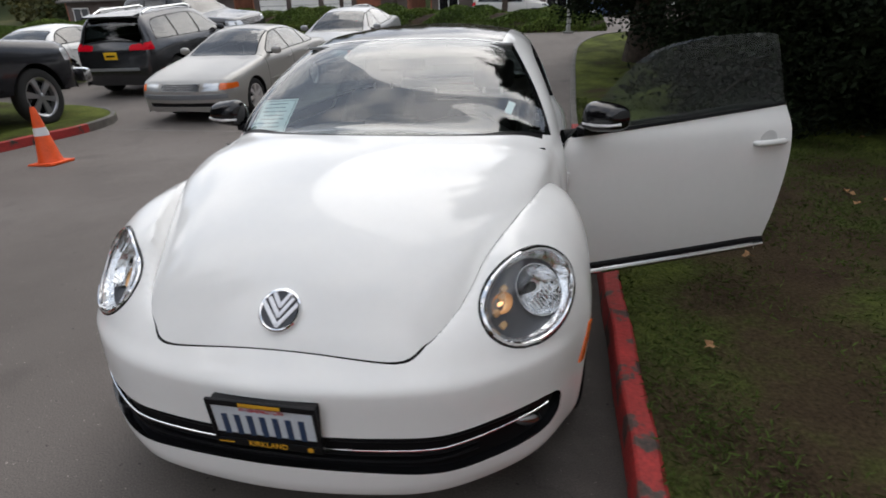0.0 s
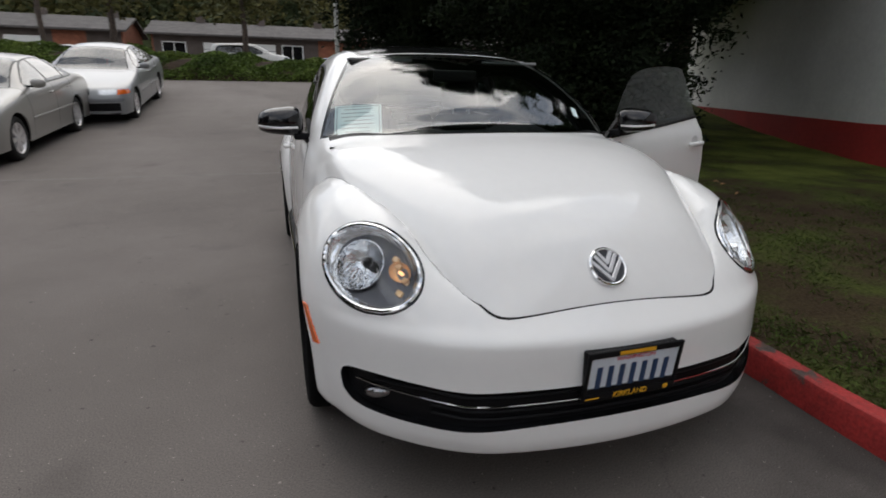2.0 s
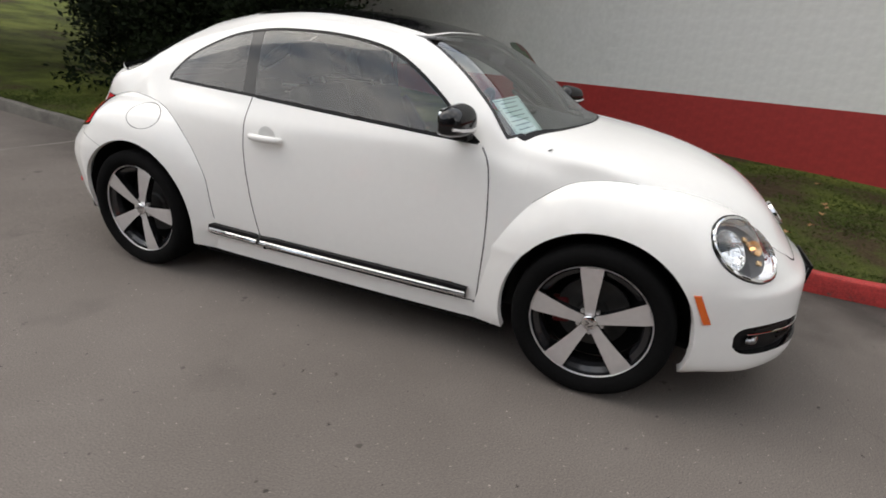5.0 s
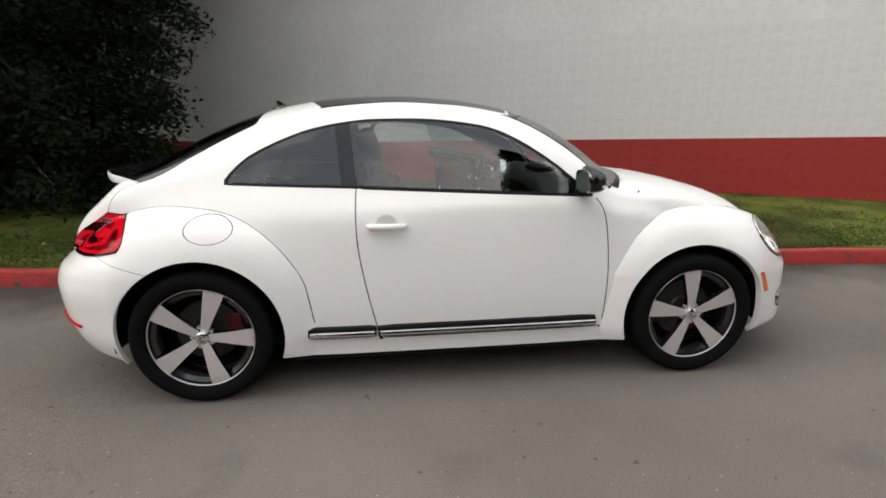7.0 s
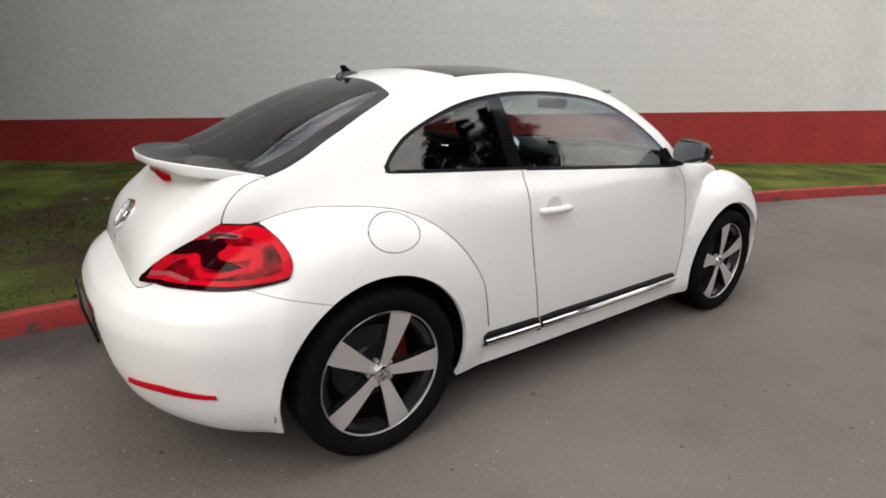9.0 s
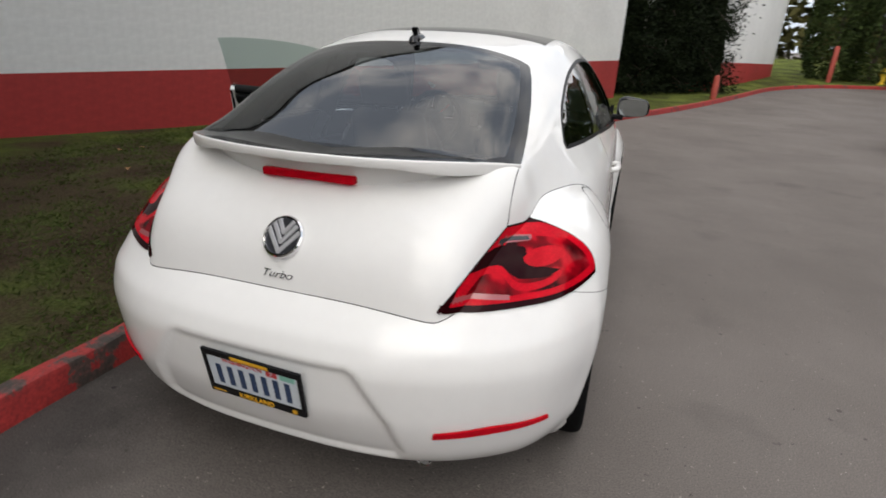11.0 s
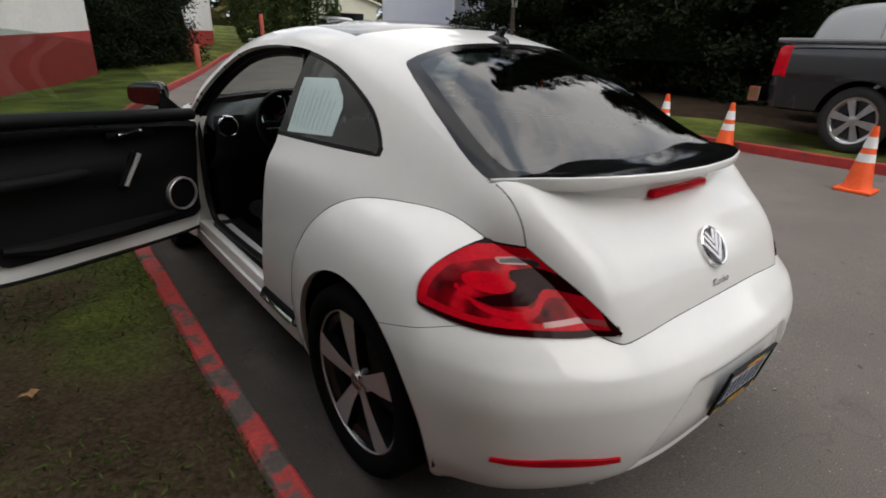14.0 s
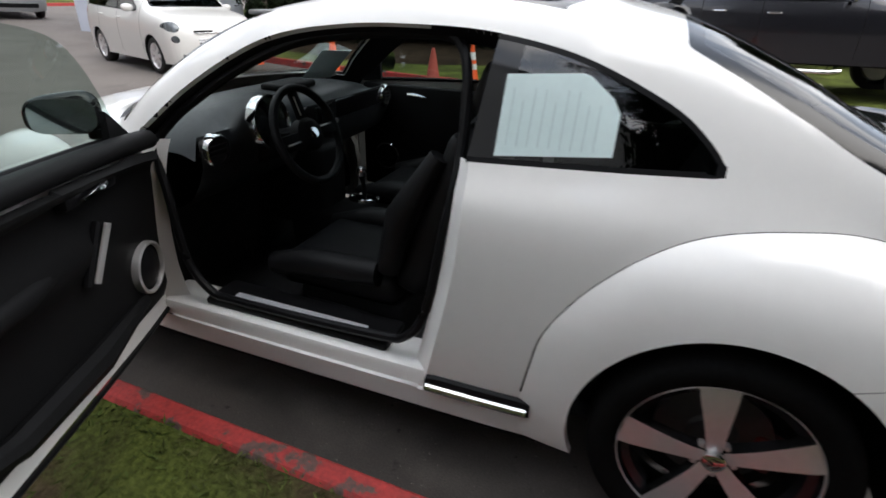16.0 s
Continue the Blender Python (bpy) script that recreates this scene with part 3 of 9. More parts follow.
# ---- the white two-door car: body surfaces ----
STATIONS = [
    # y, top z, then (x, z) of roof edge, rail, belt, flank, lower flank, sill
    (-2.07, 0.560, 0.22, 0.548, 0.38, 0.52, 0.44, 0.48, 0.46, 0.42, 0.47, 0.36, 0.47, 0.30),
    (-2.03, 0.632, 0.24, 0.618, 0.40, 0.580, 0.455, 0.52, 0.49, 0.44, 0.50, 0.36, 0.50, 0.30),
    (-1.957, 0.724, 0.26, 0.706, 0.432, 0.650, 0.495, 0.57, 0.53, 0.47, 0.54, 0.37, 0.54, 0.29),
    (-1.88, 0.802, 0.29, 0.784, 0.458, 0.720, 0.52, 0.63, 0.56, 0.50, 0.56, 0.38, 0.56, 0.28),
    (-1.75, 0.886, 0.32, 0.869, 0.492, 0.808, 0.560, 0.71, 0.60, 0.58, 0.60, 0.42, 0.60, 0.27),
    (-1.55, 0.960, 0.35, 0.944, 0.562, 0.886, 0.635, 0.79, 0.67, 0.65, 0.65, 0.45, 0.64, 0.25),
    (-1.30, 1.015, 0.395, 0.998, 0.655, 0.946, 0.722, 0.862, 0.745, 0.70, 0.71, 0.48, 0.70, 0.23),
    (-1.08, 1.045, 0.425, 1.026, 0.690, 0.982, 0.755, 0.900, 0.795, 0.75, 0.79, 0.50, 0.77, 0.21),
    (-0.96, 1.066, 0.435, 1.042, 0.690, 0.994, 0.765, 0.918, 0.80, 0.79, 0.83, 0.50, 0.80, 0.20),
    (-0.85, 1.150, 0.44, 1.105, 0.690, 1.015, 0.770, 0.940, 0.815, 0.82, 0.845, 0.50, 0.82, 0.20),
    (-0.70, 1.252, 0.43, 1.215, 0.690, 1.120, 0.785, 0.985, 0.828, 0.845, 0.850, 0.50, 0.828, 0.20),
    (-0.50, 1.360, 0.41, 1.330, 0.660, 1.235, 0.795, 1.010, 0.838, 0.855, 0.855, 0.50, 0.832, 0.20),
    (-0.25, 1.435, 0.385, 1.412, 0.625, 1.325, 0.795, 1.020, 0.842, 0.860, 0.858, 0.50, 0.834, 0.20),
    (0.00, 1.470, 0.37, 1.449, 0.608, 1.367, 0.788, 1.025, 0.842, 0.865, 0.860, 0.50, 0.835, 0.20),
    (0.30, 1.486, 0.36, 1.465, 0.600, 1.382, 0.775, 1.030, 0.840, 0.868, 0.860, 0.50, 0.835, 0.20),
    (0.60, 1.474, 0.35, 1.452, 0.590, 1.362, 0.752, 1.040, 0.832, 0.870, 0.857, 0.50, 0.833, 0.20),
    (0.90, 1.427, 0.345, 1.403, 0.570, 1.308, 0.722, 1.045, 0.812, 0.865, 0.845, 0.50, 0.82, 0.20),
    (1.10, 1.367, 0.35, 1.347, 0.553, 1.262, 0.697, 1.035, 0.785, 0.850, 0.82, 0.50, 0.80, 0.21),
    (1.30, 1.281, 0.355, 1.265, 0.548, 1.195, 0.672, 1.005, 0.745, 0.820, 0.78, 0.50, 0.76, 0.23),
    (1.50, 1.168, 0.36, 1.157, 0.548, 1.105, 0.642, 0.945, 0.69, 0.780, 0.72, 0.50, 0.70, 0.25),
    (1.68, 1.060, 0.36, 1.051, 0.545, 1.012, 0.605, 0.880, 0.63, 0.740, 0.65, 0.50, 0.64, 0.27),
    (1.82, 0.972, 0.35, 0.963, 0.520, 0.925, 0.568, 0.815, 0.58, 0.700, 0.60, 0.48, 0.59, 0.28),
    (1.92, 0.882, 0.34, 0.872, 0.490, 0.835, 0.532, 0.740, 0.55, 0.650, 0.56, 0.46, 0.55, 0.29),
    (1.97, 0.800, 0.32, 0.788, 0.462, 0.740, 0.500, 0.670, 0.52, 0.600, 0.53, 0.44, 0.52, 0.30),
    (2.00, 0.690, 0.30, 0.680, 0.435, 0.650, 0.475, 0.600, 0.49, 0.550, 0.50, 0.42, 0.49, 0.30),
    (2.015, 0.600, 0.29, 0.592, 0.42, 0.565, 0.455, 0.53, 0.47, 0.48, 0.48, 0.40, 0.47, 0.30),
]


def smooth_interp(xs, ys, q):
    """Monotone cubic (PCHIP) through columns of ys."""
    xs, ys, q = np.asarray(xs, float), np.asarray(ys, float), np.asarray(q, float)
    h = np.diff(xs)[:, None]
    d = np.diff(ys, axis=0) / h
    m = np.zeros_like(ys)
    w1, w2 = 2 * h[1:] + h[:-1], h[1:] + 2 * h[:-1]
    with np.errstate(divide="ignore", invalid="ignore"):
        hm = (w1 + w2) / (w1 / d[:-1] + w2 / d[1:])
    m[1:-1] = np.where(d[:-1] * d[1:] > 0, hm, 0)
    m[0], m[-1] = d[0], d[-1]
    i = np.clip(np.searchsorted(xs, q) - 1, 0, len(xs) - 2)
    t = ((q - xs[i]) / h[i, 0])[:, None]
    return (1 + 2 * t) * (1 - t) ** 2 * ys[i] + t * (1 - t) ** 2 * h[i] * m[i] + t * t * (3 - 2 * t) * ys[i + 1] + t * t * (t - 1) * h[i] * m[i + 1]


def shell_grid(step=0.022, n=9):
    """The hood, cabin and tail as one half surface (x >= 0): a grid of points."""
    T = np.array(STATIONS)
    q = np.unique(np.r_[np.arange(-2.07, -1.85, 0.010), np.arange(-1.85, 1.85, step), np.arange(1.85, 2.0151, 0.009), 2.015])
    V = smooth_interp(T[:, 0], T[:, 1:], q)
    rows = []
    for y, v in zip(q, V):
        ctrl = [(-v[1], v[2]), (0, v[0])] + [(v[1 + 2 * k], v[2 + 2 * k]) for k in range(6)]
        c = spline(ctrl, n)[n:]
        rows.append([(p[0], y, p[1]) for p in c])
    return np.array(rows)


FRONT_LEVELS = [
    (0.20, (0, -2.085), (0.30, -2.06), (0.50, -2.005), (0.68, -1.87), (0.78, -1.72), (0.835, -1.60), (0.855, -1.30), (0.855, -0.95), (0.825, -0.76)),
    (0.228, (0, -2.135), (0.30, -2.11), (0.50, -2.05), (0.71, -1.895), (0.815, -1.73), (0.862, -1.60), (0.878, -1.30), (0.868, -0.95), (0.83, -0.76)),
    (0.27, (0, -2.142), (0.30, -2.117), (0.51, -2.055), (0.73, -1.89), (0.835, -1.72), (0.878, -1.60), (0.890, -1.30), (0.876, -0.95), (0.835, -0.76)),
    (0.45, (0, -2.128), (0.30, -2.10), (0.53, -2.03), (0.75, -1.865), (0.858, -1.69), (0.893, -1.58), (0.905, -1.30), (0.887, -0.96), (0.836, -0.76)),
    (0.548, (0, -2.118), (0.30, -2.091), (0.535, -2.018), (0.755, -1.855), (0.862, -1.68), (0.896, -1.57), (0.906, -1.30), (0.887, -0.97), (0.832, -0.77)),
    (0.558, (0, -2.114), (0.30, -2.087), (0.535, -2.014), (0.755, -1.853), (0.862, -1.678), (0.896, -1.568), (0.906, -1.30), (0.887, -0.97), (0.832, -0.77)),
    (0.60, (0, -2.068), (0.30, -2.042), (0.535, -1.973), (0.75, -1.833), (0.86, -1.67), (0.894, -1.56), (0.905, -1.30), (0.884, -0.98), (0.825, -0.785)),
    (0.66, (0, -1.99), (0.30, -1.97), (0.52, -1.92), (0.725, -1.825), (0.848, -1.66), (0.886, -1.53), (0.899, -1.29), (0.876, -1.00), (0.812, -0.81)),
    (0.74, (0, -1.83), (0.30, -1.83), (0.50, -1.825), (0.685, -1.80), (0.815, -1.65), (0.862, -1.50), (0.880, -1.28), (0.855, -1.03), (0.785, -0.86)),
    (0.82, (0, -1.68), (0.30, -1.69), (0.48, -1.70), (0.635, -1.735), (0.765, -1.61), (0.822, -1.46), (0.844, -1.27), (0.818, -1.07), (0.742, -0.92)),
    (0.872, (0, -1.55), (0.30, -1.58), (0.53, -1.59), (0.642, -1.59), (0.725, -1.53), (0.770, -1.41), (0.793, -1.26), (0.768, -1.11), (0.690, -0.98)),
    (0.900, (0, -1.38), (0.30, -1.42), (0.54, -1.45), (0.632, -1.46), (0.682, -1.42), (0.705, -1.36), (0.728, -1.25), (0.705, -1.14), (0.640, -1.04)),
    (0.913, (0.10, -1.25), (0.30, -1.29), (0.50, -1.34), (0.585, -1.36), (0.615, -1.34), (0.640, -1.30), (0.65, -1.24), (0.64, -1.17), (0.60, -1.11)),
    (0.916, (0.20, -1.22), (0.34, -1.23), (0.42, -1.25), (0.47, -1.26), (0.50, -1.25), (0.51, -1.24), (0.51, -1.22), (0.50, -1.20), (0.47, -1.18)),
]
REAR_LEVELS = [
    (0.20, (0, 1.965), (0.30, 1.95), (0.50, 1.905), (0.68, 1.80), (0.78, 1.68), (0.825, 1.60), (0.85, 1.27), (0.85, 0.95), (0.82, 0.70)),
    (0.235, (0, 2.025), (0.30, 2.01), (0.51, 1.955), (0.70, 1.835), (0.80, 1.70), (0.85, 1.59), (0.87, 1.27), (0.862, 0.94), (0.828, 0.71)),
    (0.33, (0, 2.085), (0.30, 2.07), (0.53, 2.01), (0.735, 1.87), (0.84, 1.71), (0.876, 1.58), (0.89, 1.27), (0.875, 0.895), (0.832, 0.675)),
    (0.45, (0, 2.12), (0.30, 2.105), (0.545, 2.035), (0.755, 1.885), (0.862, 1.70), (0.892, 1.58), (0.902, 1.27), (0.885, 0.898), (0.832, 0.680)),
    (0.56, (0, 2.125), (0.30, 2.11), (0.55, 2.04), (0.765, 1.89), (0.872, 1.70), (0.90, 1.58), (0.907, 1.27), (0.886, 0.91), (0.828, 0.695)),
    (0.64, (0, 2.095), (0.30, 2.08), (0.54, 2.02), (0.757, 1.875), (0.868, 1.69), (0.897, 1.57), (0.905, 1.27), (0.882, 0.925), (0.820, 0.730)),
    (0.685, (0, 2.045), (0.30, 2.035), (0.525, 1.98), (0.742, 1.85), (0.858, 1.68), (0.89, 1.55), (0.90, 1.27), (0.876, 0.940), (0.809, 0.752)),
    (0.74, (0, 1.96), (0.30, 1.955), (0.51, 1.92), (0.718, 1.815), (0.84, 1.655), (0.877, 1.53), (0.89, 1.27), (0.866, 0.965), (0.796, 0.785)),
    (0.81, (0, 1.86), (0.30, 1.865), (0.49, 1.855), (0.680, 1.765), (0.81, 1.625), (0.852, 1.51), (0.868, 1.28), (0.846, 1.010), (0.773, 0.850)),
    (0.87, (0, 1.75), (0.30, 1.77), (0.48, 1.78), (0.640, 1.71), (0.765, 1.585), (0.815, 1.48), (0.832, 1.29), (0.812, 1.060), (0.744, 0.920)),
    (0.92, (0, 1.62), (0.30, 1.65), (0.47, 1.685), (0.595, 1.64), (0.70, 1.54), (0.755, 1.45), (0.775, 1.31), (0.762, 1.130), (0.700, 1.010)),
    (0.95, (0, 1.50), (0.30, 1.54), (0.45, 1.60), (0.55, 1.57), (0.625, 1.49), (0.67, 1.42), (0.685, 1.33), (0.68, 1.205), (0.632, 1.125)),
    (0.962, (0.1, 1.40), (0.30, 1.42), (0.42, 1.48), (0.48, 1.47), (0.53, 1.43), (0.555, 1.39), (0.56, 1.34), (0.55, 1.29), (0.51, 1.24)),
    (0.965, (0.2, 1.36), (0.32, 1.37), (0.40, 1.39), (0.43, 1.39), (0.45, 1.38), (0.46, 1.36), (0.46, 1.34), (0.45, 1.32), (0.43, 1.30)),
]


def level_grid(levels, nz=46, n=9):
    L = np.array([[c for p in lv[1:] for c in p] for lv in levels])
    z = np.array([lv[0] for lv in levels])
    u = np.r_[0, np.cumsum(np.hypot(np.diff(z), 0.25 * np.hypot(*(np.diff(L, axis=0)[:, 8:10].T))))]
    q = np.linspace(0, u[-1], nz)
    Z = smooth_interp(u, z[:, None], q)[:, 0]
    V = smooth_interp(u, L, q)
    rows = []
    for zz, v in zip(Z, V):
        ctrl = v.reshape(-1, 2)
        first = np.array([[-ctrl[1][0], ctrl[1][1]]])
        c = spline(np.r_[first, ctrl], n)[n:]
        rows.append([(p[0], p[1], zz) for p in c])
    return np.array(rows)


SEAM_Y = [-2.06, -2.005, -1.955, -1.90, -1.86, -1.77, -1.545, -1.40, -1.0]
SEAM_X = [0.24, 0.37, 0.437, 0.475, 0.503, 0.553, 0.643, 0.688, 0.75]


def settle(G, inside, k):
    """Drops a front surface on one side of the hood's shut line, so that hood and fender meet there."""
    G = G.copy()
    for row in G:
        for p in row:
            if p[1] < -0.98 and p[2] > 0.60:
                over = (np.interp(p[1], SEAM_Y, SEAM_X) - p[0]) * (1 if inside else -1)
                if over > 0:
                    p[2] -= k * min(over, 0.10) * min(1.0, (-0.98 - p[1]) / 0.12) * min(1.0, max(0.0, (p[1] + 1.97) / 0.10)) * min(1.0, (p[2] - 0.60) / 0.05)
    return G


RECESS = [(-0.6, 0.597), (0.275, 0.597), (0.305, 0.585), (0.40, 0.43), (0.43, 0.30), (0.40, 0.25), (-0.6, 0.25)]


def pressed(G):
    """The plate recess pressed into the rear bumper."""
    P = G.reshape(-1, 3).copy()
    X, Z = P[:, 0], P[:, 2]
    A = np.array(RECESS)
    B = np.roll(A, -1, axis=0)
    d = np.full(len(P), 9.0)
    for a, b in zip(A, B):
        e = (b - a) / np.hypot(*(b - a))
        d = np.minimum(d, (X - a[0]) * e[1] * -1 * -1 - (Z - a[1]) * e[0])
    t = np.clip(-d if np.median(d[(X < 0.1) & (np.abs(Z - 0.45) < 0.05)]) < 0 else d, 0, 0.032) / 0.032
    t = np.clip(t, 0, 1)
    P[:, 1] -= 0.018 * t * t * (3 - 2 * t)
    return P.reshape(G.shape)


def grid_bm(G):
    bm = bmesh.new()
    R = [[bm.verts.new(p) for p in row] for row in G]
    for a, b in zip(R, R[1:]):
        for i in range(len(a) - 1):
            bm.faces.new((a[i], a[i + 1], b[i + 1], b[i]))
    return bm


def mirror_join(bm):
    own = bm.copy()
    own.transform(Matrix.Diagonal((-1, 1, 1, 1)))
    bmesh.ops.reverse_faces(own, faces=own.faces[:])
    join(bm, own)
    bmesh.ops.remove_doubles(bm, verts=[v for v in bm.verts if abs(v.co.x) < 1e-4], dist=1e-4)
    return bm


def outward(bm):
    """Faces point away from the car's middle line."""
    bm.normal_update()
    s = sum((f.normal.x * f.calc_center_median().x + f.normal.z * (f.calc_center_median().z - 0.7)) * f.calc_area() for f in bm.faces)
    if s < 0:
        bmesh.ops.reverse_faces(bm, faces=bm.faces[:])
    return bm



# ---- cutting panels out of the surfaces ----
def sdp(p, q, poly):
    """Signed distance of points (p, q) to a closed outline: negative inside."""
    A = np.asarray(poly, float)
    B = np.roll(A, -1, axis=0)
    X = np.stack([p, q], 1)[:, None, :]
    d = B - A
    t = np.clip(((X - A) * d).sum(-1) / (d * d).sum(-1), 0, 1)
    dist = np.sqrt((((X - A) - t[..., None] * d) ** 2).sum(-1)).min(1)
    y0, y1 = A[:, 1], B[:, 1]
    with np.errstate(divide="ignore", invalid="ignore"):
        xi = A[:, 0] + (q[:, None] - y0) / (y1 - y0) * (B[:, 0] - A[:, 0])
    cross = ((y0 > q[:, None]) != (y1 > q[:, None])) & (p[:, None] < xi)
    return np.where(cross.sum(1) % 2 == 1, -dist, dist)


def coords(bm):
    return np.array([v.co[:] for v in bm.verts])


def isocut(bm, field, level=0.0):
    """Splits edges and faces along field = level."""
    bm.verts.ensure_lookup_table()
    bm.verts.index_update()
    f = field(coords(bm)) - level
    f = np.where(np.abs(f) < 1e-6, 1e-6, f)
    on = set()
    for e in [e for e in bm.edges if f[e.verts[0].index] * f[e.verts[1].index] < 0]:
        a, b = e.verts
        t = f[a.index] / (f[a.index] - f[b.index])
        t = min(max(t, 0.02), 0.98)
        _, v = bmesh.utils.edge_split(e, a, t)
        on.add(v)
    for face in list({fc for v in on for fc in v.link_faces}):
        vs = [v for v in face.verts if v in on]
        if len(vs) == 2:
            try:
                bmesh.utils.face_split(face, vs[0], vs[1])
            except ValueError:
                pass
        elif len(vs) == 4:
            pass
    return bm


def face_field(bm, field):
    bm.faces.ensure_lookup_table()
    return field(np.array([f.calc_center_median()[:] for f in bm.faces]))


def take(bm, keep):
    """A copy of bm with only the faces for which keep is true."""
    own = bm.copy()
    own.faces.ensure_lookup_table()
    bmesh.ops.delete(own, geom=[own.faces[i] for i in range(len(own.faces)) if not keep[i]], context="FACES")
    return own


def rim(bm, depth, skip=None):
    """Turns the open edges inwards by depth, so that a panel shows its thickness."""
    bm.normal_update()
    edges = [e for e in bm.edges if e.is_boundary and (skip is None or not skip(e))]
    nrm = {v: v.normal.copy() for e in edges for v in e.verts}
    geo = bmesh.ops.extrude_edge_only(bm, edges=edges)["geom"]
    fresh = [g for g in geo if isinstance(g, bmesh.types.BMVert)]
    old = list(nrm)
    tree = {tuple(round(c, 6) for c in v.co): n for v, n in nrm.items()}
    for v in fresh:
        n = tree.get(tuple(round(c, 6) for c in v.co))
        if n is not None:
            v.co -= n * depth
    return bm


def on_centre(e):
    return all(abs(v.co.x) < 1e-4 for v in e.verts)


def inset_copy(bm, depth):
    """The same faces pushed in along their normals and turned round: a lining."""
    own = bm.copy()
    own.normal_update()
    for v, n in [(v, v.normal.copy()) for v in own.verts]:
        v.co -= n * depth
    bmesh.ops.reverse_faces(own, faces=own.faces[:])
    return own


def mirrored(bm):
    own = bm.copy()
    own.transform(Matrix.Diagonal((-1, 1, 1, 1)))
    bmesh.ops.reverse_faces(own, faces=own.faces[:])
    return own


DLO = spline([(1.150, 1.062), (1.10, 1.125), (0.99, 1.207), (0.754, 1.306), (0.517, 1.353), (0.307, 1.364), (0.079, 1.358), (-0.152, 1.325), (-0.31, 1.264), (-0.49, 1.150), (-0.63, 1.035), (-0.70, 0.982)], 6)
DLO = np.r_[DLO, [(-0.68, 0.976), (-0.3, 0.998), (0.485, 1.033), (1.12, 1.050), (1.143, 1.054)]]
DOOR = np.r_[spline([(-0.70, 0.978), (-0.752, 0.88), (-0.777, 0.60), (-0.765, 0.285)], 6), spline([(0.41, 0.285), (0.43, 0.367), (0.472, 0.555), (0.505, 0.75), (0.512, 0.90), (0.508, 1.034)], 6), [(0.485, 1.033), (-0.3, 0.998)]]
LAMP_R = spline([(0.875, 0.817), (0.81, 0.880), (0.705, 0.908), (0.630, 0.914), (0.600, 0.917), (0.588, 0.900), (0.554, 0.848), (0.515, 0.786), (0.486, 0.744), (0.478, 0.731), (0.497, 0.727), (0.569, 0.724), (0.687, 0.733), (0.795, 0.743), (0.860, 0.775)], 5, True)
GRILLE = np.r_[spline([(-0.802, 0.395), (-0.790, 0.426), (-0.745, 0.436), (-0.626, 0.431), (-0.48, 0.420), (-0.33, 0.424), (0, 0.430), (0.33, 0.424), (0.48, 0.420), (0.626, 0.431), (0.745, 0.436), (0.790, 0.426), (0.802, 0.395)], 4), spline([(0.798, 0.352), (0.770, 0.320), (0.70, 0.307), (0.60, 0.302), (0.484, 0.300), (0.25, 0.316), (0, 0.322), (-0.25, 0.316), (-0.484, 0.300), (-0.60, 0.302), (-0.70, 0.307), (-0.770, 0.320), (-0.798, 0.352)], 4)]
WHEEL_Y, WHEEL_Z, ARCH_R = 1.2685, 0.335, 0.392
HL_C = Vector((0.698, -1.769, 0.720))
HL_N = Vector((0.529, -0.617, 0.582)).normalized()


def f_ws(P):
    x, y, z = np.abs(P[:, 0]), P[:, 1], P[:, 2]
    dz = np.maximum(z - 1.0, 0)
    return np.maximum.reduce([-1.05 + 0.45 * x**2 - y, y - (-0.36 + 0.22 * x**2), x - (0.745 - 0.30 * dz - 0.70 * dz**2), 0.95 - z])


def f_roof(P):
    x, y, z = np.abs(P[:, 0]), P[:, 1], P[:, 2]
    return np.maximum.reduce([-0.345 + 0.22 * x**2 - y, y - (0.77 - 0.42 * x**2), x - 0.492 + 0.10 * np.maximum(-y, 0) ** 2, 1.2 - z])


def f_rg(P):
    x, y, z = np.abs(P[:, 0]), P[:, 1], P[:, 2]
    side = np.interp(y, [0.95, 1.1, 1.25, 1.4, 1.55, 1.7], [0.475, 0.520, 0.553, 0.576, 0.591, 0.594])
    foot = np.interp(x, [0.490, 0.544, 0.570, 0.594], [1.690, 1.640, 1.600, 1.560])
    return np.maximum.reduce([0.985 + 0.08 * x**2 - y, y - foot, x - side, 0.9 - z])


def f_dlo(P):
    return np.maximum(sdp(P[:, 1], P[:, 2], DLO), 0.3 - np.abs(P[:, 0]))


def f_door(P):
    return np.maximum(sdp(P[:, 1], P[:, 2], DOOR), 0.3 - np.abs(P[:, 0]))


def f_arch(P):
    a = np.minimum(np.hypot(P[:, 1] - WHEEL_Y, P[:, 2] - WHEEL_Z), np.hypot(P[:, 1] + WHEEL_Y, P[:, 2] - WHEEL_Z)) - ARCH_R
    return np.maximum(a, 0.45 - np.abs(P[:, 0]))


def f_tail(P):
    front_edge = 1.574 + 6.0 * (P[:, 2] - 0.832) ** 2 - P[:, 1]
    return np.maximum(sdp(np.abs(P[:, 0]), P[:, 2], LAMP_R), front_edge)


def f_grille(P):
    return np.maximum(sdp(P[:, 0], P[:, 2], GRILLE), P[:, 1] + 1.6)


HL_U = Vector((0.5436, 0.7734, 0.326)).normalized()
HL_U = (HL_U - HL_N * HL_U.dot(HL_N)).normalized()
HL_V = HL_N.cross(HL_U)


def f_head(P):
    d = np.stack([np.abs(P[:, 0]), P[:, 1], P[:, 2]], 1) - np.array(HL_C)
    u, v, w = d @ np.array(HL_U), d @ np.array(HL_V), d @ np.array(HL_N)
    return np.maximum((np.hypot(u / HL_A, v / HL_B) - 1) * 0.13, np.abs(w) - 0.12)


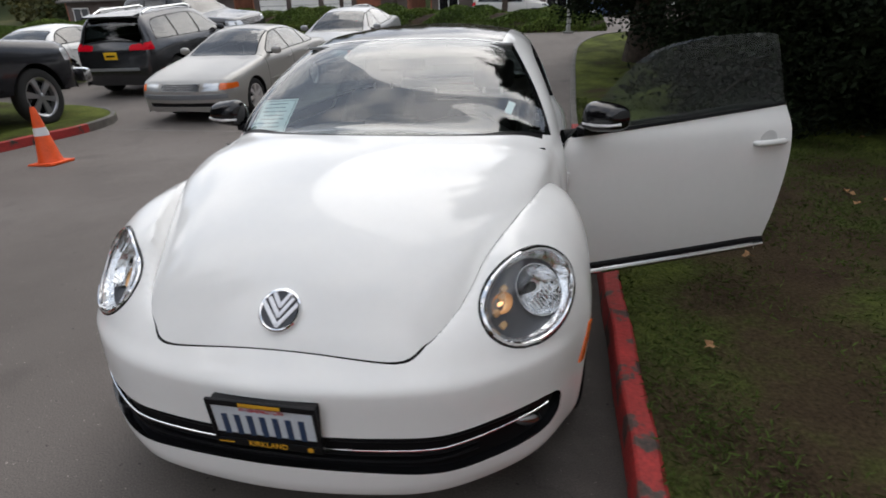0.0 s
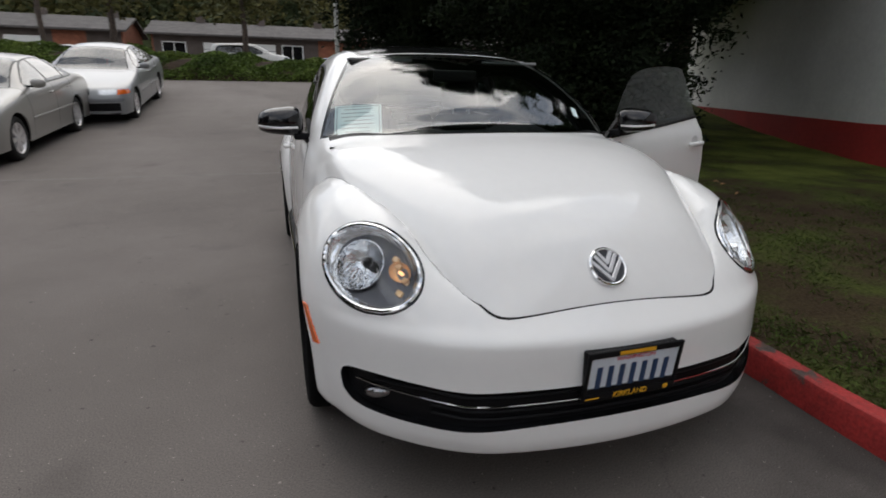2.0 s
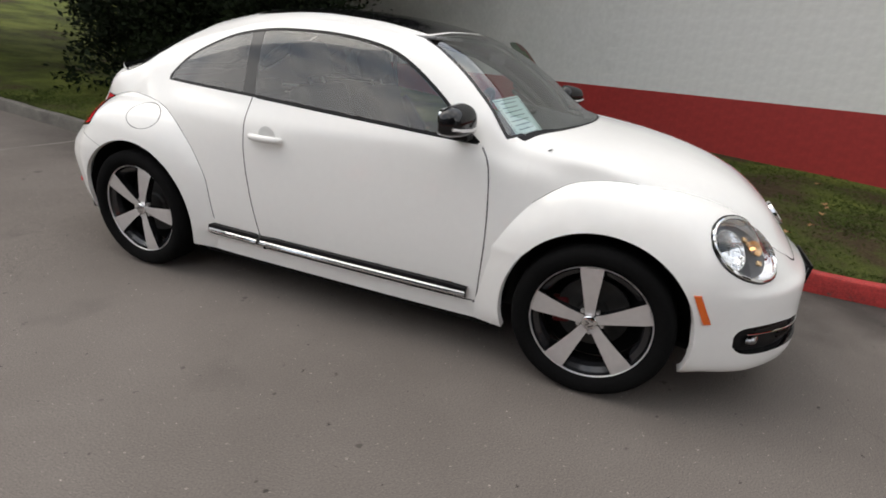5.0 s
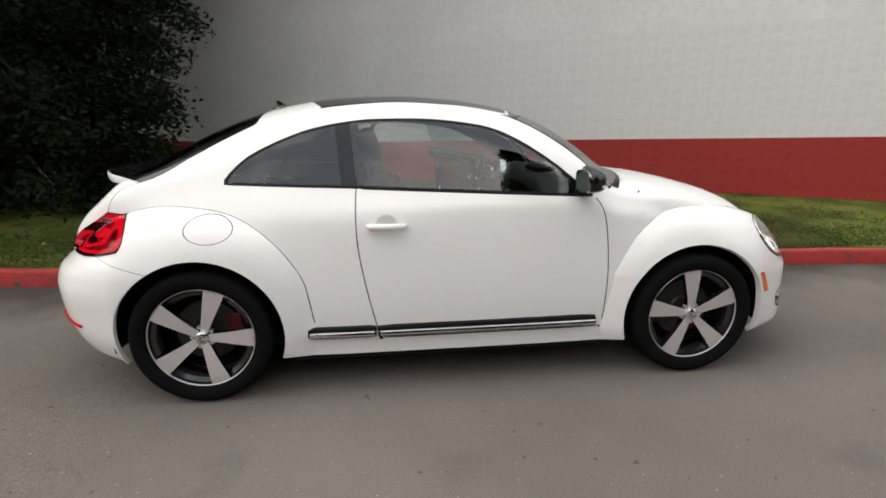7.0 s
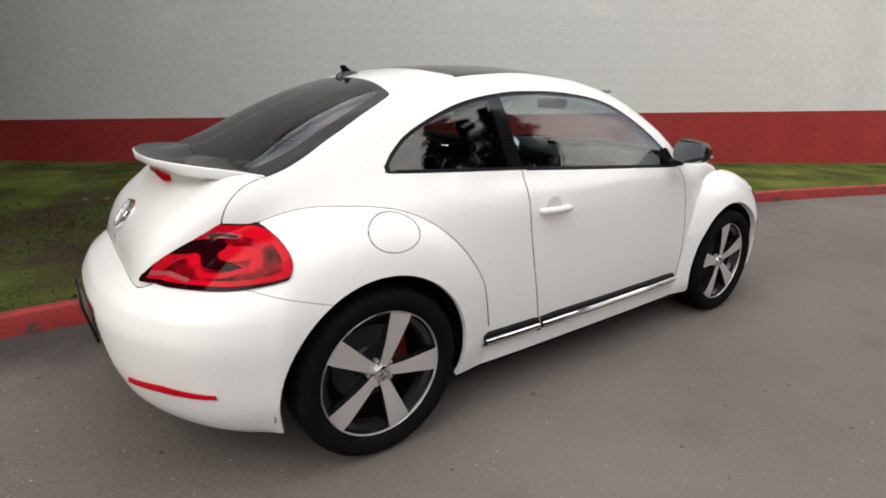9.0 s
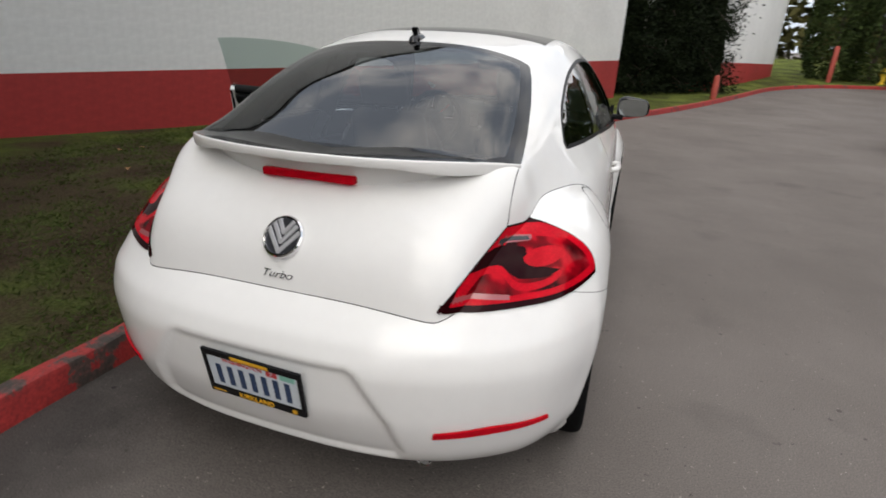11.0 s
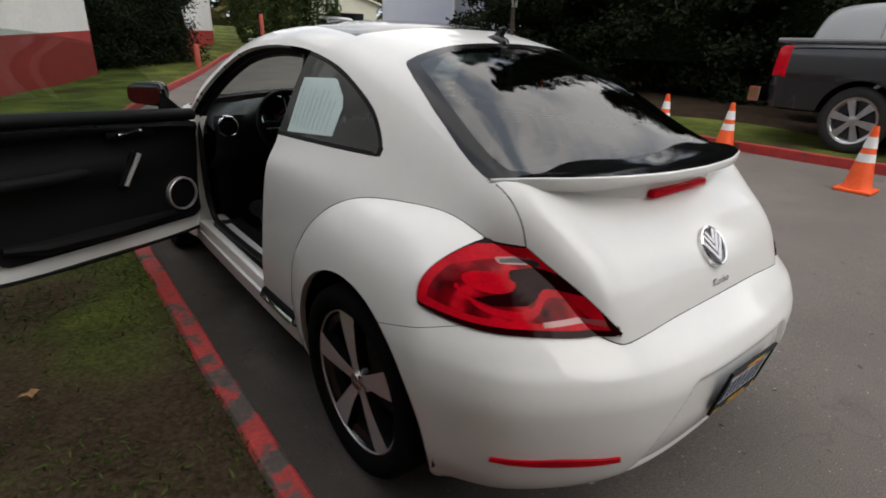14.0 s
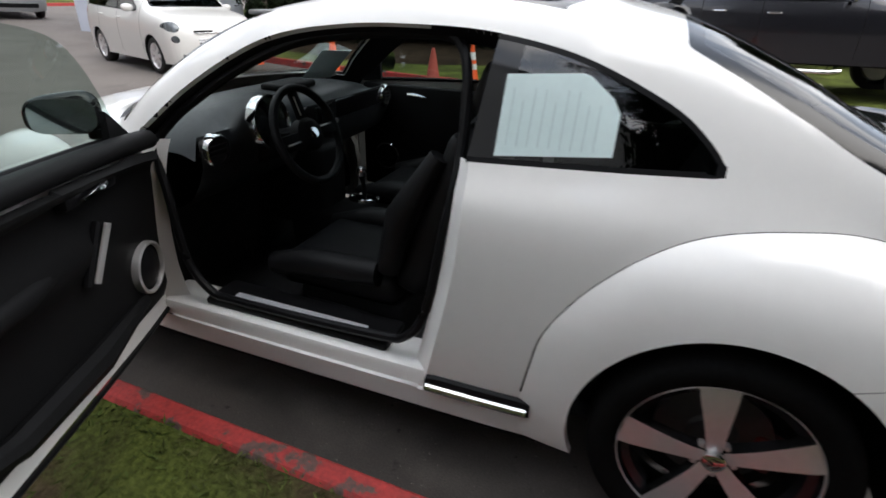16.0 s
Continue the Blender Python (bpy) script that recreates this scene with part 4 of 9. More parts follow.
HL_A, HL_B = 0.178, 0.122
F_FUEL = lambda P: np.maximum((np.hypot((P[:, 1] - 1.193) / 0.108, (P[:, 2] - 0.863) / 0.063) - 1) * 0.08, 0.5 - P[:, 0])  # noqa: E731
F_BUMP_R = lambda P: np.maximum(P[:, 2] - (0.655 + 0.30 * (P[:, 1] - 1.42)), 1.2 - P[:, 1])  # noqa: E731
from mathutils.bvhtree import BVHTree  # noqa: E402

front0, rear0, shell = grid_bm(settle(level_grid(FRONT_LEVELS, 124), True, 1.3)), grid_bm(pressed(level_grid(REAR_LEVELS, 92, 20))), grid_bm(settle(shell_grid(), False, 1.0))
for b in (front0, rear0, shell):
    outward(b)
shell.normal_update()
for v, n in [(v, v.normal.copy()) for v in shell.verts]:      # fuller shoulder between rear window and tail lamp
    d = Vector(((v.co.x - 0.585) / 0.11, (v.co.y - 1.635) / 0.09, (v.co.z - 0.985) / 0.11))
    v.co += n * 0.033 * math.exp(-0.5 * d.length_squared)
TREE_F, TREE_R, TREE_S = (BVHTree.FromBMesh(b) for b in (front0, rear0, shell))


def away(tree, lo, hi):
    """Signed distance to a surface, for points with lo < y < hi."""

    def fn(P):
        out = np.full(len(P), 0.5)
        for i, p in enumerate(P):
            if lo < p[1] < hi:
                c, nrm, _, d = tree.find_nearest(Vector((abs(p[0]), p[1], p[2])))
                out[i] = d if (Vector((abs(p[0]), p[1], p[2])) - c).dot(nrm) > 0 else -d
        return out

    return fn


F_FRONT, F_REAR = away(TREE_F, -9, -0.6), away(TREE_R, 0.55, 9)
F_SHELL_IN = away(TREE_S, -9, 9)
GAP = 0.0028

# the cabin shell
f_hoodrear = lambda P: P[:, 1] - (-1.062 + 0.40 * P[:, 0] ** 2)  # noqa: E731
f_lidside = lambda P: np.maximum(np.abs(P[:, 0]) - np.interp(P[:, 1], [1.5, 1.60, 1.725, 1.76, 1.83, 1.90, 1.945, 1.96], [0.590, 0.592, 0.600, 0.600, 0.590, 0.565, 0.540, 0.520]), 1.575 - P[:, 1])  # noqa: E731
isocut(shell, F_FRONT, 0.0013)
isocut(shell, F_FRONT, 0.0)
isocut(shell, F_REAR, 0.0)
isocut(shell, F_REAR, 0.0019)
isocut(shell, f_hoodrear)
isocut(shell, f_ws)
isocut(shell, f_ws, -0.012)
isocut(shell, f_roof)
isocut(shell, f_rg)
isocut(shell, f_rg, -0.045)
isocut(shell, f_lidside, 0.0011)
isocut(shell, f_lidside, -0.0011)
isocut(shell, f_dlo)
isocut(shell, f_dlo, -0.014)
isocut(shell, f_door, GAP)
isocut(shell, f_door, -GAP)
isocut(shell, f_tail)
isocut(shell, lambda P: P[:, 1] - 0.50 - (1.03 - P[:, 2]) * -0.10)
isocut(shell, lambda P: P[:, 1] - 0.575 - (1.03 - P[:, 2]) * -0.10)
V = {k: face_field(shell, fn) for k, fn in dict(fr=F_FRONT, rr=F_REAR, hr=f_hoodrear, ws=f_ws, ro=f_roof, rg=f_rg, ls=f_lidside, dl=f_dlo, dr=f_door, tl=f_tail).items()}
C = np.array([f.calc_center_median()[:] for f in shell.faces])
pillar = (V["dl"] < -0.014) & (C[:, 1] > 0.50 - (1.03 - C[:, 2]) * 0.10) & (C[:, 1] < 0.575 - (1.03 - C[:, 2]) * 0.10)
ahead_p = C[:, 1] < 0.50 - (1.03 - C[:, 2]) * 0.10
low_nose = (C[:, 1] < -1.5) & (C[:, 2] < 0.59)
deep = (V["fr"] < -0.02) | (V["rr"] < -0.02) | low_nose
is_tail = (V["tl"] < 0) & (C[:, 1] > 1.4)
is_ws = V["ws"] < 0
is_roof = (V["ro"] < 0) & ~is_ws
is_rg = (V["rg"] < 0)
is_dlo = (V["dl"] < 0)
is_hood = (V["fr"] > 0.0013) & (V["hr"] < 0) & (C[:, 1] < -0.9) & ~low_nose
is_cowl = (V["hr"] >= 0) & (C[:, 1] < -1.05 + 0.45 * C[:, 0] ** 2) & ~is_ws & (C[:, 0] < 0.70) & (C[:, 1] < -0.82) & (C[:, 2] > 0.97)
is_lid = (V["rr"] > 0.0019) & (V["ls"] < -0.0011) & (C[:, 1] > 1.575) & ~is_rg & ~is_tail
is_gap = ~low_nose & (((C[:, 1] > 1.575) & (np.abs(V["ls"]) <= 0.0011) & (V["rr"] > 0) & ~is_tail) | ((np.abs(V["fr"]) <= 0.0013) & (V["fr"] > -0.001) & (C[:, 1] < -0.95)) | ((V["rr"] > -0.001) & (V["rr"] <= 0.0019) & (C[:, 2] > 0.37) & ((C[:, 0] < 0.44) | (C[:, 0] > 0.60) | (C[:, 2] < 0.722))))
is_dgap = (np.abs(V["dr"]) <= GAP) & ~is_dlo
is_door = (V["dr"] < -GAP) & ~is_dlo
rest = ~(is_ws | is_roof | is_rg | is_dlo | is_hood | is_cowl | is_lid | is_gap | is_dgap | is_door | is_tail | deep)
opening = is_door | is_dgap | (is_dlo & ahead_p)

# ---- the car, panel by panel ----
car = empty("white_car")
tagged(car, "white two-door compact car parked at the kerb, driver's door open", "car")


def both(keep):
    return mirror_join(take(shell, keep))


def one(keep, side):
    bm = take(shell, keep)
    if side < 0:
        m = mirrored(bm)
        bm.free()
        return m
    return bm


# painted shell with a dark lining inside
bm = both(rest)
rim(bm, 0.018)
part("body_shell", bm, M_PAINT, car, "white painted roof, pillars and quarters")
lining = inset_copy(both(rest & (C[:, 2] > 0.8) & (C[:, 1] > -1.0) & (C[:, 1] < 1.7)), 0.018)
part("headlining", lining, M_INT, car, "dark cabin lining")
for keep in (is_gap & (C[:, 1] < 0), is_gap & (C[:, 1] > 0)):
    for s in (-1, 1):
        part("panel_gap", one(keep, s), M_SEAM, car, "dark shut line")
part("door_gap", one(is_dgap, -1), M_SEAM, car, "dark shut line")
hood = part("hood", rim(both(is_hood), 0.012), M_PAINT, car, "smooth white domed hood")
part("cowl", both(is_cowl), M_TRIM, car, "black wiper cowl")
lid = part("tailgate", rim(both(is_lid), 0.012), M_PAINT, car, "white tailgate")
passenger_door = part("passenger_door", one(is_door, -1), M_PAINT, car, "closed white door")

# glazing
ws_foot = (C[:, 1] < -0.80) & (C[:, 0] < 0.66)
ws = part("windscreen", both(is_ws & ((V["ws"] < -0.012) | ws_foot)), M_WS, car, "raked windscreen reflecting clouds")
part("windscreen_border", rim(both(is_ws & (V["ws"] >= -0.012) & ~ws_foot), 0.008), M_FRIT, ws)
part("sunroof", rim(both(is_roof), 0.012), M_BLACK, car, "black glass roof panel")
rg = part("rear_window", both(is_rg & (V["rg"] < -0.045)), M_GLASS_DARK, car, "tinted rear window")
part("rear_window_border", rim(both(is_rg & (V["rg"] >= -0.045)), 0.008), M_FRIT, rg)
frame_f = is_dlo & (V["dl"] >= -0.014)
for side, nm in ((-1, "right"), (1, "left")):
    qg = part("quarter_window", one(is_dlo & ~frame_f & ~pillar & ~ahead_p, side), M_QUARTER, car, "tinted rear side window")
    part("window_frame", rim(one(frame_f & (~ahead_p if side > 0 else True), side), 0.012), M_TRIM, qg, "black window surround")
    part("pillar_cover", rim(one(pillar, side), 0.012), M_BLACK, qg, "gloss black pillar cover")
part("door_window", one(is_dlo & ~frame_f & ahead_p, -1), M_SIDEGLASS, passenger_door, "clear door window")
for g in ("windscreen", "rear_window", "quarter_window", "quarter_window.001", "door_window"):
    bpy.data.objects[g].visible_shadow = False

# front fascia and fenders
front = front0
for fn, lv in ((f_arch, 0), (f_grille, 0), (f_head, 0), (f_head, -0.0)):
    isocut(front, fn, lv)
vf = {k: face_field(front, fn) for k, fn in dict(a=f_arch, g=f_grille, h=f_head, s=F_SHELL_IN).items()}
cf = np.array([f.calc_center_median()[:] for f in front.faces])
at_grille = lambda e: f_grille(np.array([((e.verts[0].co + e.verts[1].co) / 2)[:]]))[0] < 0.006  # noqa: E731
skin = (vf["a"] > 0) & (vf["g"] > 0) & (vf["h"] > 0) & ((vf["s"] > -0.03) | (cf[:, 2] < 0.62))
part("front_fender", rim(mirror_join(take(front, skin)), 0.03, at_grille), M_PAINT, car, "white rounded front fenders and bumper")
bm = mirror_join(take(front, vf["g"] < 0))
rim(bm, 0.03)
rec = mirror_join(take(front, vf["g"] < 0))
rec.normal_update()
for v, n in [(v, v.normal.copy()) for v in rec.verts]:
    v.co -= n * 0.030
bm.free()
grille = part("lower_grille", rec, M_TRIM, car, "black full-width lower grille")
lip = mirror_join(take(front, vf["g"] < 0))
old_faces = lip.faces[:]
rim(lip, 0.034, on_centre)
bmesh.ops.delete(lip, geom=[f for f in old_faces if f.is_valid], context="FACES")
part("grille_surround", lip, M_BLACK, grille)


def nose_at(x, z, proud=0.0):
    """A point on the front fascia at x and z."""
    hit = TREE_F.ray_cast(Vector((abs(x), -3.2, z)), Vector((0, 1, 0)))
    p, n = hit[0].copy(), hit[1].copy()
    q = p + n * proud
    return Vector((math.copysign(q.x, x) if x else 0.0, q.y, q.z))


def tail_at(x, z, proud=0.0):
    tree = TREE_R if z < 0.66 else TREE_S
    hit = tree.ray_cast(Vector((abs(x), 3.2, z)), Vector((0, -1, 0)))
    q = hit[0] + hit[1] * proud
    return Vector((math.copysign(q.x, x) if x else 0.0, q.y, q.z))


xs = np.linspace(-0.765, 0.765, 61)
part("grille_bar", bm_tube([nose_at(x, float(np.interp(abs(x), [0, 0.48, 0.62, 0.77], [0.391, 0.376, 0.390, 0.402])), -0.006) for x in xs], 0.0034, 8), M_CHROME, grille, "thin chrome strip")
for dz in (-0.022, -0.045):
    part("grille_slat", bm_tube([nose_at(x, float(np.interp(abs(x), [0, 0.48, 0.6], [0.391, 0.376, 0.386])) + dz, -0.022) for x in np.linspace(-0.58, 0.58, 41)], 0.005, 6), M_TRIM, grille)
part("grille_slat", bm_tube([nose_at(x, float(np.interp(abs(x), [0, 0.48, 0.6], [0.411, 0.398, 0.408])), -0.020) for x in np.linspace(-0.72, 0.72, 51)], 0.005, 6), M_TRIM, grille)
for s in (-1, 1):
    p = nose_at(s * 0.715, 0.362, -0.02)
    aim = Vector((s * 0.35, -1, 0)).to_track_quat("Z", "Y").to_matrix().to_4x4()
    fl = part("fog_lamp", bm_lathe([(0, 0.012), (0.022, 0.010), (0.036, 0.002), (0.040, -0.01), (0.046, -0.004), (0.048, -0.02)], 24, None, Matrix.Translation(p) @ aim @ Matrix.Diagonal((1.0, 0.52, 1, 1))), M_CHROME_DARK, car, "small oval fog lamp")
# amber side markers
for s in (-1, 1):
    own = bmesh.new()
    for k, (yy, zz) in enumerate(((-1.612, 0.566), (-1.640, 0.566), (-1.700, 0.452), (-1.672, 0.450))):
        h = TREE_F.ray_cast(Vector((1.6, yy, zz)), Vector((-1, 0, 0)))
        own.verts.new((s * (h[0].x + 0.006), h[0].y - 0.002, h[0].z))
    f = own.faces.new(own.verts[:])
    ex = bmesh.ops.extrude_face_region(own, geom=[f])
    for g in ex["geom"]:
        if isinstance(g, bmesh.types.BMVert):
            g.co.x -= s * 0.016
    bmesh.ops.recalc_face_normals(own, faces=own.faces[:])
    part("side_marker", own, M_AMBER, car, "amber side marker", False)

# headlamps
for s in (-1, 1):
    fr_m = Matrix(((HL_U.x, HL_V.x, HL_N.x, HL_C.x), (HL_U.y, HL_V.y, HL_N.y, HL_C.y), (HL_U.z, HL_V.z, HL_N.z, HL_C.z), (0, 0, 0, 1)))
    if s < 0:
        fr_m = Matrix.Diagonal((-1, 1, 1, 1)) @ fr_m
    lens = mirrored(take(front, vf["h"] < 0)) if s < 0 else take(front, vf["h"] < 0)
    lens.normal_update()
    for v, n in [(v, v.normal.copy()) for v in lens.verts]:
        v.co += n * 0.004
    hl = part("headlamp", rim(lens, 0.004), M_LENS, car, "round clear headlamp with chrome ring")
    hl.visible_shadow = False
    ring = take(front, vf["h"] < 0)
    if s < 0:
        r2 = mirrored(ring)
        ring.free()
        ring = r2
    edge = [e for e in ring.edges if e.is_boundary]
    start = edge[0].verts[0]
    loop, prev, cur = [start], None, start
    while True:
        nxt = [e.other_vert(cur) for e in cur.link_edges if e.is_boundary and e.other_vert(cur) is not prev]
        if not nxt or nxt[0] is start:
            break
        prev, cur = cur, nxt[0]
        loop.append(cur)
    ring.normal_update()
    mid = sum((v.co for v in loop), Vector()) / len(loop)
    pts = [v.co.copy() for v in loop][:: max(1, len(loop) // 56)]
    ring.free()
    part("bezel", bm_tube([p + (mid - p).normalized() * 0.004 for p in pts], 0.0075, 8, None, True), M_CHROME, hl, "chrome ring")
    part("bezel_seal", bm_tube([p - (mid - p).normalized() * 0.004 - fr_m.to_3x3() @ Vector((0, 0, 0.004)) for p in pts], 0.006, 6, None, True), M_BLACK, hl)
    fr_0 = fr_m.copy()
    fr_m = fr_m @ Matrix.Diagonal((HL_A, HL_B, 0.145, 1))
    part("reflector", bm_lathe([(0.985, -0.03), (0.95, -0.12), (0.90, -0.17), (0.82, -0.25)], 48, None, fr_m), M_REFL, hl, "bright silver inner ring")
    main = fr_0 @ Matrix.Translation((0.29 * HL_A, -0.10 * HL_B, -0.034))
    inv = np.array(main.inverted())
    f_hole = lambda P: np.hypot(*(np.c_[P, np.ones(len(P))] @ inv.T)[:, :2].T) - 0.080  # noqa: E731
    mask = bm_lathe([(0.83, -0.24), (0.80, -0.262), (0.6, -0.285), (0.4, -0.30), (0.2, -0.305), (0.0, -0.31)], 40, None, fr_m)
    isocut(mask, f_hole)
    part("lamp_mask", take(mask, face_field(mask, f_hole) > 0), M_LAMP_GREY, hl, "grey lamp mask")
    bowl = part("main_reflector", bm_lathe([(0.0835, -0.006), (0.082, 0.006), (0.079, 0.006), (0.074, -0.006), (0.062, -0.026), (0.045, -0.042), (0.02, -0.052), (0, -0.053)], 44, None, main), M_REFL, hl, "round silver reflector bowl")
    for k in range(-4, 5):
        h = 0.055 * math.sqrt(max(0.1, 1 - (k / 5.2) ** 2))
        part("reflector_rib", bm_box(k * 0.0125 - 0.004, k * 0.0125 + 0.004, -h, -0.012, -0.040 + 0.004 * abs(k), -0.018, 0.002, 1, None, main), M_REFL, bowl, "", False)
    part("bulb_shield", bm_lathe([(0, 0.0), (0.012, -0.002), (0.016, -0.012), (0.016, -0.046)], 18, None, main @ Matrix.Translation((0, 0.018, -0.004))), M_BLACK, bowl, "dark bulb shield")
    part("shield_bracket", bm_box(-0.030, 0.030, 0.034, 0.040, -0.045, -0.012, 0.002, 1, None, main), M_CHROME_DARK, bowl, "", False)
    part("turn_reflector", bm_lathe([(0.20, 0.0), (0.18, -0.12), (0.12, -0.22), (0.0, -0.26)], 20, None, fr_m @ Matrix.Translation((-0.46, 0.32, -0.16)) @ Matrix.Diagonal((1.1, 1.2, 0.6, 1))), M_AMBER_REFL, hl, "amber lit reflector")
    for j, (du, dv) in enumerate(((-0.22, 0.52), (-0.34, 0.42), (-0.62, 0.22), (-0.66, -0.10))):
        part("turn_facet", bm_box(du - 0.07, du + 0.07, dv - 0.08, dv + 0.08, -0.30, -0.22, 0.02, 1, None, fr_m), M_AMBER_REFL, hl)
    part("turn_bulb", bm_lathe([(0, 0.06), (0.04, 0.05), (0.05, 0.0), (0.05, -0.10), (0.03, -0.2)], 14, None, fr_m @ Matrix.Translation((-0.46, 0.32, -0.24))), M_BULB, hl, "lit amber bulb")

# rear bumper and fenders
rear = rear0
for fn, lv in ((f_arch, 0), (f_tail, 0), (F_FUEL, 0.0016), (F_FUEL, -0.0016), (F_BUMP_R, 0.0009), (F_BUMP_R, -0.0009)):
    isocut(rear, fn, lv)
vr = {k: face_field(rear, fn) for k, fn in dict(a=f_arch, t=f_tail, f=F_FUEL, b=F_BUMP_R, s=F_SHELL_IN).items()}
cr = np.array([f.calc_center_median()[:] for f in rear.faces])
seam_b = (np.abs(vr["b"]) <= 0.0009) & (cr[:, 0] > 0.45) & (cr[:, 1] > 1.2)
skin = (vr["a"] > 0) & (vr["t"] > 0) & ~seam_b & ((vr["s"] > -0.03) | (cr[:, 2] < 0.62))
lower = skin & (vr["b"] < 0)
part("rear_bumper", rim(mirror_join(take(rear, lower)), 0.02), M_PAINT, car, "white rounded rear bumper")
for s in (-1, 1):
    up = skin & (vr["b"] > 0)
    if s < 0:
        up &= np.abs(vr["f"]) > 0.0016
        part("fuel_flap_gap", mirrored(take(rear, skin & (np.abs(vr["f"]) <= 0.0016))), M_SEAM, car, "thin oval fuel flap outline")
    b = take(rear, up)
    if s < 0:
        b2 = mirrored(b)
        b.free()
        b = b2
    part("rear_fender", rim(b, 0.02), M_PAINT, car, "white bulging rear fender")
seam_f = seam_b & (vr["s"] > 0) & (vr["t"] > 0) & (vr["a"] > 0)
part("panel_gap", take(rear, seam_f), M_SEAM, car, "dark shut line")
part("panel_gap", mirrored(take(rear, seam_f)), M_SEAM, car, "dark shut line")

# ---- lamps, spoiler, badges, plates ----
LAMP_DARK = [(0.656, 0.862), (0.579, 0.868), (0.550, 0.850), (0.535, 0.821), (0.603, 0.821), (0.660, 0.794), (0.735, 0.793), (0.764, 0.804), (0.705, 0.819), (0.669, 0.838)]
LAMP_WAVE = spline([(0.779, 0.826), (0.749, 0.787), (0.664, 0.778), (0.605, 0.816), (0.545, 0.806)], 6)
LAMP_WAVE = np.r_[LAMP_WAVE + (0, 0.008), (LAMP_WAVE - (0, 0.008))[::-1]]
LAMP_STRIP = [(0.649, 0.762), (0.519, 0.768), (0.505, 0.756), (0.643, 0.751)]
LAMP_LENS = [(0.664, 0.886), (0.591, 0.888), (0.579, 0.870), (0.667, 0.874)]


def in_lamp(poly):
    return lambda P: sdp(np.abs(P[:, 0]), P[:, 2], poly)


def f_eye(P):
    x, z = np.abs(P[:, 0]), P[:, 2]
    return (np.hypot((x - 0.710) / 0.050, (z - 0.838) / 0.021) - 1) * 0.03


def f_brim(P):
    """Dark border, widest along the foot of the lamp."""
    return f_tail(P) + 0.013 * np.clip((0.79 - P[:, 2]) / 0.04, 0, 1) + 0.004


f_core, f_wave, f_strip, f_strip2 = (in_lamp(q) for q in (LAMP_DARK, LAMP_WAVE, LAMP_STRIP, LAMP_LENS))
lamp = take(rear, (vr["t"] < 0) & (cr[:, 1] > 1.38))
lamp_in = take(shell, is_tail & (V["rr"] > -0.004))
join(lamp, lamp_in)
lamp.normal_update()
for v, n in [(v, v.normal.copy()) for v in lamp.verts]:
    v.co += n * 0.005
for fn, lv in ((f_brim, 0), (f_tail, -0.030), (f_core, 0), (f_eye, 0), (f_wave, 0), (f_strip, 0), (f_strip2, 0), (f_strip2, -0.0035)):
    isocut(lamp, fn, lv)
vt = {k: face_field(lamp, fn) for k, fn in dict(e=f_tail, b=f_brim, c=f_core, r=f_eye, w=f_wave, s=f_strip, t=f_strip2).items()}
inside = vt["b"] < 0
smoked = (vt["t"] < -0.0035) & inside
strip = ((vt["s"] < 0) | (vt["t"] < 0)) & inside & ~smoked
darkz = (~inside | ((vt["c"] < 0) & (vt["r"] > 0) & (vt["w"] > 0))) & ~strip & ~smoked
midz = (vt["e"] < -0.030) & (vt["r"] > 0) & (vt["w"] > 0) & ~darkz & ~strip & ~smoked
litz = ~(darkz | strip | midz | smoked)
for s in (-1, 1):
    def side(keep):
        b = take(lamp, keep)
        if s < 0:
            b2 = mirrored(b)
            b.free()
            return b2
        return b
    tl = part("tail_lamp", side(litz), M_RED, car, "large red tail lamp wrapping the corner")
    part("lamp_rim", rim(side(darkz), 0.006), M_RED_DARK, tl, "dark red border")
    part("lamp_field", side(midz), M_RED_MID, tl)
    part("reverse_lens", side(strip & (vt["s"] < 0)), M_PINK, tl, "pale strip")
    part("lens_edge", side(strip & (vt["s"] >= 0)), M_PINK, tl, "pale edge")
    part("turn_lens", side(smoked), M_SMOKED, tl, "smoked grey lens")
    part("tail_lamp_base", inset_copy(side(vt["e"] < 1), 0.02), M_SEAM, tl)

# rear reflectors and front and rear plates
for s in (-1, 1):
    pts_t = [tail_at(s * x, float(np.interp(x, [0.51, 0.65, 0.785], [0.407, 0.418, 0.404])), 0.002) for x in np.linspace(0.51, 0.785, 18)]
    pts_b = [tail_at(s * x, float(np.interp(x, [0.51, 0.65, 0.785], [0.389, 0.393, 0.391])), 0.003) for x in np.linspace(0.505, 0.785, 18)]
    own = bmesh.new()
    A = [own.verts.new(p) for p in pts_t]
    B = [own.verts.new(p) for p in pts_b]
    for i in range(17):
        own.faces.new((A[i], A[i + 1], B[i + 1], B[i]))
    bmesh.ops.recalc_face_normals(own, faces=own.faces[:])
    bmesh.ops.solidify(own, geom=own.faces[:], thickness=-0.006)
    part("rear_reflector", own, M_RED, car, "slim red bumper reflector")


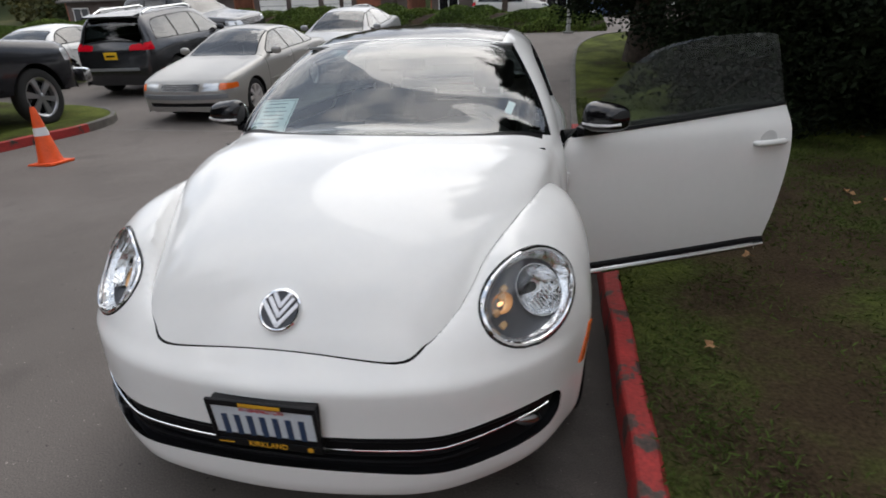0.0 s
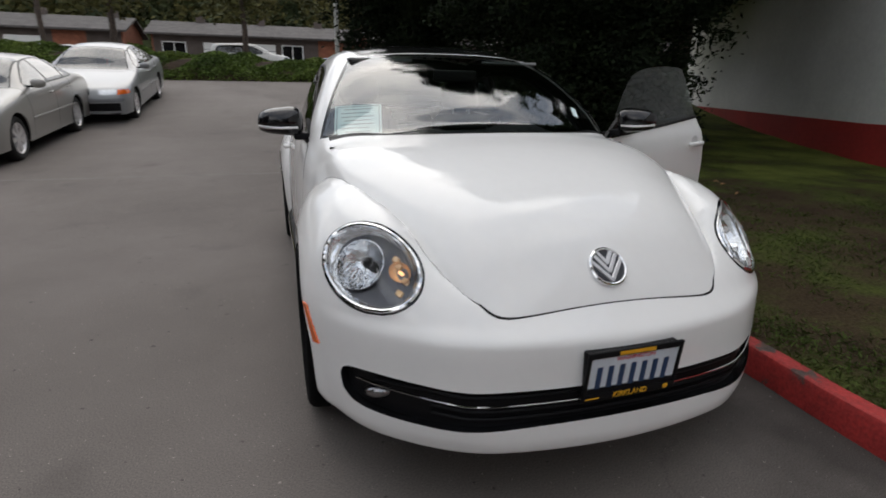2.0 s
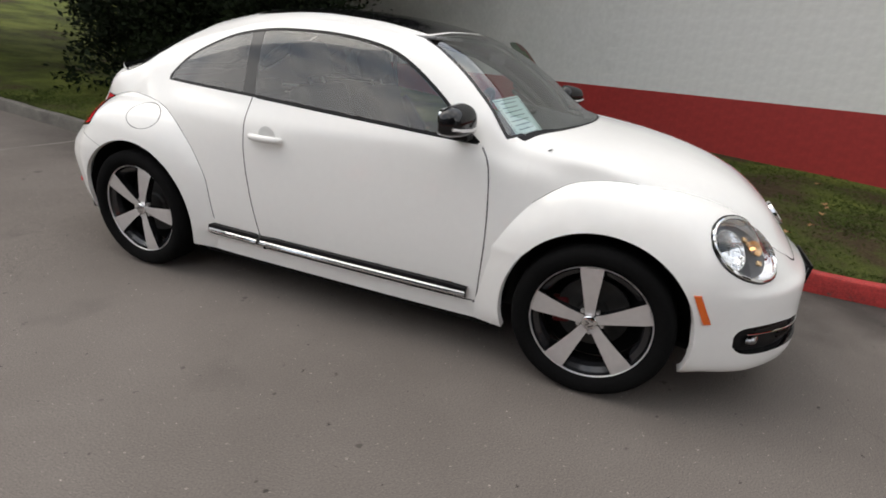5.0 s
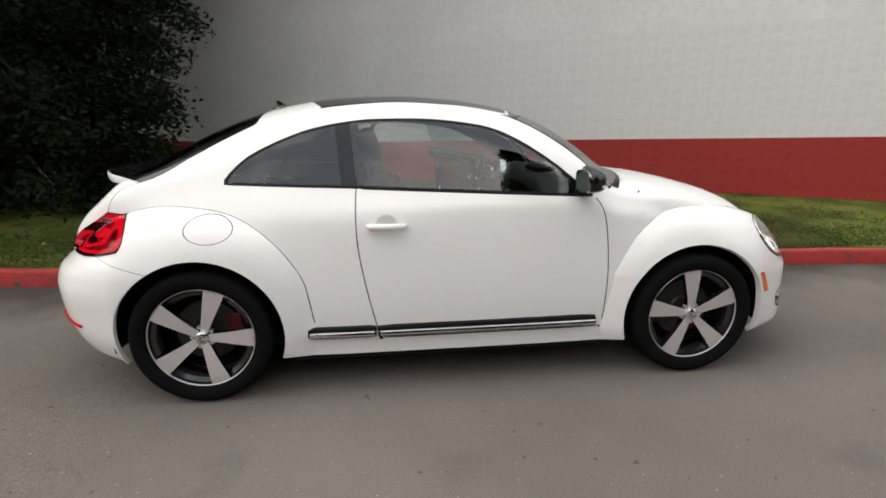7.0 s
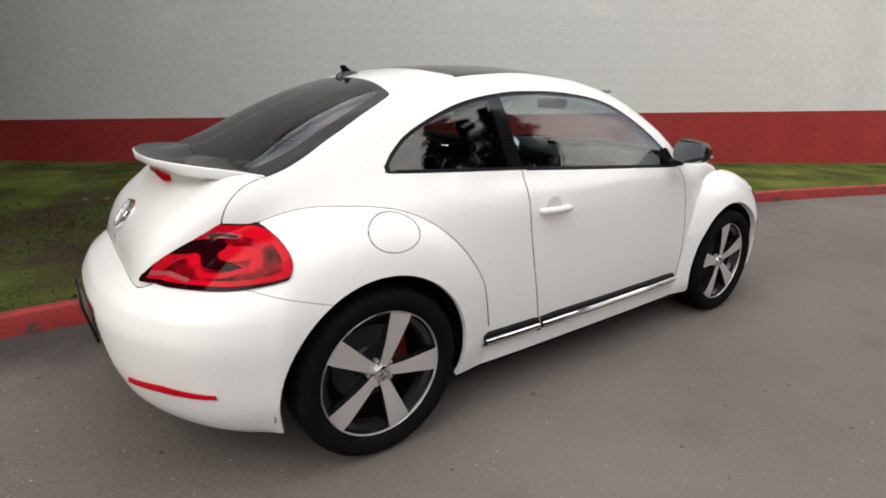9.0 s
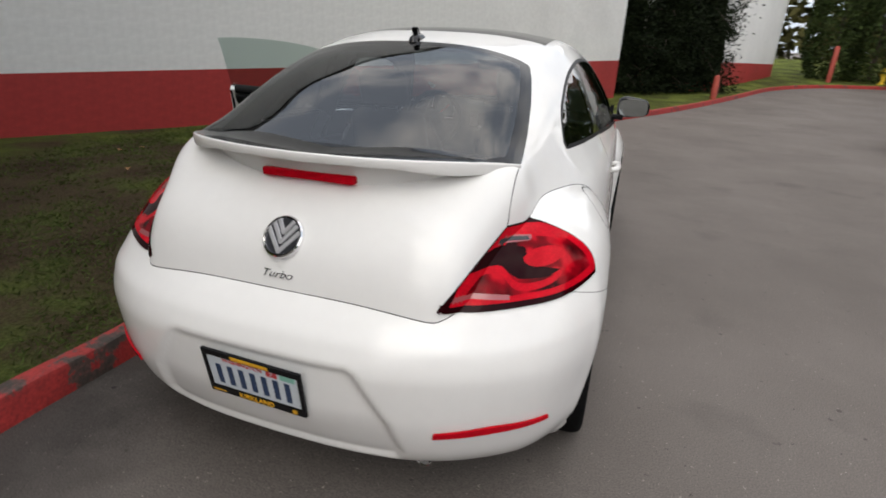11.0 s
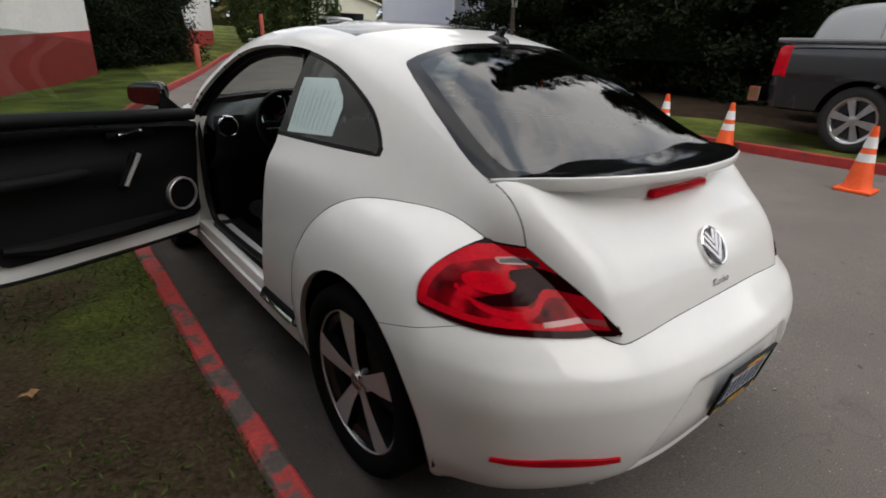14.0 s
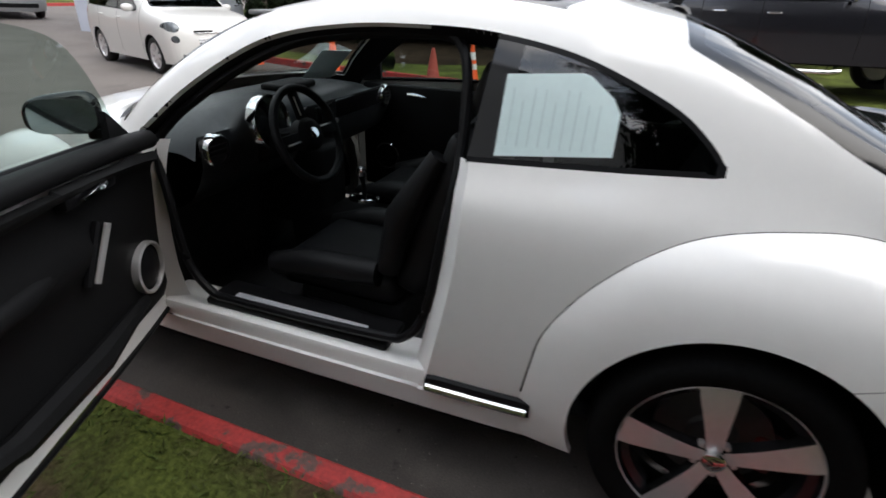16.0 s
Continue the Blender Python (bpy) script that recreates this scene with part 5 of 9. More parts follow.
def text_mesh(word, size, mat, m, parent, name="lettering", depth=0.0008, shear=0.0):
    cu = bpy.data.curves.new("txt", "FONT")
    cu.body, cu.size, cu.extrude, cu.align_x, cu.align_y, cu.shear = word, size, depth, "CENTER", "CENTER", shear
    tmp = bpy.data.objects.new("txt", cu)
    scene.collection.objects.link(tmp)
    me = bpy.data.meshes.new_from_object(tmp.evaluated_get(bpy.context.evaluated_depsgraph_get()))
    bpy.data.objects.remove(tmp)
    b = bmesh.new()
    b.from_mesh(me)
    b.transform(m)
    return part(name, b, mat, parent, "", False)


def number_plate(m, parent, rear_tags):
    """A plate in a black dealer frame, its face in the xy plane of m, x to the right."""
    pl = part("number_plate", bm_box(-0.152, 0.152, -0.076, 0.076, 0, 0.003, 0.002, 2, None, m), M_PLATE, parent, "white number plate in a black frame", False)
    fr = bmesh.new()
    for x0, x1, y0, y1 in ((-0.160, 0.160, 0.062, 0.082), (-0.160, 0.160, -0.084, -0.058), (-0.160, -0.148, -0.06, 0.064), (0.148, 0.160, -0.06, 0.064)):
        fr = bm_box(x0, x1, y0, y1, -0.002, 0.008, 0.002, 2, fr, m)
    part("plate_frame", fr, M_TRIM, pl, "black plastic frame with yellow print", False)
    text_mesh("WASHINGTON", 0.019, M_PLATE_RED, m @ Matrix.Translation((0.0 if not rear_tags else -0.03, 0.0515, 0.0042)), pl)
    x = -0.128
    for k in range(7):
        w = 0.017
        part("plate_bar", bm_box(x + 0.005, x + 0.005 + w, -0.043, 0.030, 0.003, 0.0045, 0, 1, None, m), M_PLATE_BLUE, pl, "", False)
        x += 0.0375
    text_mesh("KIRKLAND", 0.0265, M_YELLOW, m @ Matrix.Translation((0.0, -0.0705, 0.009)) @ Matrix.Diagonal((0.92, 1, 1, 1)), pl, "lettering", 0.0012)
    part("frame_bar", bm_box(-0.06, 0.06, 0.066, 0.078, 0.008, 0.009, 0, 1, None, m), M_YELLOW, pl, "", False)
    part("frame_bar", bm_box(-0.15, -0.105, -0.075, -0.071, 0.008, 0.009, 0, 1, None, m), M_YELLOW, pl, "", False)
    part("frame_bar", bm_lathe([(0, 0.009), (0.009, 0.009), (0.009, 0.007)], 16, None, m @ Matrix.Translation((0.125, -0.071, 0))), M_YELLOW, pl, "", False)
    if rear_tags:
        part("plate_tag", bm_box(0.048, 0.082, 0.040, 0.062, 0.003, 0.0048, 0, 1, None, m), M_PLATE_RED, pl, "red month tag", False)
        text_mesh("7", 0.018, M_PLATE, m @ Matrix.Translation((0.065, 0.051, 0.0052)), pl)
        part("plate_tag", bm_box(0.092, 0.138, 0.040, 0.062, 0.003, 0.0048, 0, 1, None, m), M_TAG, pl, "green year tag", False)
    return pl


M_PLATE = plain("plate_white", (0.66, 0.71, 0.76), 0.35, 0, 0.3, 0.06, 30)
M_PLATE_RED = plain("plate_red", (0.55, 0.05, 0.06), 0.4)
M_PLATE_BLUE = plain("plate_dark_blue", (0.02, 0.05, 0.12), 0.4)
M_YELLOW = plain("frame_yellow", (0.80, 0.42, 0.02), 0.45)
M_TAG = plain("tag_green", (0.25, 0.55, 0.45), 0.45)


def face_frame(p, back, up, right):
    r = Vector(right).normalized()
    n = Vector(back).normalized()
    u = n.cross(r).normalized()
    return Matrix(((r.x, u.x, n.x, p[0]), (r.y, u.y, n.y, p[1]), (r.z, u.z, n.z, p[2]), (0, 0, 0, 1)))


holder = part("plate_holder", bm_box(-0.155, 0.155, -2.135, -2.095, 0.385, 0.535, 0.006), M_TRIM, car)
number_plate(face_frame((0.0, -2.136, 0.461), (0, -1, -0.10), (0, 0, 1), (1, 0, 0)), car, False)
number_plate(face_frame((0.0, 2.119, 0.488), (0, 1, -0.20), (0, 0, 1), (-1, 0, 0)) @ Matrix.Rotation(radians(-2.5), 4, "Z"), car, True)
def badge(m, parent):
    """A round chrome badge with chevron bars."""
    b = part("badge", bm_lathe([(0, -0.004), (0.060, -0.004), (0.060, 0.002), (0, 0.003)], 40, None, m), M_BADGE_DARK, parent, "round chrome badge")
    part("badge_ring", bm_lathe([(0.053, 0.001), (0.055, 0.007), (0.059, 0.008), (0.063, 0.005), (0.064, -0.006)], 48, None, m), M_CHROME, b)
    for x0, y0, x1, y1 in ((-0.024, 0.048, 0.0, 0.010), (0.0, 0.010, 0.024, 0.048), (-0.052, 0.020, 0.0, -0.046), (0.0, -0.046, 0.052, 0.020), (-0.036, 0.034, 0.0, -0.018), (0.0, -0.018, 0.036, 0.034)):
        d = Vector((x1 - x0, y1 - y0, 0))
        mm = m @ Matrix.Translation(((x0 + x1) / 2, (y0 + y1) / 2, 0.004)) @ Matrix.Rotation(math.atan2(d.y, d.x), 4, "Z")
        part("badge_bar", bm_box(-d.length / 2 - 0.003, d.length / 2 + 0.003, -0.0062, 0.0062, -0.004, 0.003, 0.0012, 1, None, mm), M_BADGE_BAR, b, "", False)


M_BADGE_DARK = plain("badge_field", (0.05, 0.052, 0.06), 0.3, 0.4)
M_BADGE_BAR = plain("badge_silver", (0.74, 0.74, 0.76), 0.26, 0.55)
hitp = TREE_S.ray_cast(Vector((0.001, -3, 0.722)), Vector((0, 1, 0)))
badge(face_frame((0, hitp[0].y - 0.006, 0.722), (0, hitp[1].y, hitp[1].z), (0, 0, 1), (1, 0, 0)), car)
hitp = TREE_S.ray_cast(Vector((0.001, 3, 0.861)), Vector((0, -1, 0)))
badge(face_frame((0, hitp[0].y + 0.006, 0.861), (0, hitp[1].y, hitp[1].z), (0, 0, 1), (-1, 0, 0)), car)
hitp = TREE_S.ray_cast(Vector((0.001, 3, 0.762)), Vector((0, -1, 0)))
text_mesh("Turbo", 0.030, M_CHROME, face_frame((0, hitp[0].y + 0.003, 0.762), (0, hitp[1].y, hitp[1].z), (0, 0, 1), (-1, 0, 0)) @ Matrix.Diagonal((1.35, 1, 1, 1)), car, "script_badge", 0.002, 0.35)

# high brake lamp
part("brake_lamp", bm_box(-0.156, 0.156, 1.775, 1.812, 0.998, 1.023, 0.006), M_RED, car, "slim red high brake lamp")

# tail spoiler: white lip with a gloss black top
def along(a, xs, ys):
    return float(smooth_interp(xs, np.array(ys)[:, None], [a])[0, 0])


def on_shell(a, y):
    return TREE_S.ray_cast(Vector((max(a, 0.004), y, 2.0)), Vector((0, 0, -1)))[0].z


def spoiler_row(x):
    a = abs(x)
    yt = along(min(a, 0.594), [0, 0.16, 0.315, 0.374, 0.44, 0.49, 0.544, 0.570, 0.594], [1.880, 1.868, 1.830, 1.806, 1.765, 1.724, 1.655, 1.616, 1.576])
    zt = along(min(a, 0.594), [0, 0.2, 0.35, 0.5, 0.55, 0.594], [1.086, 1.086, 1.085, 1.077, 1.068, 1.056])
    w = min(1.0, max(0.0, (a - 0.40) / 0.17))
    w = w * w * (3 - 2 * w)
    b = min(a, 0.588)
    yf = min(1.665 - 0.14 * a, yt - 0.022)
    zf = min(on_shell(b, yf) + 0.004, zt + 0.006)
    yu = yt - 0.085 + 0.083 * w
    zu = on_shell(b, yu) - 0.010
    if a > 0.5945:     # closed ends, let into the body
        return [(0.594 * x / a, yf, zf)] * 9, [(x, yt - 0.008, on_shell(b, yt) - 0.012)] * 10
    lo = 0.018 + 0.014 * math.exp(-(((a - 0.44) / 0.11) ** 2))
    zm = max(min(zt - 0.034 + 0.012 * w, zt - lo), zu)
    dip = 0.024 * (1 - a) * (1 - w)
    top = [(yf + (yt - 0.008 - yf) * t, zf + (zt + 0.008 - zf) * t - dip * math.sin(math.pi * t)) for t in np.linspace(0, 1, 9)]
    tip = [(yt - 0.002, zt + 0.006), (yt, zt - 0.001), (yt - 0.002, zt - lo + 0.006), (yt - 0.006, zt - lo)]
    und = [(yt - 0.006 + (yu + 0.012 * (1 - w) - yt + 0.006) * t, zt - lo + (zm - zt + lo) * t) for t in (0.3, 0.65, 1.0)] + [(yu + 0.004 * (1 - w), (zm + zu) / 2), (yu, zu)]
    return [(x, y, z) for y, z in top], [(x, y, z) for y, z in [top[-1]] + tip + und]


sx = np.r_[-0.596, np.linspace(-0.594, 0.594, 55), 0.596]
tops, lips = zip(*(spoiler_row(x) for x in sx))
part("spoiler_top", outward(grid_bm(np.array(tops))), M_SPOILER, part("spoiler", outward(grid_bm(np.array(lips))), M_PAINT, car, "white lip spoiler"), "gloss black spoiler top")

# ---- wheels ----
def make_wheel(m, parent, spin, caliper):
    """Wheel about local z, face towards +z."""
    tyre = bm_lathe([(0.250, 0.083), (0.258, 0.098), (0.275, 0.107), (0.300, 0.110), (0.318, 0.104), (0.328, 0.092), (0.333, 0.075), (0.335, 0.04), (0.335, -0.04), (0.333, -0.075), (0.325, -0.095), (0.30, -0.108), (0.26, -0.10)], 64, None, m)
    w = part("wheel", tyre, M_RUBBER, parent, "black tyre on a five-spoke wheel")
    for k in (-0.045, 0.0, 0.045):
        part("tread_groove", bm_lathe([(0.3353, k - 0.005), (0.330, k - 0.003), (0.330, k + 0.003), (0.3353, k + 0.005)], 48, None, m), M_SEAM, w)
    part("rim", bm_lathe([(0.250, -0.10), (0.238, -0.08), (0.232, 0.03), (0.240, 0.072), (0.246, 0.084)], 64, None, m), M_RIM_DARK, w, "black wheel barrel")
    part("rim_edge", bm_lathe([(0.2445, 0.080), (0.246, 0.087), (0.248, 0.0885), (0.250, 0.087), (0.251, 0.080)], 64, None, m), M_SATIN, w, "bright rim edge")
    disc = bm_lathe([(0, -0.02), (0.06, -0.02), (0.07, -0.03), (0.155, -0.03), (0.155, -0.05), (0, -0.05)], 40, None, m)
    part("brake_disc", disc, M_DISC, w, "steel brake disc")
    if caliper:
        part("brake_caliper", bm_box(0.10, 0.175, -0.06, 0.06, -0.07, -0.022, 0.012, 2, None, m @ Matrix.Rotation(caliper, 4, "Z")), M_CALIPER, w, "red brake caliper")
    part("wheel_back", bm_lathe([(0.232, -0.075), (0.0, -0.075)], 40, None, m), M_SEAM, w)
    for k in range(5):
        mm = m @ Matrix.Rotation(spin + k * 2 * math.pi / 5, 4, "Z")
        own = bmesh.new()
        prof = [(0.030, 0.020, 0.070), (0.06, 0.022, 0.076), (0.11, 0.028, 0.082), (0.17, 0.037, 0.086), (0.215, 0.044, 0.088), (0.244, 0.047, 0.086)]
        T = [(own.verts.new((r, -h, z)), own.verts.new((r, h, z))) for r, h, z in prof]
        Bk = [(own.verts.new((r, -h * 0.8, z - 0.045)), own.verts.new((r, h * 0.8, z - 0.045))) for r, h, z in prof]
        for a, b, c, d in zip(T, T[1:], Bk, Bk[1:]):
            f = own.faces.new((a[0], b[0], b[1], a[1]))
            f.material_index = 0
            for q in ((a[0], c[0], d[0], b[0]), (a[1], b[1], d[1], c[1]), (c[0], c[1], d[1], d[0])):
                own.faces.new(q).material_index = 1
        own.transform(mm)
        bmesh.ops.recalc_face_normals(own, faces=own.faces[:])
        part("spoke", own, [M_SATIN, M_RIM_DARK], w, "broad machined spoke", False)
        # black pocket between two spokes
        mp = m @ Matrix.Rotation(spin + (k + 0.5) * 2 * math.pi / 5, 4, "Z")
        own = bmesh.new()
        G = [[own.verts.new((r * math.cos(a), r * math.sin(a), z)) for a in np.linspace(-wd, wd, 7)] for r, wd, z in ((0.236, 0.40, 0.072), (0.215, 0.37, 0.060), (0.205, 0.33, 0.035))]
        for a, b in zip(G, G[1:]):
            for i in range(6):
                own.faces.new((a[i], a[i + 1], b[i + 1], b[i]))
        own.transform(mp)
        part("spoke_pocket", own, M_RIM_DARK, w)
        part("wheel_bolt", bm_lathe([(0, 0.070), (0.007, 0.070), (0.009, 0.066), (0.009, 0.05)], 6, None, mp @ Matrix.Translation((0.052, 0, 0))), M_SATIN, w)
    part("hub_cap", bm_lathe([(0, 0.086), (0.026, 0.085), (0.031, 0.081), (0.033, 0.070), (0.036, 0.05)], 28, None, m), M_CHROME, w, "chrome centre cap")
    own = bmesh.new()
    for x0, y0, x1, y1 in ((-0.011, 0.016, 0, 0.0), (0.011, 0.016, 0, 0.0), (-0.018, 0.004, -0.008, -0.017), (0.018, 0.004, 0.008, -0.017)):
        d = Vector((x1 - x0, y1 - y0, 0))
        own = bm_box(-d.length / 2, d.length / 2, -0.002, 0.002, 0, 0.001, 0, 1, own, m @ Matrix.Rotation(spin, 4, "Z") @ Matrix.Translation(((x0 + x1) / 2, (y0 + y1) / 2, 0.0858)) @ Matrix.Rotation(math.atan2(d.y, d.x), 4, "Z"))
    part("cap_mark", own, M_RIM_DARK, w, "", False)


M_DISC = plain("brake_steel", (0.06, 0.06, 0.06), 0.45, 0.6, 0, 0.1, 40)
M_CALIPER = plain("red_caliper", (0.14, 0.006, 0.008), 0.4)
for s in (-1, 1):
    for yy, spin in ((-WHEEL_Y, radians(7 if s < 0 else 189)), (WHEEL_Y, radians(-19 if s < 0 else 189))):
        m = Matrix.Translation((s * 0.782, yy, WHEEL_Z)) @ Matrix.Rotation(radians(90) * s, 4, "Y")
        # local x points down or up after the turn: keep spokes symmetrical
        make_wheel(m, car, spin, radians(100 if yy < 0 else -80) if s < 0 else radians(80))
        own = bm_lathe([(0.41, -0.30), (0.41, 0.09)], 40, None, Matrix.Translation((s * 0.76, yy, WHEEL_Z)) @ Matrix.Rotation(radians(90) * s, 4, "Y"))
        own = bm_lathe([(0.41, -0.30), (0.0, -0.30)], 40, own, Matrix.Translation((s * 0.76, yy, WHEEL_Z)) @ Matrix.Rotation(radians(90) * s, 4, "Y"))
        bmesh.ops.delete(own, geom=[v for v in own.verts if v.co.z < 0.215], context="VERTS")
        part("wheel_arch_liner", own, M_SEAM, car)
# floor pan and axle covers
pan = bm_box(-0.58, 0.58, -1.80, 1.70, 0.18, 0.215, 0.01)
pan = bm_box(-0.82, 0.82, -0.84, 0.84, 0.17, 0.21, 0.01, 2, pan)
part("floor_pan", pan, M_SEAM, car, "dark underside")
for s in (-1, 1):
    part("exhaust_tip", bm_lathe([(0.028, 0), (0.032, 0.002), (0.034, -0.01), (0.034, -0.12)], 24, None, Matrix.Translation((s * 0.45, 1.95, 0.228)) @ Matrix.Rotation(radians(-90), 4, "X")), M_CHROME, car, "chrome exhaust tip")

# mirrors, handles, trim, aerial, wipers
def side_mirror(s, parent, swing=0.0):
    """A door mirror; its head is swung by so many degrees about its arm."""
    turn = Matrix.Translation((0.81 * s, -0.62, 1.0)) @ Matrix.Rotation(radians(swing), 4, "Z") @ Matrix.Translation((-0.81 * s, 0.62, -1.0))
    own = bmesh.new()
    bmesh.ops.create_uvsphere(own, u_segments=28, v_segments=16, radius=1)
    for v in own.verts:
        x, y, z = v.co
        x = math.copysign(abs(x) ** 0.52, x)
        z = math.copysign(abs(z) ** (0.75 if z > 0 else 0.5), z) * (1.0 if z > 0 else 0.9)
        y = y * 0.075 if y < 0 else y * 0.035
        v.co = (0.905 * s + x * 0.102 * s, min(-0.625 + y + (x + 1) * 0.012, -0.588), 1.072 + z * 0.066 * (1 - 0.18 * x))
    bmesh.ops.recalc_face_normals(own, faces=own.faces[:])
    own.transform(turn)
    mr = part("mirror", own, M_BLACK, parent, "gloss black door mirror")
    glass = bm_prism([(s * (0.905 + 0.088 * math.copysign(abs(math.cos(a)) ** 0.5, math.cos(a))), 1.072 + 0.052 * math.copysign(abs(math.sin(a)) ** 0.6, math.sin(a))) for a in np.linspace(0, 2 * math.pi, 32, endpoint=False)], -0.592, -0.580, "y")
    glass.transform(turn)
    part("mirror_glass", glass, M_MIRROR, mr, "mirror glass", False)
    strip = bm_tube([(s * 0.83, -0.682, 1.050), (s * 0.90, -0.694, 1.048), (s * 0.96, -0.678, 1.050), (s * 1.0, -0.648, 1.055)], 0.0065, 8)
    strip.transform(turn)
    part("turn_strip", strip, M_SATIN, mr, "silver turn signal strip")
    part("mirror_arm", bm_box(0.77 * s if s > 0 else -0.85, 0.85 if s > 0 else 0.77 * s, -0.66, -0.59, 0.99, 1.025, 0.010), M_TRIM, mr)
    part("mirror_sail", bm_prism([(-0.70, 0.978), (-0.56, 0.983), (-0.565, 1.085), (-0.60, 1.06)], s * 0.765, s * 0.785, "x"), M_TRIM, mr, "", False)


M_MIRROR = plain("mirror_silver", (0.44, 0.48, 0.48), 0.03, 1.0)


def flank_at(y, z):
    return TREE_S.ray_cast(Vector((2, y, z)), Vector((-1, 0, 0)))[0].x


def door_handle(s, parent):
    hb = part("door_handle", bm_tube([(s * (flank_at(y, 0.862) + o), y, 0.862) for y, o in ((0.275, 0.004), (0.285, 0.024), (0.31, 0.030), (0.36, 0.033), (0.42, 0.030), (0.445, 0.024), (0.455, 0.004))], [0.010, 0.014, 0.015, 0.015, 0.015, 0.014, 0.010], 10, None, False, 1.1), M_PAINT, parent, "white pull handle")
    m = Matrix.Translation((s * (flank_at(0.365, 0.862) - 0.006), 0.365, 0.866)) @ Matrix.Rotation(radians(90) * s, 4, "Y")
    part("handle_cup", bm_lathe([(0.052, 0.0055), (0.045, 0.007), (0.030, 0.0062), (0, 0.006)], 28, None, m), M_CUP, hb)


# body white made darker: shade of the handle recess put into the colour
M_CUP = plain("handle_cup_shade", (0.62, 0.62, 0.61), 0.3, 0, 1.0)


def sill_trim(s, parent, y0, y1):
    own = bmesh.new()
    ys = np.linspace(y0, y1, 14)
    rows = []
    for y in ys:
        e = 0.012 if y in (ys[0], ys[-1]) else 0.0
        x = flank_at(y, 0.33)
        rows.append([(s * (x - 0.004), y, 0.292 + e * 0.3), (s * (x + 0.020), y, 0.300 + e * 0.3), (s * (x + 0.022), y, 0.322), (s * (x + 0.014), y, 0.350 - e * 0.5), (s * (x - 0.004), y, 0.362 - e * 0.5)])
    own = grid_bm(np.array(rows))
    bmesh.ops.recalc_face_normals(own, faces=own.faces[:])
    tr = part("sill_trim", own, M_TRIM, parent, "black sill moulding with a chrome strip")
    part("chrome_strip", bm_tube([(s * (flank_at(y, 0.33) + 0.021), y, 0.318) for y in np.linspace(y0 + 0.006, y1 - 0.01, 14)], 0.011, 8, None, False, 1.2), M_CHROME, tr, "chrome strip")


side_mirror(-1, passenger_door)
door_handle(-1, passenger_door)
sill_trim(-1, passenger_door, -0.725, 0.422)
sill_trim(-1, car, 0.430, 0.768)
sill_trim(1, car, 0.430, 0.768)
part("aerial", bm_prism([(0.86, 1.420), (1.0, 1.385), (1.005, 1.400), (0.965, 1.418), (0.985, 1.458), (0.968, 1.461), (0.920, 1.428)], -0.012, 0.012, "x", None, None, 0.003), M_BLACK, car, "black roof aerial", False)
part("aerial_foot", bm_lathe([(0, 0.025), (0.02, 0.022), (0.035, 0.008), (0.04, -0.01)], 20, None, Matrix.Translation((0, 0.935, 1.412)) @ Matrix.Diagonal((0.8, 1.9, 1, 1))), M_BLACK, bpy.data.objects["aerial"])

# ---- the open driver's door ----
HINGE, OPEN = Vector((0.825, -0.738, 0.3)), radians(-65.0)
door_pose = Matrix.Translation(HINGE) @ Matrix.Rotation(OPEN, 4, "Z") @ Matrix.Rotation(radians(1.7), 4, "X") @ Matrix.Translation(-HINGE)
door = part("driver_door", rim(one(is_door, 1), 0.055), M_PAINT, car, "white door standing wide open")
skin_in = inset_copy(one(is_door, 1), 0.055)
part("inner_panel", skin_in, M_PAINT, door, "white inner door frame")
CARD = np.r_[spline([(-0.735, 0.962), (-0.745, 0.75), (-0.745, 0.45), (-0.70, 0.385), (-0.62, 0.37), (0.22, 0.36), (0.32, 0.40), (0.38, 0.55), (0.43, 0.80), (0.455, 0.96), (0.46, 1.022)], 4), [(0.45, 1.026), (-0.3, 0.992)]]
f_card = lambda P: sdp(P[:, 1], P[:, 2], CARD)  # noqa: E731
card0 = one(is_door, 1)
isocut(card0, f_card)
card = take(card0, face_field(card0, f_card) < 0)
card0.free()
card.normal_update()
for v, n in [(v, v.normal.copy()) for v in card.verts]:
    y, z = v.co.y, v.co.z
    bulge = 0.045 * math.exp(-((z - 0.74) / 0.07) ** 2) * (1 / (1 + math.exp(-(y + 0.45) * 12))) + 0.045 * math.exp(-((z - 0.985 - 0.03 * (y + 0.3)) / 0.05) ** 2) - 0.016 * math.exp(-((z - 0.60) / 0.10) ** 2 - ((y - 0.05) / 0.3) ** 2)
    v.co -= n * (0.078 + bulge)
bmesh.ops.reverse_faces(card, faces=card.faces[:])
card.normal_update()
dc = part("door_card", rim(card, 0.03), M_INT, door, "black moulded door card")


def card_at(y, z, off=0.0):
    return Vector((flank_at(y, z) - 0.085 - off, y, z))


m = Matrix.Translation(card_at(-0.612, 0.530, 0.005)) @ Matrix.Rotation(radians(-90), 4, "Y")
part("speaker_ring", bm_lathe([(0.082, 0), (0.084, 0.012), (0.089, 0.014), (0.095, 0.010), (0.096, -0.02)], 40, None, m), M_SATIN, dc, "bright speaker ring")
part("speaker_grille", bm_lathe([(0.070, 0.004), (0.05, 0.008), (0, 0.010)], 32, None, m), M_TRIM, dc, "black speaker grille")
part("pull_bar", bm_tube([card_at(-0.275, 0.640, 0.032), card_at(-0.305, 0.70, 0.038), card_at(-0.355, 0.80, 0.047)], 0.0075, 8, None, False, 1.6), M_SATIN, dc, "bright pull bar")
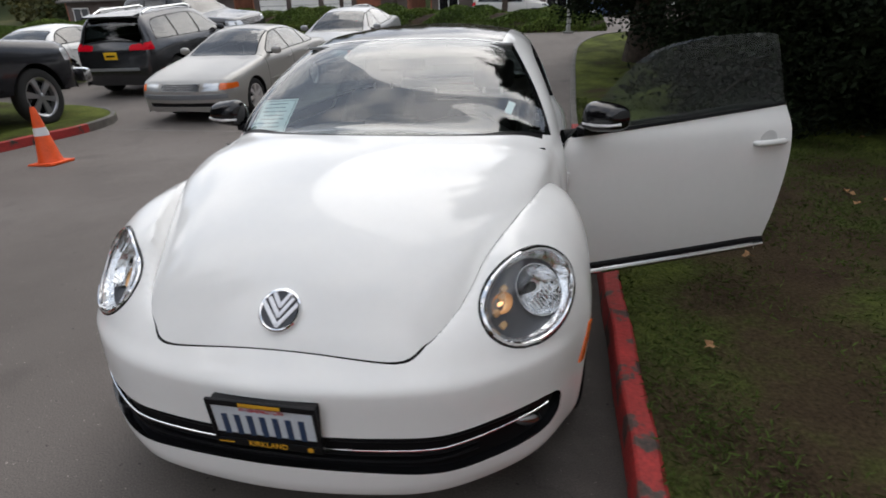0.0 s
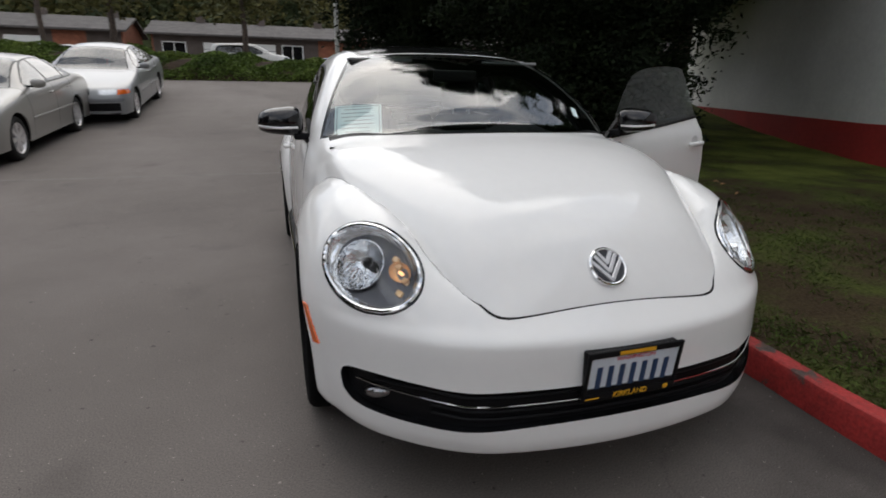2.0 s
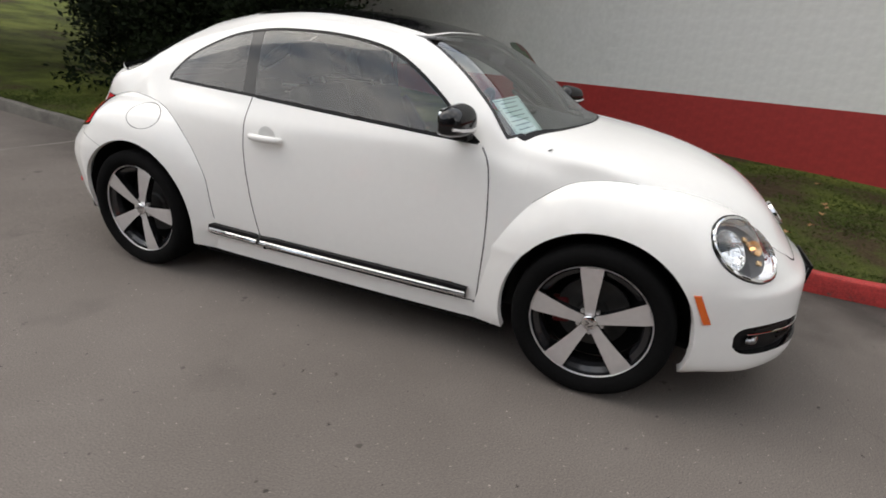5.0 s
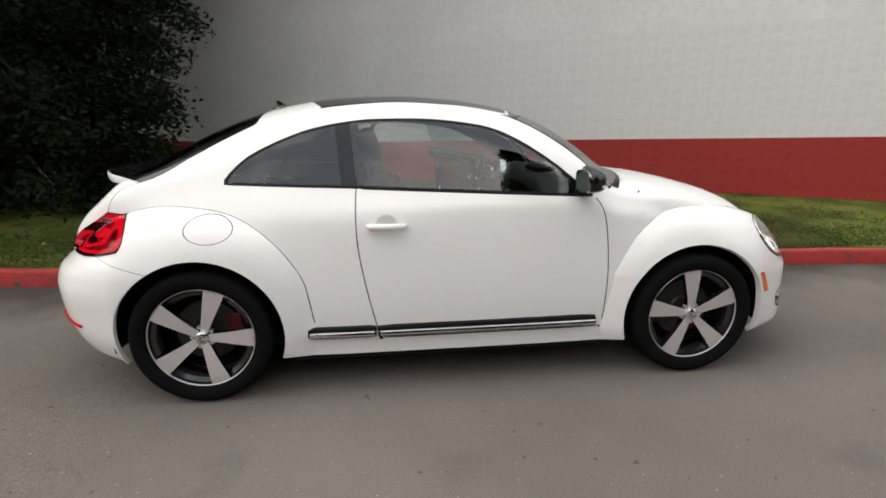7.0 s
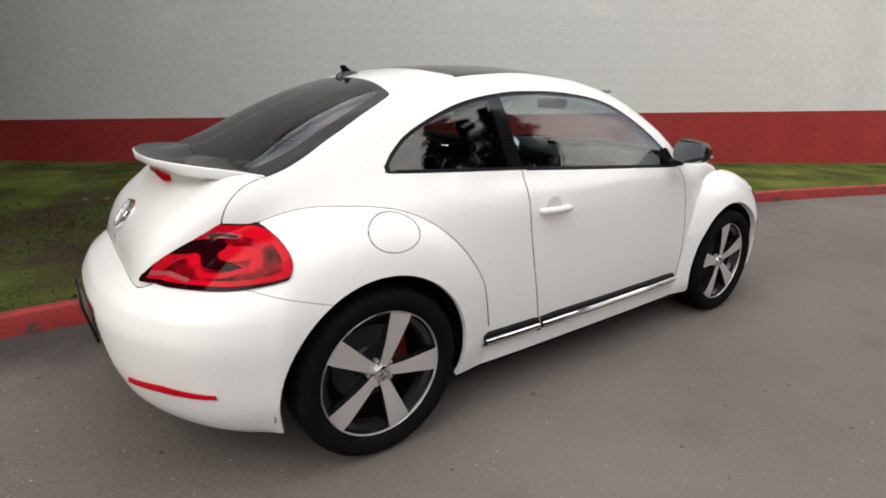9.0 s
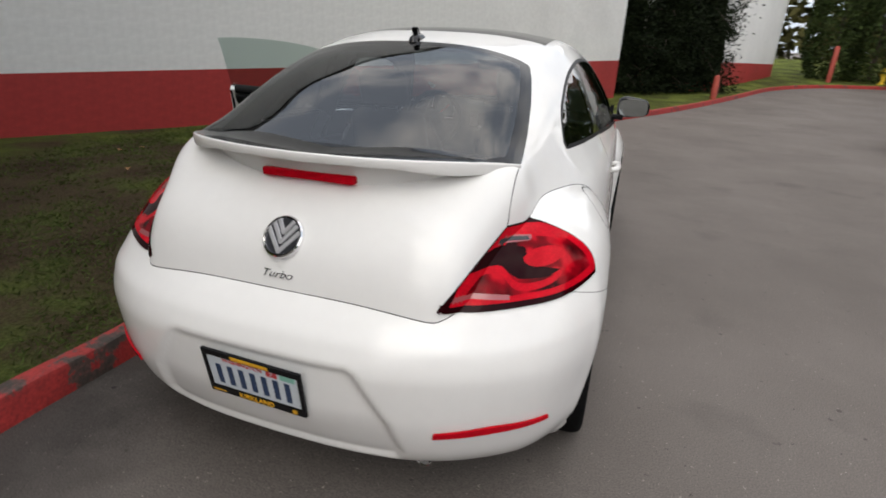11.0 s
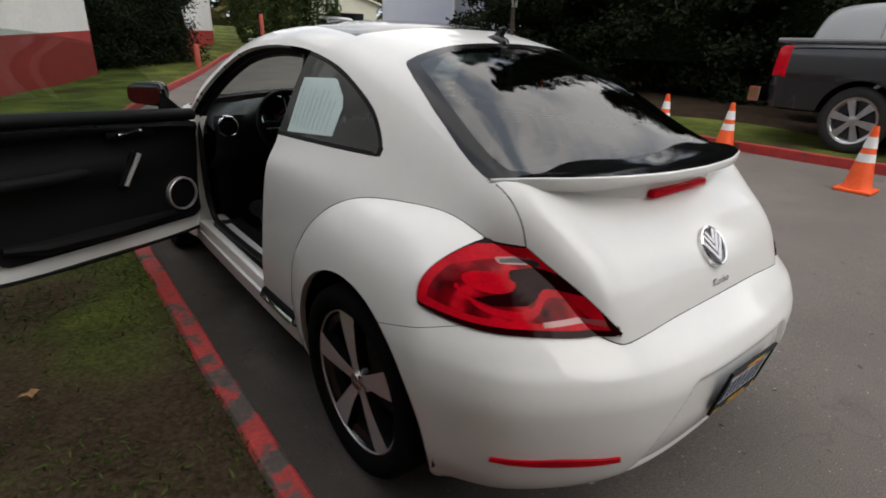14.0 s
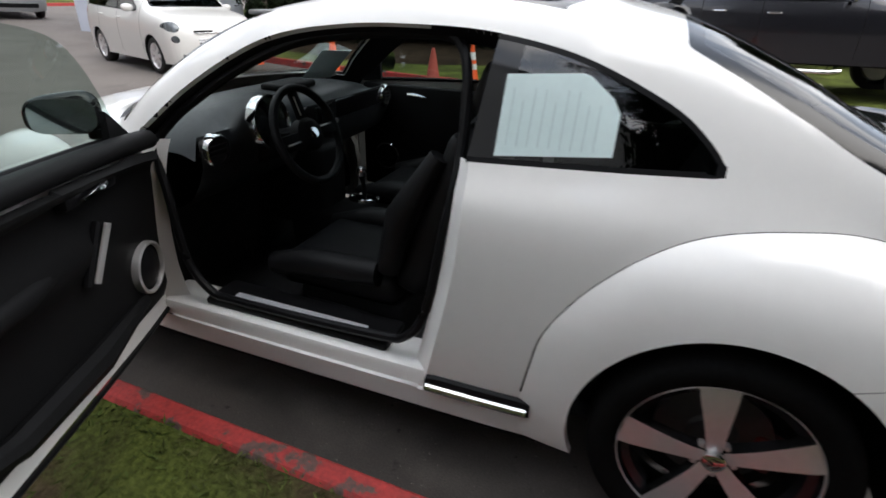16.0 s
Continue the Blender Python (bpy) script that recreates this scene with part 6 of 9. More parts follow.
part("pull_recess", bm_tube([card_at(-0.255, 0.640, 0.014), card_at(-0.290, 0.71, 0.018), card_at(-0.340, 0.81, 0.026)], [0.012, 0.016, 0.012], 8), M_TRIM, dc)
part("latch_plate", bm_box(card_at(-0.3, 0.91).x - 0.035, card_at(-0.3, 0.91).x + 0.02, -0.46, -0.20, 0.885, 0.935, 0.015), M_TRIM, dc)
part("inner_handle", bm_tube([card_at(-0.38, 0.915, 0.035), card_at(-0.33, 0.915, 0.052), card_at(-0.25, 0.905, 0.050)], [0.013, 0.011, 0.007], 8), M_CHROME, dc, "chrome inner handle")
part("armrest", bm_tube([card_at(-0.20, 0.745, 0.0), card_at(0.0, 0.735, 0.018), card_at(0.25, 0.735, 0.018), card_at(0.42, 0.74, 0.0)], [0.02, 0.034, 0.034, 0.02], 12), M_INT, dc, "padded armrest")
part("door_top_roll", bm_tube([(flank_at(y, 0.985 + 0.036 * (y + 0.7)) - 0.062, y, 0.972 + 0.036 * (y + 0.7)) for y in np.linspace(-0.70, 0.46, 14)], 0.040, 12, None, False, 0.8), M_INT, dc, "black padded door top")
part("door_reflector", bm_box(card_at(0.20, 0.40).x - 0.02, card_at(0.20, 0.40).x + 0.03, 0.17, 0.235, 0.425, 0.447, 0.004), M_RED_MID, dc, "small red reflector")
part("door_pocket", bm_tube([card_at(-0.55, 0.43, 0.0), card_at(-0.2, 0.425, 0.03), card_at(0.15, 0.43, 0.025), card_at(0.30, 0.45, 0.0)], [0.02, 0.04, 0.035, 0.02], 8), M_INT, dc)
part("door_latch", bm_box(flank_at(0.46, 0.75) - 0.045, flank_at(0.46, 0.75) - 0.012, 0.472, 0.498, 0.70, 0.78, 0.004), M_TRIM, door, "black latch")
part("door_seal", bm_tube([(flank_at(y, z) - 0.06, y, z) for y, z in spline([(-0.74, 0.80), (-0.755, 0.45), (-0.70, 0.30), (0.37, 0.30), (0.43, 0.45), (0.485, 0.75), (0.495, 1.0)], 8)], 0.009, 6), M_TRIM, door, "black rubber seal")
dg = part("door_window", one(is_dlo & ahead_p, 1), M_DOORGLASS, door, "raised frameless door window")
dg.visible_shadow = False
part("belt_seal", bm_tube([(flank_at(y, 1.0 + 0.045 * (y + 0.7) / 1.2 - 0.012) + 0.002, y, 0.985 + 0.045 * (y + 0.7) / 1.2) for y in np.linspace(-0.66, 0.5, 14)], 0.010, 6), M_TRIM, door, "black belt seal")
side_mirror(1, door, 24.0)
door_handle(1, door)
sill_trim(1, door, -0.725, 0.422)
door.matrix_basis = door_pose
for z in (0.48, 0.80):
    part("door_hinge", bm_box(0.76, 0.84, -0.765, -0.70, z - 0.03, z + 0.03, 0.008), M_PAINT, car, "painted door hinge")

# door opening: painted post, black seal
jamb = take(shell, opening)
edges0 = {tuple(round(c, 5) for c in v.co) for v in jamb.verts}
rim(jamb, 0.075)
bmesh.ops.delete(jamb, geom=[f for f in jamb.faces if all(tuple(round(c, 5) for c in v.co) in edges0 for v in f.verts)], context="FACES")
lowf = [f for f in jamb.faces if f.calc_center_median().z > 1.02 or f.calc_center_median().y < -0.6]
for f in lowf:
    f.material_index = 1
bmesh.ops.reverse_faces(jamb, faces=jamb.faces[:])
part("door_jamb", jamb, [M_PAINT, M_TRIM], car, "white door post")
open_line = [(flank_at(y, z) - 0.07, y, z) for y, z in spline([(-0.60, 1.02), (-0.66, 0.93), (-0.62, 0.75), (-0.58, 0.52), (-0.50, 0.405), (-0.38, 0.385), (0.20, 0.40), (0.33, 0.43), (0.40, 0.55), (0.44, 0.78), (0.465, 1.0), (0.42, 1.30), (0.25, 1.335), (0.05, 1.325), (-0.15, 1.29), (-0.35, 1.20), (-0.50, 1.10)], 6, True)]
part("opening_seal", bm_tube(open_line, 0.016, 8, None, True), M_TRIM, car, "black rubber door seal")
# painted inner posts between seal and outer skin
def jamb_strip(line, w, mat, name):
    rows_ = [[(flank_at(y, z) - 0.012, y, z), (flank_at(y, z) - 0.072, y + w[0], z + w[1])] for y, z in line]
    b = grid_bm(np.array(rows_))
    bmesh.ops.recalc_face_normals(b, faces=b.faces[:])
    part(name, b, mat, car)


jamb_strip(spline([(0.510, 1.03), (0.514, 0.90), (0.508, 0.75), (0.475, 0.555), (0.433, 0.367), (0.412, 0.30)], 6), (-0.062, 0.0), M_PAINT, "rear_post")
jamb_strip(spline([(-0.71, 0.96), (-0.74, 0.75), (-0.74, 0.50), (-0.72, 0.34)], 6), (0.10, 0.0), M_PAINT, "front_post")
sill = bm_box(0.66, 0.83, -0.74, 0.44, 0.215, 0.345, 0.02)
part("door_sill", sill, M_PAINT, car, "white door sill")
part("sill_cover", bm_box(0.63, 0.792, -0.52, 0.255, 0.34, 0.372, 0.012), M_TRIM, car, "black sill plate")
part("sill_plate", bm_box(0.715, 0.765, -0.42, 0.15, 0.371, 0.376, 0.002), M_SILL, car, "bright sill strip")

# ---- cabin ----
cab = bm_box(-0.70, 0.70, -0.85, 1.55, 0.215, 0.235, 0.004)
part("bulkhead", bm_box(-0.66, 0.66, -0.90, -0.80, 0.22, 0.93, 0.01), M_CARPET, car)
for s in (-1, 1):
    part("rear_side_panel", bm_box(min(s * 0.60, s * 0.64), max(s * 0.60, s * 0.64), 0.52, 1.30, 0.22, 0.92, 0.01), M_INT, car)
part("cabin_floor", cab, M_CARPET, car, "dark carpeted cabin floor")
part("passenger_card", bm_box(-0.755, -0.715, -0.66, 0.44, 0.36, 0.97, 0.015), M_INT, passenger_door, "black door card")
part("inner_handle", bm_tube([(-0.705, -0.36, 0.925), (-0.695, -0.30, 0.925), (-0.70, -0.24, 0.915)], [0.012, 0.010, 0.006], 8), M_CHROME, passenger_door)
m = Matrix.Translation((-0.712, -0.50, 0.555)) @ Matrix.Rotation(radians(90), 4, "Y")
part("speaker_ring", bm_lathe([(0.068, 0), (0.070, 0.010), (0.076, 0.012), (0.081, 0.008), (0.082, -0.02)], 40, None, m), M_CHROME, passenger_door)

# dashboard: lofted across the cabin
rows_ = []
for x in np.linspace(-0.72, 0.72, 33):
    e = 1 - 0.12 * (abs(x) / 0.72) ** 4
    hood_b = 0.035 * math.exp(-((x - 0.36) / 0.16) ** 4)
    rows_.append([(x, -0.98, 0.99), (x, -0.86, 1.015 * e + 0.01), (x, -0.70, 1.035 * e + hood_b * 0.4), (x, -0.58, 1.030 * e + hood_b), (x, -0.52, 1.008 * e + hood_b), (x, -0.495, 0.975), (x, -0.485, 0.92), (x, -0.49, 0.86), (x, -0.52, 0.80), (x, -0.56, 0.74), (x, -0.66, 0.68), (x, -0.80, 0.62)])
own = grid_bm(np.array(rows_))
bmesh.ops.recalc_face_normals(own, faces=own.faces[:])
if sum(f.normal.z for f in own.faces) < 0:
    bmesh.ops.reverse_faces(own, faces=own.faces[:])
dash = part("dashboard", own, M_DASH, car, "black dashboard with round vents", 70)
part("dash_panel", bm_box(-0.66, 0.16, -0.492, -0.474, 0.885, 0.975, 0.008), M_BLACK, dash, "gloss black dash panel")
for x in (-0.655, 0.655):
    m = Matrix.Translation((x, -0.478, 0.918)) @ Matrix.Rotation(radians(-90), 4, "X")
    part("vent_ring", bm_lathe([(0.046, 0.0), (0.048, 0.012), (0.054, 0.014), (0.059, 0.008), (0.06, -0.02)], 36, None, m), M_CHROME, dash, "chrome vent ring")
    part("vent", bm_lathe([(0.047, 0.004), (0.02, 0.0), (0, 0.004)], 28, None, m), M_TRIM, dash)
    for k in (-0.018, 0.0, 0.018):
        part("vent_slat", bm_box(x - 0.04, x + 0.04, -0.474, -0.462, 0.918 + k - 0.003, 0.918 + k + 0.003, 0.001), M_INT, dash)
m = Matrix.Translation((0.37, -0.455, 0.965)) @ Matrix.Rotation(radians(-78), 4, "X")
part("gauge_ring", bm_lathe([(0.098, 0.0), (0.100, 0.010), (0.106, 0.012), (0.110, 0.004), (0.11, -0.03)], 44, None, m), M_CHROME, dash, "large chrome gauge ring")
part("gauge_face", bm_lathe([(0.1, 0.0), (0, 0.0)], 40, None, m), M_BLACK, dash)
part("gauge_needle", bm_box(-0.003, 0.003, 0, 0.08, 0.002, 0.006, 0.001, 1, None, m @ Matrix.Rotation(2.3, 4, "Z")), M_RED, dash)
part("dash_screen", bm_box(-0.12, 0.10, -0.480, -0.462, 0.868, 0.985, 0.008), M_TRIM, dash)
part("screen_glass", bm_box(-0.085, 0.065, -0.464, -0.458, 0.88, 0.97, 0.003), M_SCREEN, dash, "dark display")
for x in (-0.10, 0.08):
    part("dash_knob", bm_lathe([(0.011, 0), (0.011, 0.014), (0, 0.015)], 16, None, Matrix.Translation((x, -0.462, 0.885)) @ Matrix.Rotation(radians(-90), 4, "X")), M_SATIN, dash)
part("dash_tray", bm_box(-0.14, 0.10, -0.72, -0.58, 1.03, 1.062, 0.012, 3), M_INT, dash, "black centre tray")

# steering wheel
sm = Matrix.Translation((0.365, -0.285, 0.935)) @ Matrix.Rotation(radians(-68), 4, "X")
ringp = [(0.183 * math.cos(a), 0.183 * math.sin(a), 0) for a in np.linspace(0, 2 * math.pi, 48, endpoint=False)]
stw = part("steering_wheel", bm_tube(ringp, 0.016, 10, None, True, 1.0, sm), M_SEAT, car, "black leather steering wheel")
own = bm_lathe([(0, 0.030), (0.05, 0.026), (0.068, 0.010), (0.07, -0.03)], 28, None, sm @ Matrix.Diagonal((1.05, 0.95, 1, 1)))
part("wheel_boss", own, M_INT, stw)
for a in (0, 180, 270):
    part("wheel_spoke", bm_box(0.05, 0.178, -0.022, 0.022, -0.012, 0.010, 0.006, 2, None, sm @ Matrix.Rotation(radians(a), 4, "Z")), M_INT, stw)
    part("spoke_trim", bm_box(0.075, 0.150, 0.012, 0.018, 0.008, 0.013, 0.002, 1, None, sm @ Matrix.Rotation(radians(a), 4, "Z")), M_SATIN, stw)
part("wheel_badge", bm_lathe([(0, 0.034), (0.020, 0.033), (0.024, 0.028), (0.024, 0.02)], 24, None, sm), M_CHROME, stw, "small chrome badge")
part("steering_column", bm_tube([(0.365, -0.30, 0.93), (0.365, -0.55, 0.84)], [0.045, 0.06], 12), M_INT, car)
for x, z in ((0.24, 0.95), (0.49, 0.95)):
    part("column_stalk", bm_tube([(0.365, -0.34, 0.93), (x, -0.345, z)], [0.012, 0.009], 8), M_INT, car)

# console, lever
cons = bm_box(-0.12, 0.12, -0.62, 0.30, 0.22, 0.50, 0.03, 3)
cons = bm_box(-0.11, 0.11, -0.72, -0.42, 0.40, 0.80, 0.03, 3, cons)
con = part("centre_console", cons, M_INT, car, "black centre console")
part("lever_plate", bm_lathe([(0.050, 0.503), (0.055, 0.512), (0.063, 0.510), (0.065, 0.495)], 32, None, Matrix.Translation((0, -0.26, 0.05)) @ Matrix.Diagonal((0.8, 1.25, 1, 1))), M_CHROME, con, "chrome lever surround")
lv = part("gear_lever", bm_tube([(0, -0.26, 0.55), (0, -0.265, 0.63), (0, -0.27, 0.665)], [0.012, 0.010, 0.016], 10), M_INT, con)
part("lever_knob", bm_lathe([(0, 0.035), (0.018, 0.03), (0.024, 0.012), (0.020, -0.012), (0.010, -0.02)], 18, None, Matrix.Translation((0, -0.27, 0.675))), M_CHROME, con, "chrome-topped lever knob")
part("hand_brake", bm_tube([(-0.04, 0.10, 0.50), (-0.04, -0.08, 0.56)], [0.018, 0.014], 10), M_INT, con)
part("console_bin", bm_box(-0.09, 0.09, 0.08, 0.34, 0.49, 0.60, 0.03, 3), M_SEAT, con, "padded armrest")


def car_seat(cx):
    st = part("car_seat", bm_box(cx - 0.235, cx + 0.235, -0.36, 0.16, 0.40, 0.535, 0.055, 4), M_SEAT, car, "black leatherette front seat")
    for s in (-1, 1):
        part("seat_bolster", bm_tube([(cx + s * 0.22, -0.37, 0.49), (cx + s * 0.235, -0.20, 0.535), (cx + s * 0.235, 0.10, 0.55)], [0.045, 0.055, 0.05], 12), M_SEAT, st)
    back = Matrix.Translation((cx, 0.16, 0.50)) @ Matrix.Rotation(radians(-20), 4, "X")
    part("backrest", bm_box(-0.215, 0.215, -0.03, 0.10, -0.02, 0.62, 0.05, 4, None, back), M_SEAT, st, "", 60)
    for s in (-1, 1):
        part("back_bolster", bm_tube([(s * 0.215, -0.055, 0.05), (s * 0.225, -0.075, 0.28), (s * 0.20, -0.03, 0.52)], [0.045, 0.055, 0.035], 12, None, False, 1.0, back), M_SEAT, st)
        part("headrest_post", bm_tube([(s * 0.06, 0.03, 0.60), (s * 0.06, 0.03, 0.70)], 0.007, 8, None, False, 1.0, back), M_SATIN, st)
    part("headrest", bm_box(-0.135, 0.135, -0.03, 0.085, 0.655, 0.845, 0.05, 4, None, back), M_SEAT, st, "", 60)
    part("seat_base", bm_box(cx - 0.21, cx + 0.21, -0.28, 0.18, 0.24, 0.41, 0.03), M_INT, st)
    part("seat_lever", bm_tube([(cx + 0.245, -0.22, 0.37), (cx + 0.25, -0.05, 0.365), (cx + 0.245, 0.05, 0.36)], [0.012, 0.018, 0.014], 8), M_TRIM, st)
    st.location = (0, 0.0, 0.02) if cx < 0 else (0, 0.04, -0.02)


car_seat(0.37)
car_seat(-0.37)
rb = part("rear_bench", bm_box(-0.58, 0.58, 0.62, 1.02, 0.38, 0.54, 0.06, 4), M_SEAT, car, "black rear bench")
part("bench_back", bm_box(-0.58, 0.58, 0.0, 0.13, 0, 0.50, 0.05, 4, None, Matrix.Translation((0, 1.0, 0.48)) @ Matrix.Rotation(radians(-24), 4, "X")), M_SEAT, rb)
for x in (-0.28, 0.28):
    part("rear_headrest", bm_box(-0.11, 0.11, 0.0, 0.09, 0.47, 0.60, 0.035, 4, None, Matrix.Translation((x, 1.0, 0.48)) @ Matrix.Rotation(radians(-24), 4, "X")), M_SEAT, rb)
part("parcel_shelf", bm_box(-0.55, 0.55, 1.20, 1.62, 0.93, 0.955, 0.008), M_INT, car)
part("room_mirror", bm_box(-0.12, 0.12, -0.50, -0.475, 1.265, 1.325, 0.012, 3), M_INT, car, "black room mirror")
for s in (-1, 1):
    part("visor", bm_box(s * 0.37 - 0.17, s * 0.37 + 0.17, -0.36, -0.20, 1.365, 1.38, 0.006), M_VISOR, car, "grey sun visor")

M_INK2 = plain("faint_print", (0.52, 0.64, 0.65), 0.7)
# printed sheets behind the glass
def sheet(name, m, w, h, label, rows_n):
    sh = part(name, bm_box(-w / 2, w / 2, -h / 2, h / 2, 0, 0.0015, 0, 1, None, m), M_PAPER, None, "", False)
    for k in range(rows_n):
        yy = h / 2 - h * (k + 1.2) / (rows_n + 1.2)
        ln = w * (0.36 if k % 3 else 0.30)
        part("printed_line", bm_box(-ln, ln * (0.9 - 0.25 * (k % 4 == 1)), yy - h * 0.010, yy + h * 0.010, 0.0015, 0.002, 0, 1, None, m), M_INK, sh, "", False)
    for x0, x1, y0, y1 in ((-w / 2 + 0.008, w / 2 - 0.008, h / 2 - 0.012, h / 2 - 0.008), (-w / 2 + 0.008, w / 2 - 0.008, -h / 2 + 0.008, -h / 2 + 0.012), (-w / 2 + 0.008, -w / 2 + 0.012, -h / 2, h / 2), (w / 2 - 0.012, w / 2 - 0.008, -h / 2, h / 2)):
        part("printed_line", bm_box(x0, x1, y0, y1, 0.0015, 0.002, 0, 1, None, m), M_INK, sh, "", False)
    return tagged(sh, label, "paper sheet")


def frame4(tl, tr, bl):
    """A pose for a flat sheet from three of its corners: x to the right, z towards the reader."""
    tl, tr, bl = Vector(tl), Vector(tr), Vector(bl)
    r = (tr - tl).normalized()
    n = r.cross((tl - bl).normalized()).normalized()
    u = n.cross(r)
    c = (tr + bl) / 2
    return Matrix(((r.x, u.x, n.x, c.x), (r.y, u.y, n.y, c.y), (r.z, u.z, n.z, c.z), (0, 0, 0, 1)))


sheet("buyers_sheet", frame4((-0.655, -0.685, 1.145), (-0.447, -0.738, 1.160), (-0.690, -0.855, 0.985)), 0.215, 0.235, "pale printed sheet propped behind the windscreen", 9)
def quarter_sheet():
    """A sheet with a clipped corner lying on the rear side glass."""
    own = bmesh.new()
    G = [[own.verts.new((flank_at(y, z0 + (z1 - z0) * t) + 0.004, y, z0 + (z1 - z0) * t)) for t in np.linspace(0, 1, 9)] for y, z0, z1 in [(float(y), float(np.interp(y, [0.572, 0.876], [1.056, 1.079])), float(np.interp(y, [0.572, 0.779, 0.868, 0.876], [1.256, 1.268, 1.200, 1.17]))) for y in np.linspace(0.574, 0.874, 15)]]
    for a, b in zip(G, G[1:]):
        for i in range(8):
            own.faces.new((a[i], a[i + 1], b[i + 1], b[i]))
    bmesh.ops.recalc_face_normals(own, faces=own.faces[:])
    bmesh.ops.solidify(own, geom=own.faces[:], thickness=0.001)
    return own


qs = part("window_sheet", quarter_sheet(), M_PAPER)
tagged(qs, "pale printed sheet on the tinted rear side window", "paper sheet")
for k in range(9):
    y = 0.60 + 0.028 * k
    zs = np.linspace(1.085, 1.225 - 0.03 * (k % 3 == 1) - 0.03 * (k > 7), 6)
    part("printed_line", bm_tube([(flank_at(y, float(z)) + 0.0052, y, float(z)) for z in zs], 0.0016, 4), M_INK2, qs, "", False)
# small pale sticker on the windscreen
own = grid_bm(np.array([[(x + 0.25 * (y + 0.78), y, TREE_S.ray_cast(Vector((x + 0.25 * (y + 0.78), y, 2)), Vector((0, 0, -1)))[0].z + 0.003) for x in (0.545, 0.56, 0.575)] for y in (-0.81, -0.79, -0.77, -0.75)]))
bmesh.ops.recalc_face_normals(own, faces=own.faces[:])
bmesh.ops.solidify(own, geom=own.faces[:], thickness=0.001)
part("windscreen_sticker", own, M_PAPER, car, "small pale sticker", False)

# ---- trees, hedges ----
M_BARK = ramp_mat("dark_bark", [(0.3, (0.025, 0.018, 0.013)), (0.7, (0.075, 0.055, 0.042))], 9.0, 0.95, 8, 1.0, 30, 0.03)
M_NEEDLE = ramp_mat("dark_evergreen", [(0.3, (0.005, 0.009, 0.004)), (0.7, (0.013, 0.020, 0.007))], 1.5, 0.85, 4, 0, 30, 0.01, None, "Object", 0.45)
M_HEDGE = ramp_mat("bank_greenery", [(0.3, (0.045, 0.075, 0.016)), (0.55, (0.085, 0.125, 0.024)), (0.75, (0.13, 0.15, 0.035))], 0.8, 0.8, 4, 0, 30, 0.01, None, "Object", 0.5)
M_COLUMN = ramp_mat("clipped_evergreen", [(0.3, (0.020, 0.034, 0.010)), (0.7, (0.045, 0.065, 0.018))], 1.2, 0.8, 4, 0, 30, 0.01, None, "Object", 0.45)
M_OLIVE = ramp_mat("spring_foliage", [(0.3, (0.035, 0.040, 0.014)), (0.7, (0.095, 0.085, 0.028))], 0.15, 0.85, 4, 0, 30, 0.01, None, "Object", 0.4)
M_WOODS = ramp_mat("far_woods", [(0.3, (0.020, 0.030, 0.014)), (0.5, (0.040, 0.050, 0.020)), (0.72, (0.085, 0.075, 0.035))], 0.06, 0.9, 4, 0, 30, 0.01, None, "Object", 0.35)

for m_ in (M_NEEDLE, M_COLUMN, M_HEDGE, M_OLIVE, M_WOODS):
    m_.node_tree.nodes["Principled BSDF"].inputs["Specular IOR Level"].default_value = 0.12

# darker twin of the needles: the crown's inner shade put into its colour
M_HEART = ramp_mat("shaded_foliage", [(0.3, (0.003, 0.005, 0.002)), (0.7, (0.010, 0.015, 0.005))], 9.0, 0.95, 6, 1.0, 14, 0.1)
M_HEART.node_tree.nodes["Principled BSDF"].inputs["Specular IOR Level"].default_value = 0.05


def leaf_bm(cent, size, rng, droop=0.3, narrow=0.45):
    """One small folded blade at each of many places."""
    n = len(cent)
    d = rng.normal(size=(n, 3))
    d[:, 2] = d[:, 2] * 0.6 - droop
    d /= np.linalg.norm(d, axis=1)[:, None]
    s = np.cross(d, rng.normal(size=(n, 3)))
    s /= np.linalg.norm(s, axis=1)[:, None] + 1e-9
    L = (size * rng.uniform(0.6, 1.4, n))[:, None]
    a, b, c, e = cent - d * L * 0.5, cent + s * L * narrow * 0.5, cent + d * L * 0.5, cent - s * L * narrow * 0.5
    v = np.stack([a, b, c, e], 1).reshape(-1, 3)
    f = np.arange(4 * n).reshape(-1, 4)
    return v, f


def leaf_part(name, cent, size, rng, mat, parent=None, label="", droop=0.3, narrow=0.45):
    v, f = leaf_bm(np.asarray(cent), size, rng, droop, narrow)
    me = bpy.data.meshes.new(name)
    me.from_pydata(v.tolist(), [], f.tolist())
    me.materials.append(mat)
    ob = new(name, me)
    if parent is not None:
        ob.parent = parent
    if label:
        ob["label"] = label
    return ob


